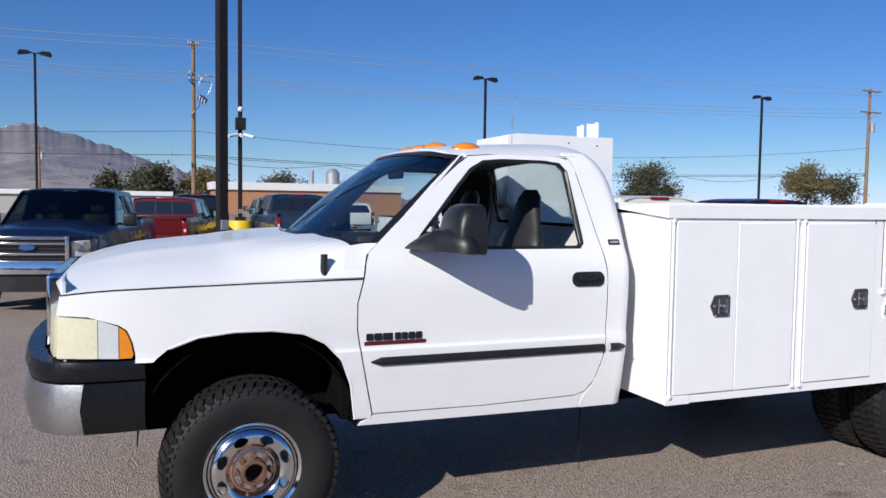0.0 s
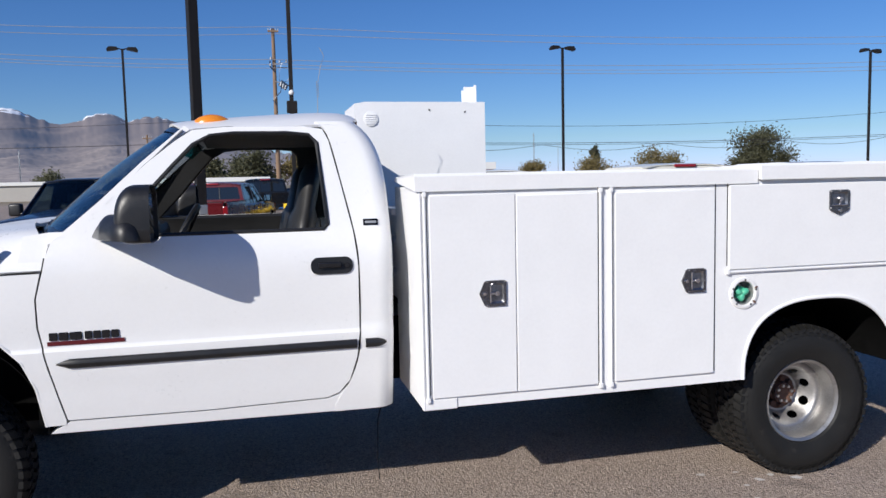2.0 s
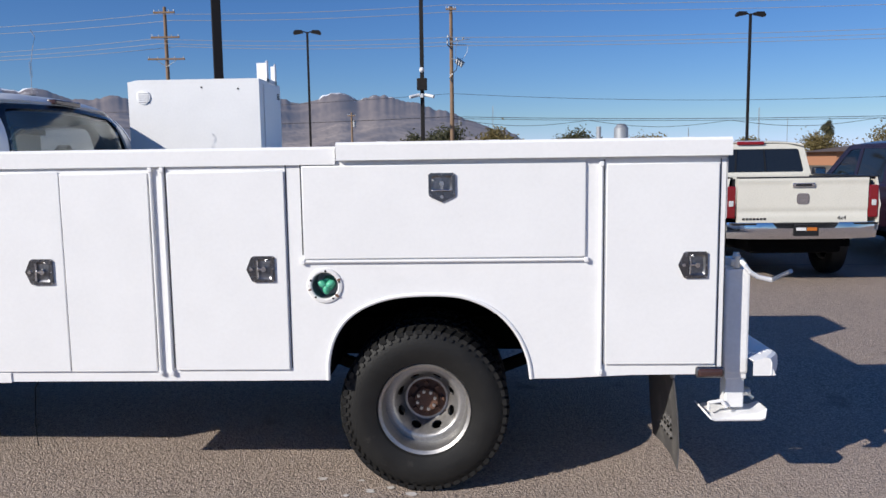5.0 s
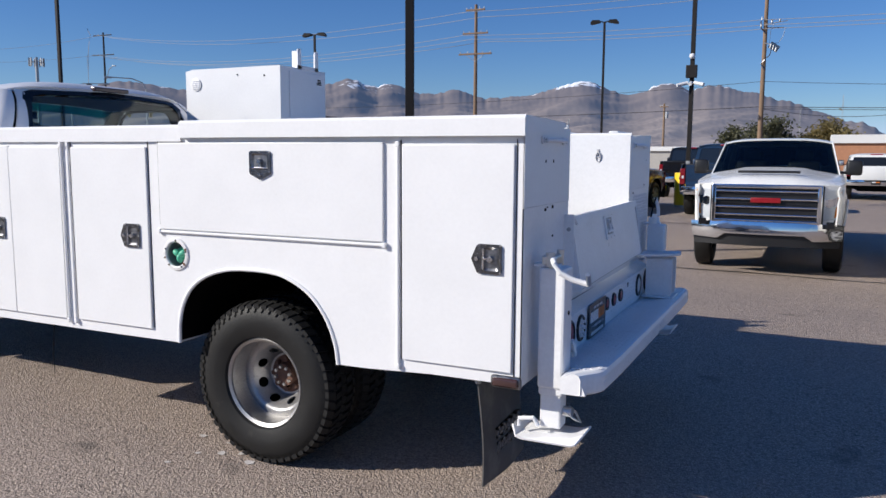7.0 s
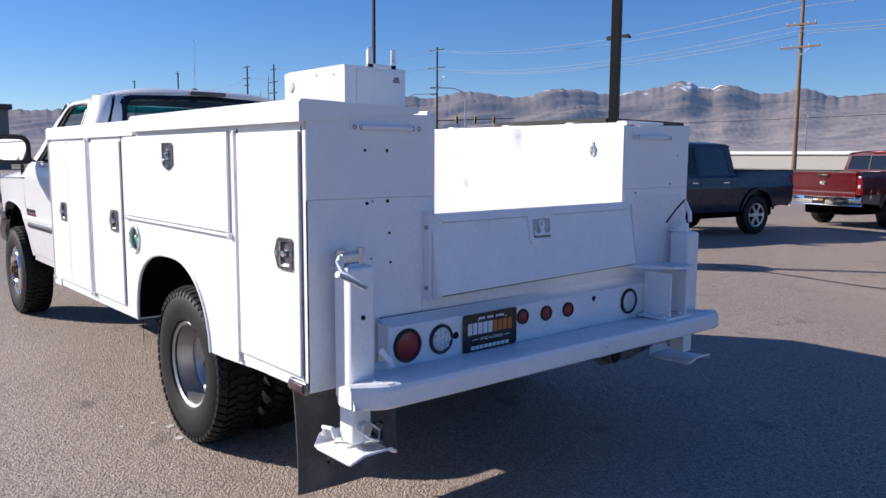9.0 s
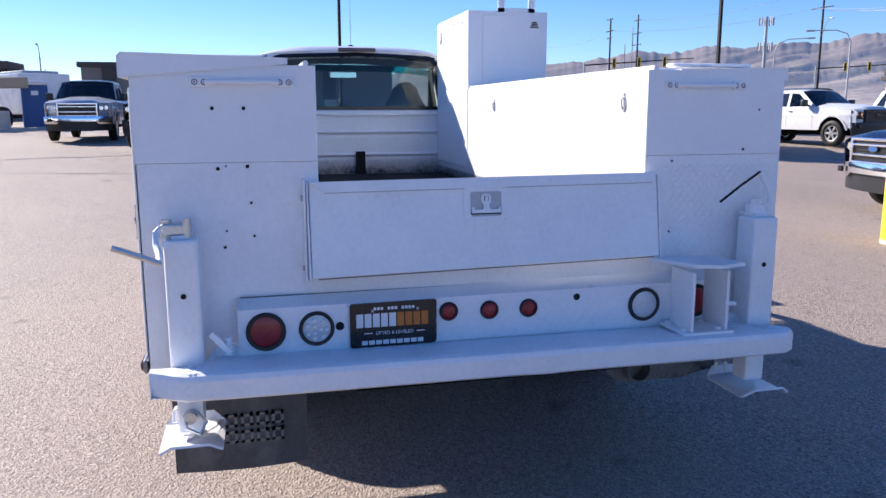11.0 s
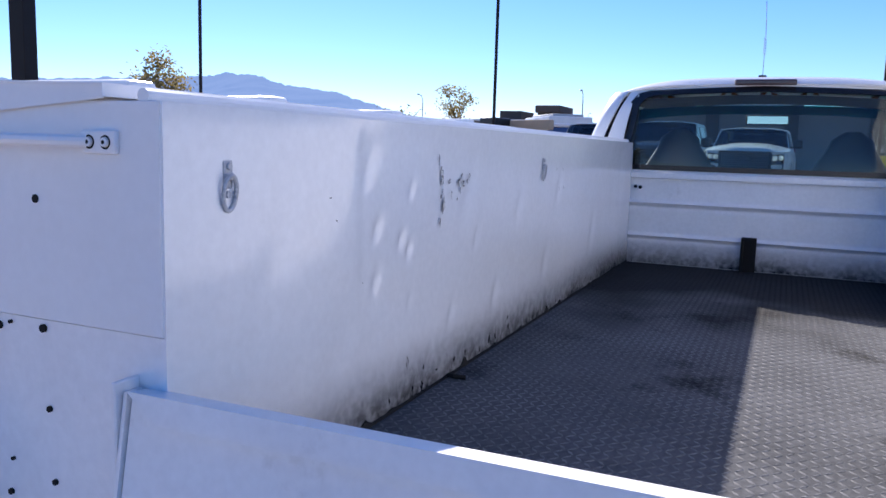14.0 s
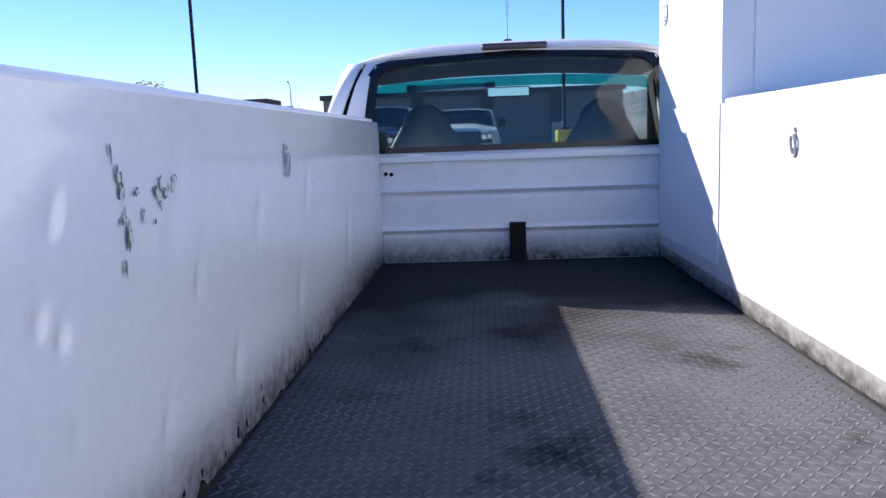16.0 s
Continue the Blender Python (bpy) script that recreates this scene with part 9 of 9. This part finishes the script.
for x in (-1.5, -0.4):
    for s in (-1, 1):
        part("wheel", lathe([(0.15, 0.1), (0.38, 0.1), (0.40, 0.08), (0.40, -0.08), (0.38, -0.1), (0.15, -0.1)], 20, "Y", (x, s * 1.15, 0.4)), RUBBER, tr)
part("chassis", boxm(-2.3, 2.3, -1.0, 1.0, 0.5, 0.72), DARK, tr)
tr.matrix_basis = pose(-36.4, -6.9, ground_z(-36.4, -6.9), 0, 0, 34)
ft = thing("tractor_loader", "dusty loader tractor parked behind the island", "tractor")
part("body", boxm(-1.6, 1.2, -0.5, 0.5, 0.8, 1.6, 0.1), RUST, ft)
part("cab", boxm(-1.2, 0.0, -0.6, 0.6, 1.5, 2.5, 0.08), BLACK, ft)
part("boom", boxm(-1.0, 3.0, 0.5, 0.8, 1.9, 2.4, 0.05), STUCCO_TAN, ft)
for x, r in ((-1.1, 0.75), (1.2, 0.55)):
    for s in (-1, 1):
        part("wheel", lathe([(0.2, 0.18), (r - 0.08, 0.2), (r, 0.15), (r, -0.15), (r - 0.08, -0.2), (0.2, -0.18)], 24, "Y", (x, s * 0.85, r)), RUBBER, ft)
ft.matrix_basis = pose(-31.0, -8.3, ground_z(-31.0, -8.3), 0, 0, 60)
cb = thing("concrete_block", "upright pale concrete block beside the kerb", "concrete block")
part("block", boxm(-0.32, 0.32, -0.32, 0.32, 0, 0.88, 0.03), CONCRETE, cb)
part("lifting_eye", tube(bmesh.new(), [(-0.06, 0, 0.87), (-0.05, 0, 0.94), (0.05, 0, 0.94), (0.06, 0, 0.87)], 0.012, 6), RUST, cb)
cb.matrix_basis = pose(-27.4, -5.8, ground_z(-27.4, -5.8), 0, 0, 12)

# traffic signals on mast arms and street lamps towards the crossing
for x, y, h, n in ((-87.7, 83.2, 7.6, 2), (-82.1, 45.1, 7.3, 2)):
    sg = thing("traffic_signal", "dark mast arm with yellow signal heads", "traffic signal", group="signals at the crossing")
    part("post", cylm((0, 0, 0), (0, 0, h), 0.14, 0.10, 10), GALV, sg)
    part("mast_arm", cylm((0, 0, h - 0.3), (13, 0, h + 0.2), 0.09, 0.05, 8), BRONZE, sg)
    for i in range(n + 1):
        part("signal_head", boxm(3.5 + 3 * i, 3.9 + 3 * i, -0.25, 0.05, h - 0.75, h + 0.45, 0.03), YELLOW, sg)
        part("signal_lens", boxm(3.58 + 3 * i, 3.82 + 3 * i, -0.27, -0.24, h - 0.65, h + 0.35, 0.05), BLACK, sg)
    sg.matrix_basis = pose(x, y, 0, 0, 0, 52)
for x, y, a in ((-59.8, 55.6, 50), (-49.6, 55.6, 230), (-91.3, -41.7, 15), (-85.0, -17.5, 10), (-140, -30, 20)):
    sl = thing("street_lamp", "galvanised street lamp with a curved arm", "street lamp", group="street lamps")
    part("pole", cylm((0, 0, 0), (0, 0, 7.4), 0.10, 0.07, 10), GALV, sl)
    part("arm", tube(bmesh.new(), [(0, 0, 7.3), (0.3, 0, 8.0), (1.2, 0, 8.35), (3.0, 0, 8.4)], 0.05, 6), GALV, sl)
    part("head", boxm(2.9, 3.6, -0.12, 0.12, 8.3, 8.46, 0.03), GALV, sl)
    sl.matrix_basis = pose(x, y, 0, 0, 0, a)
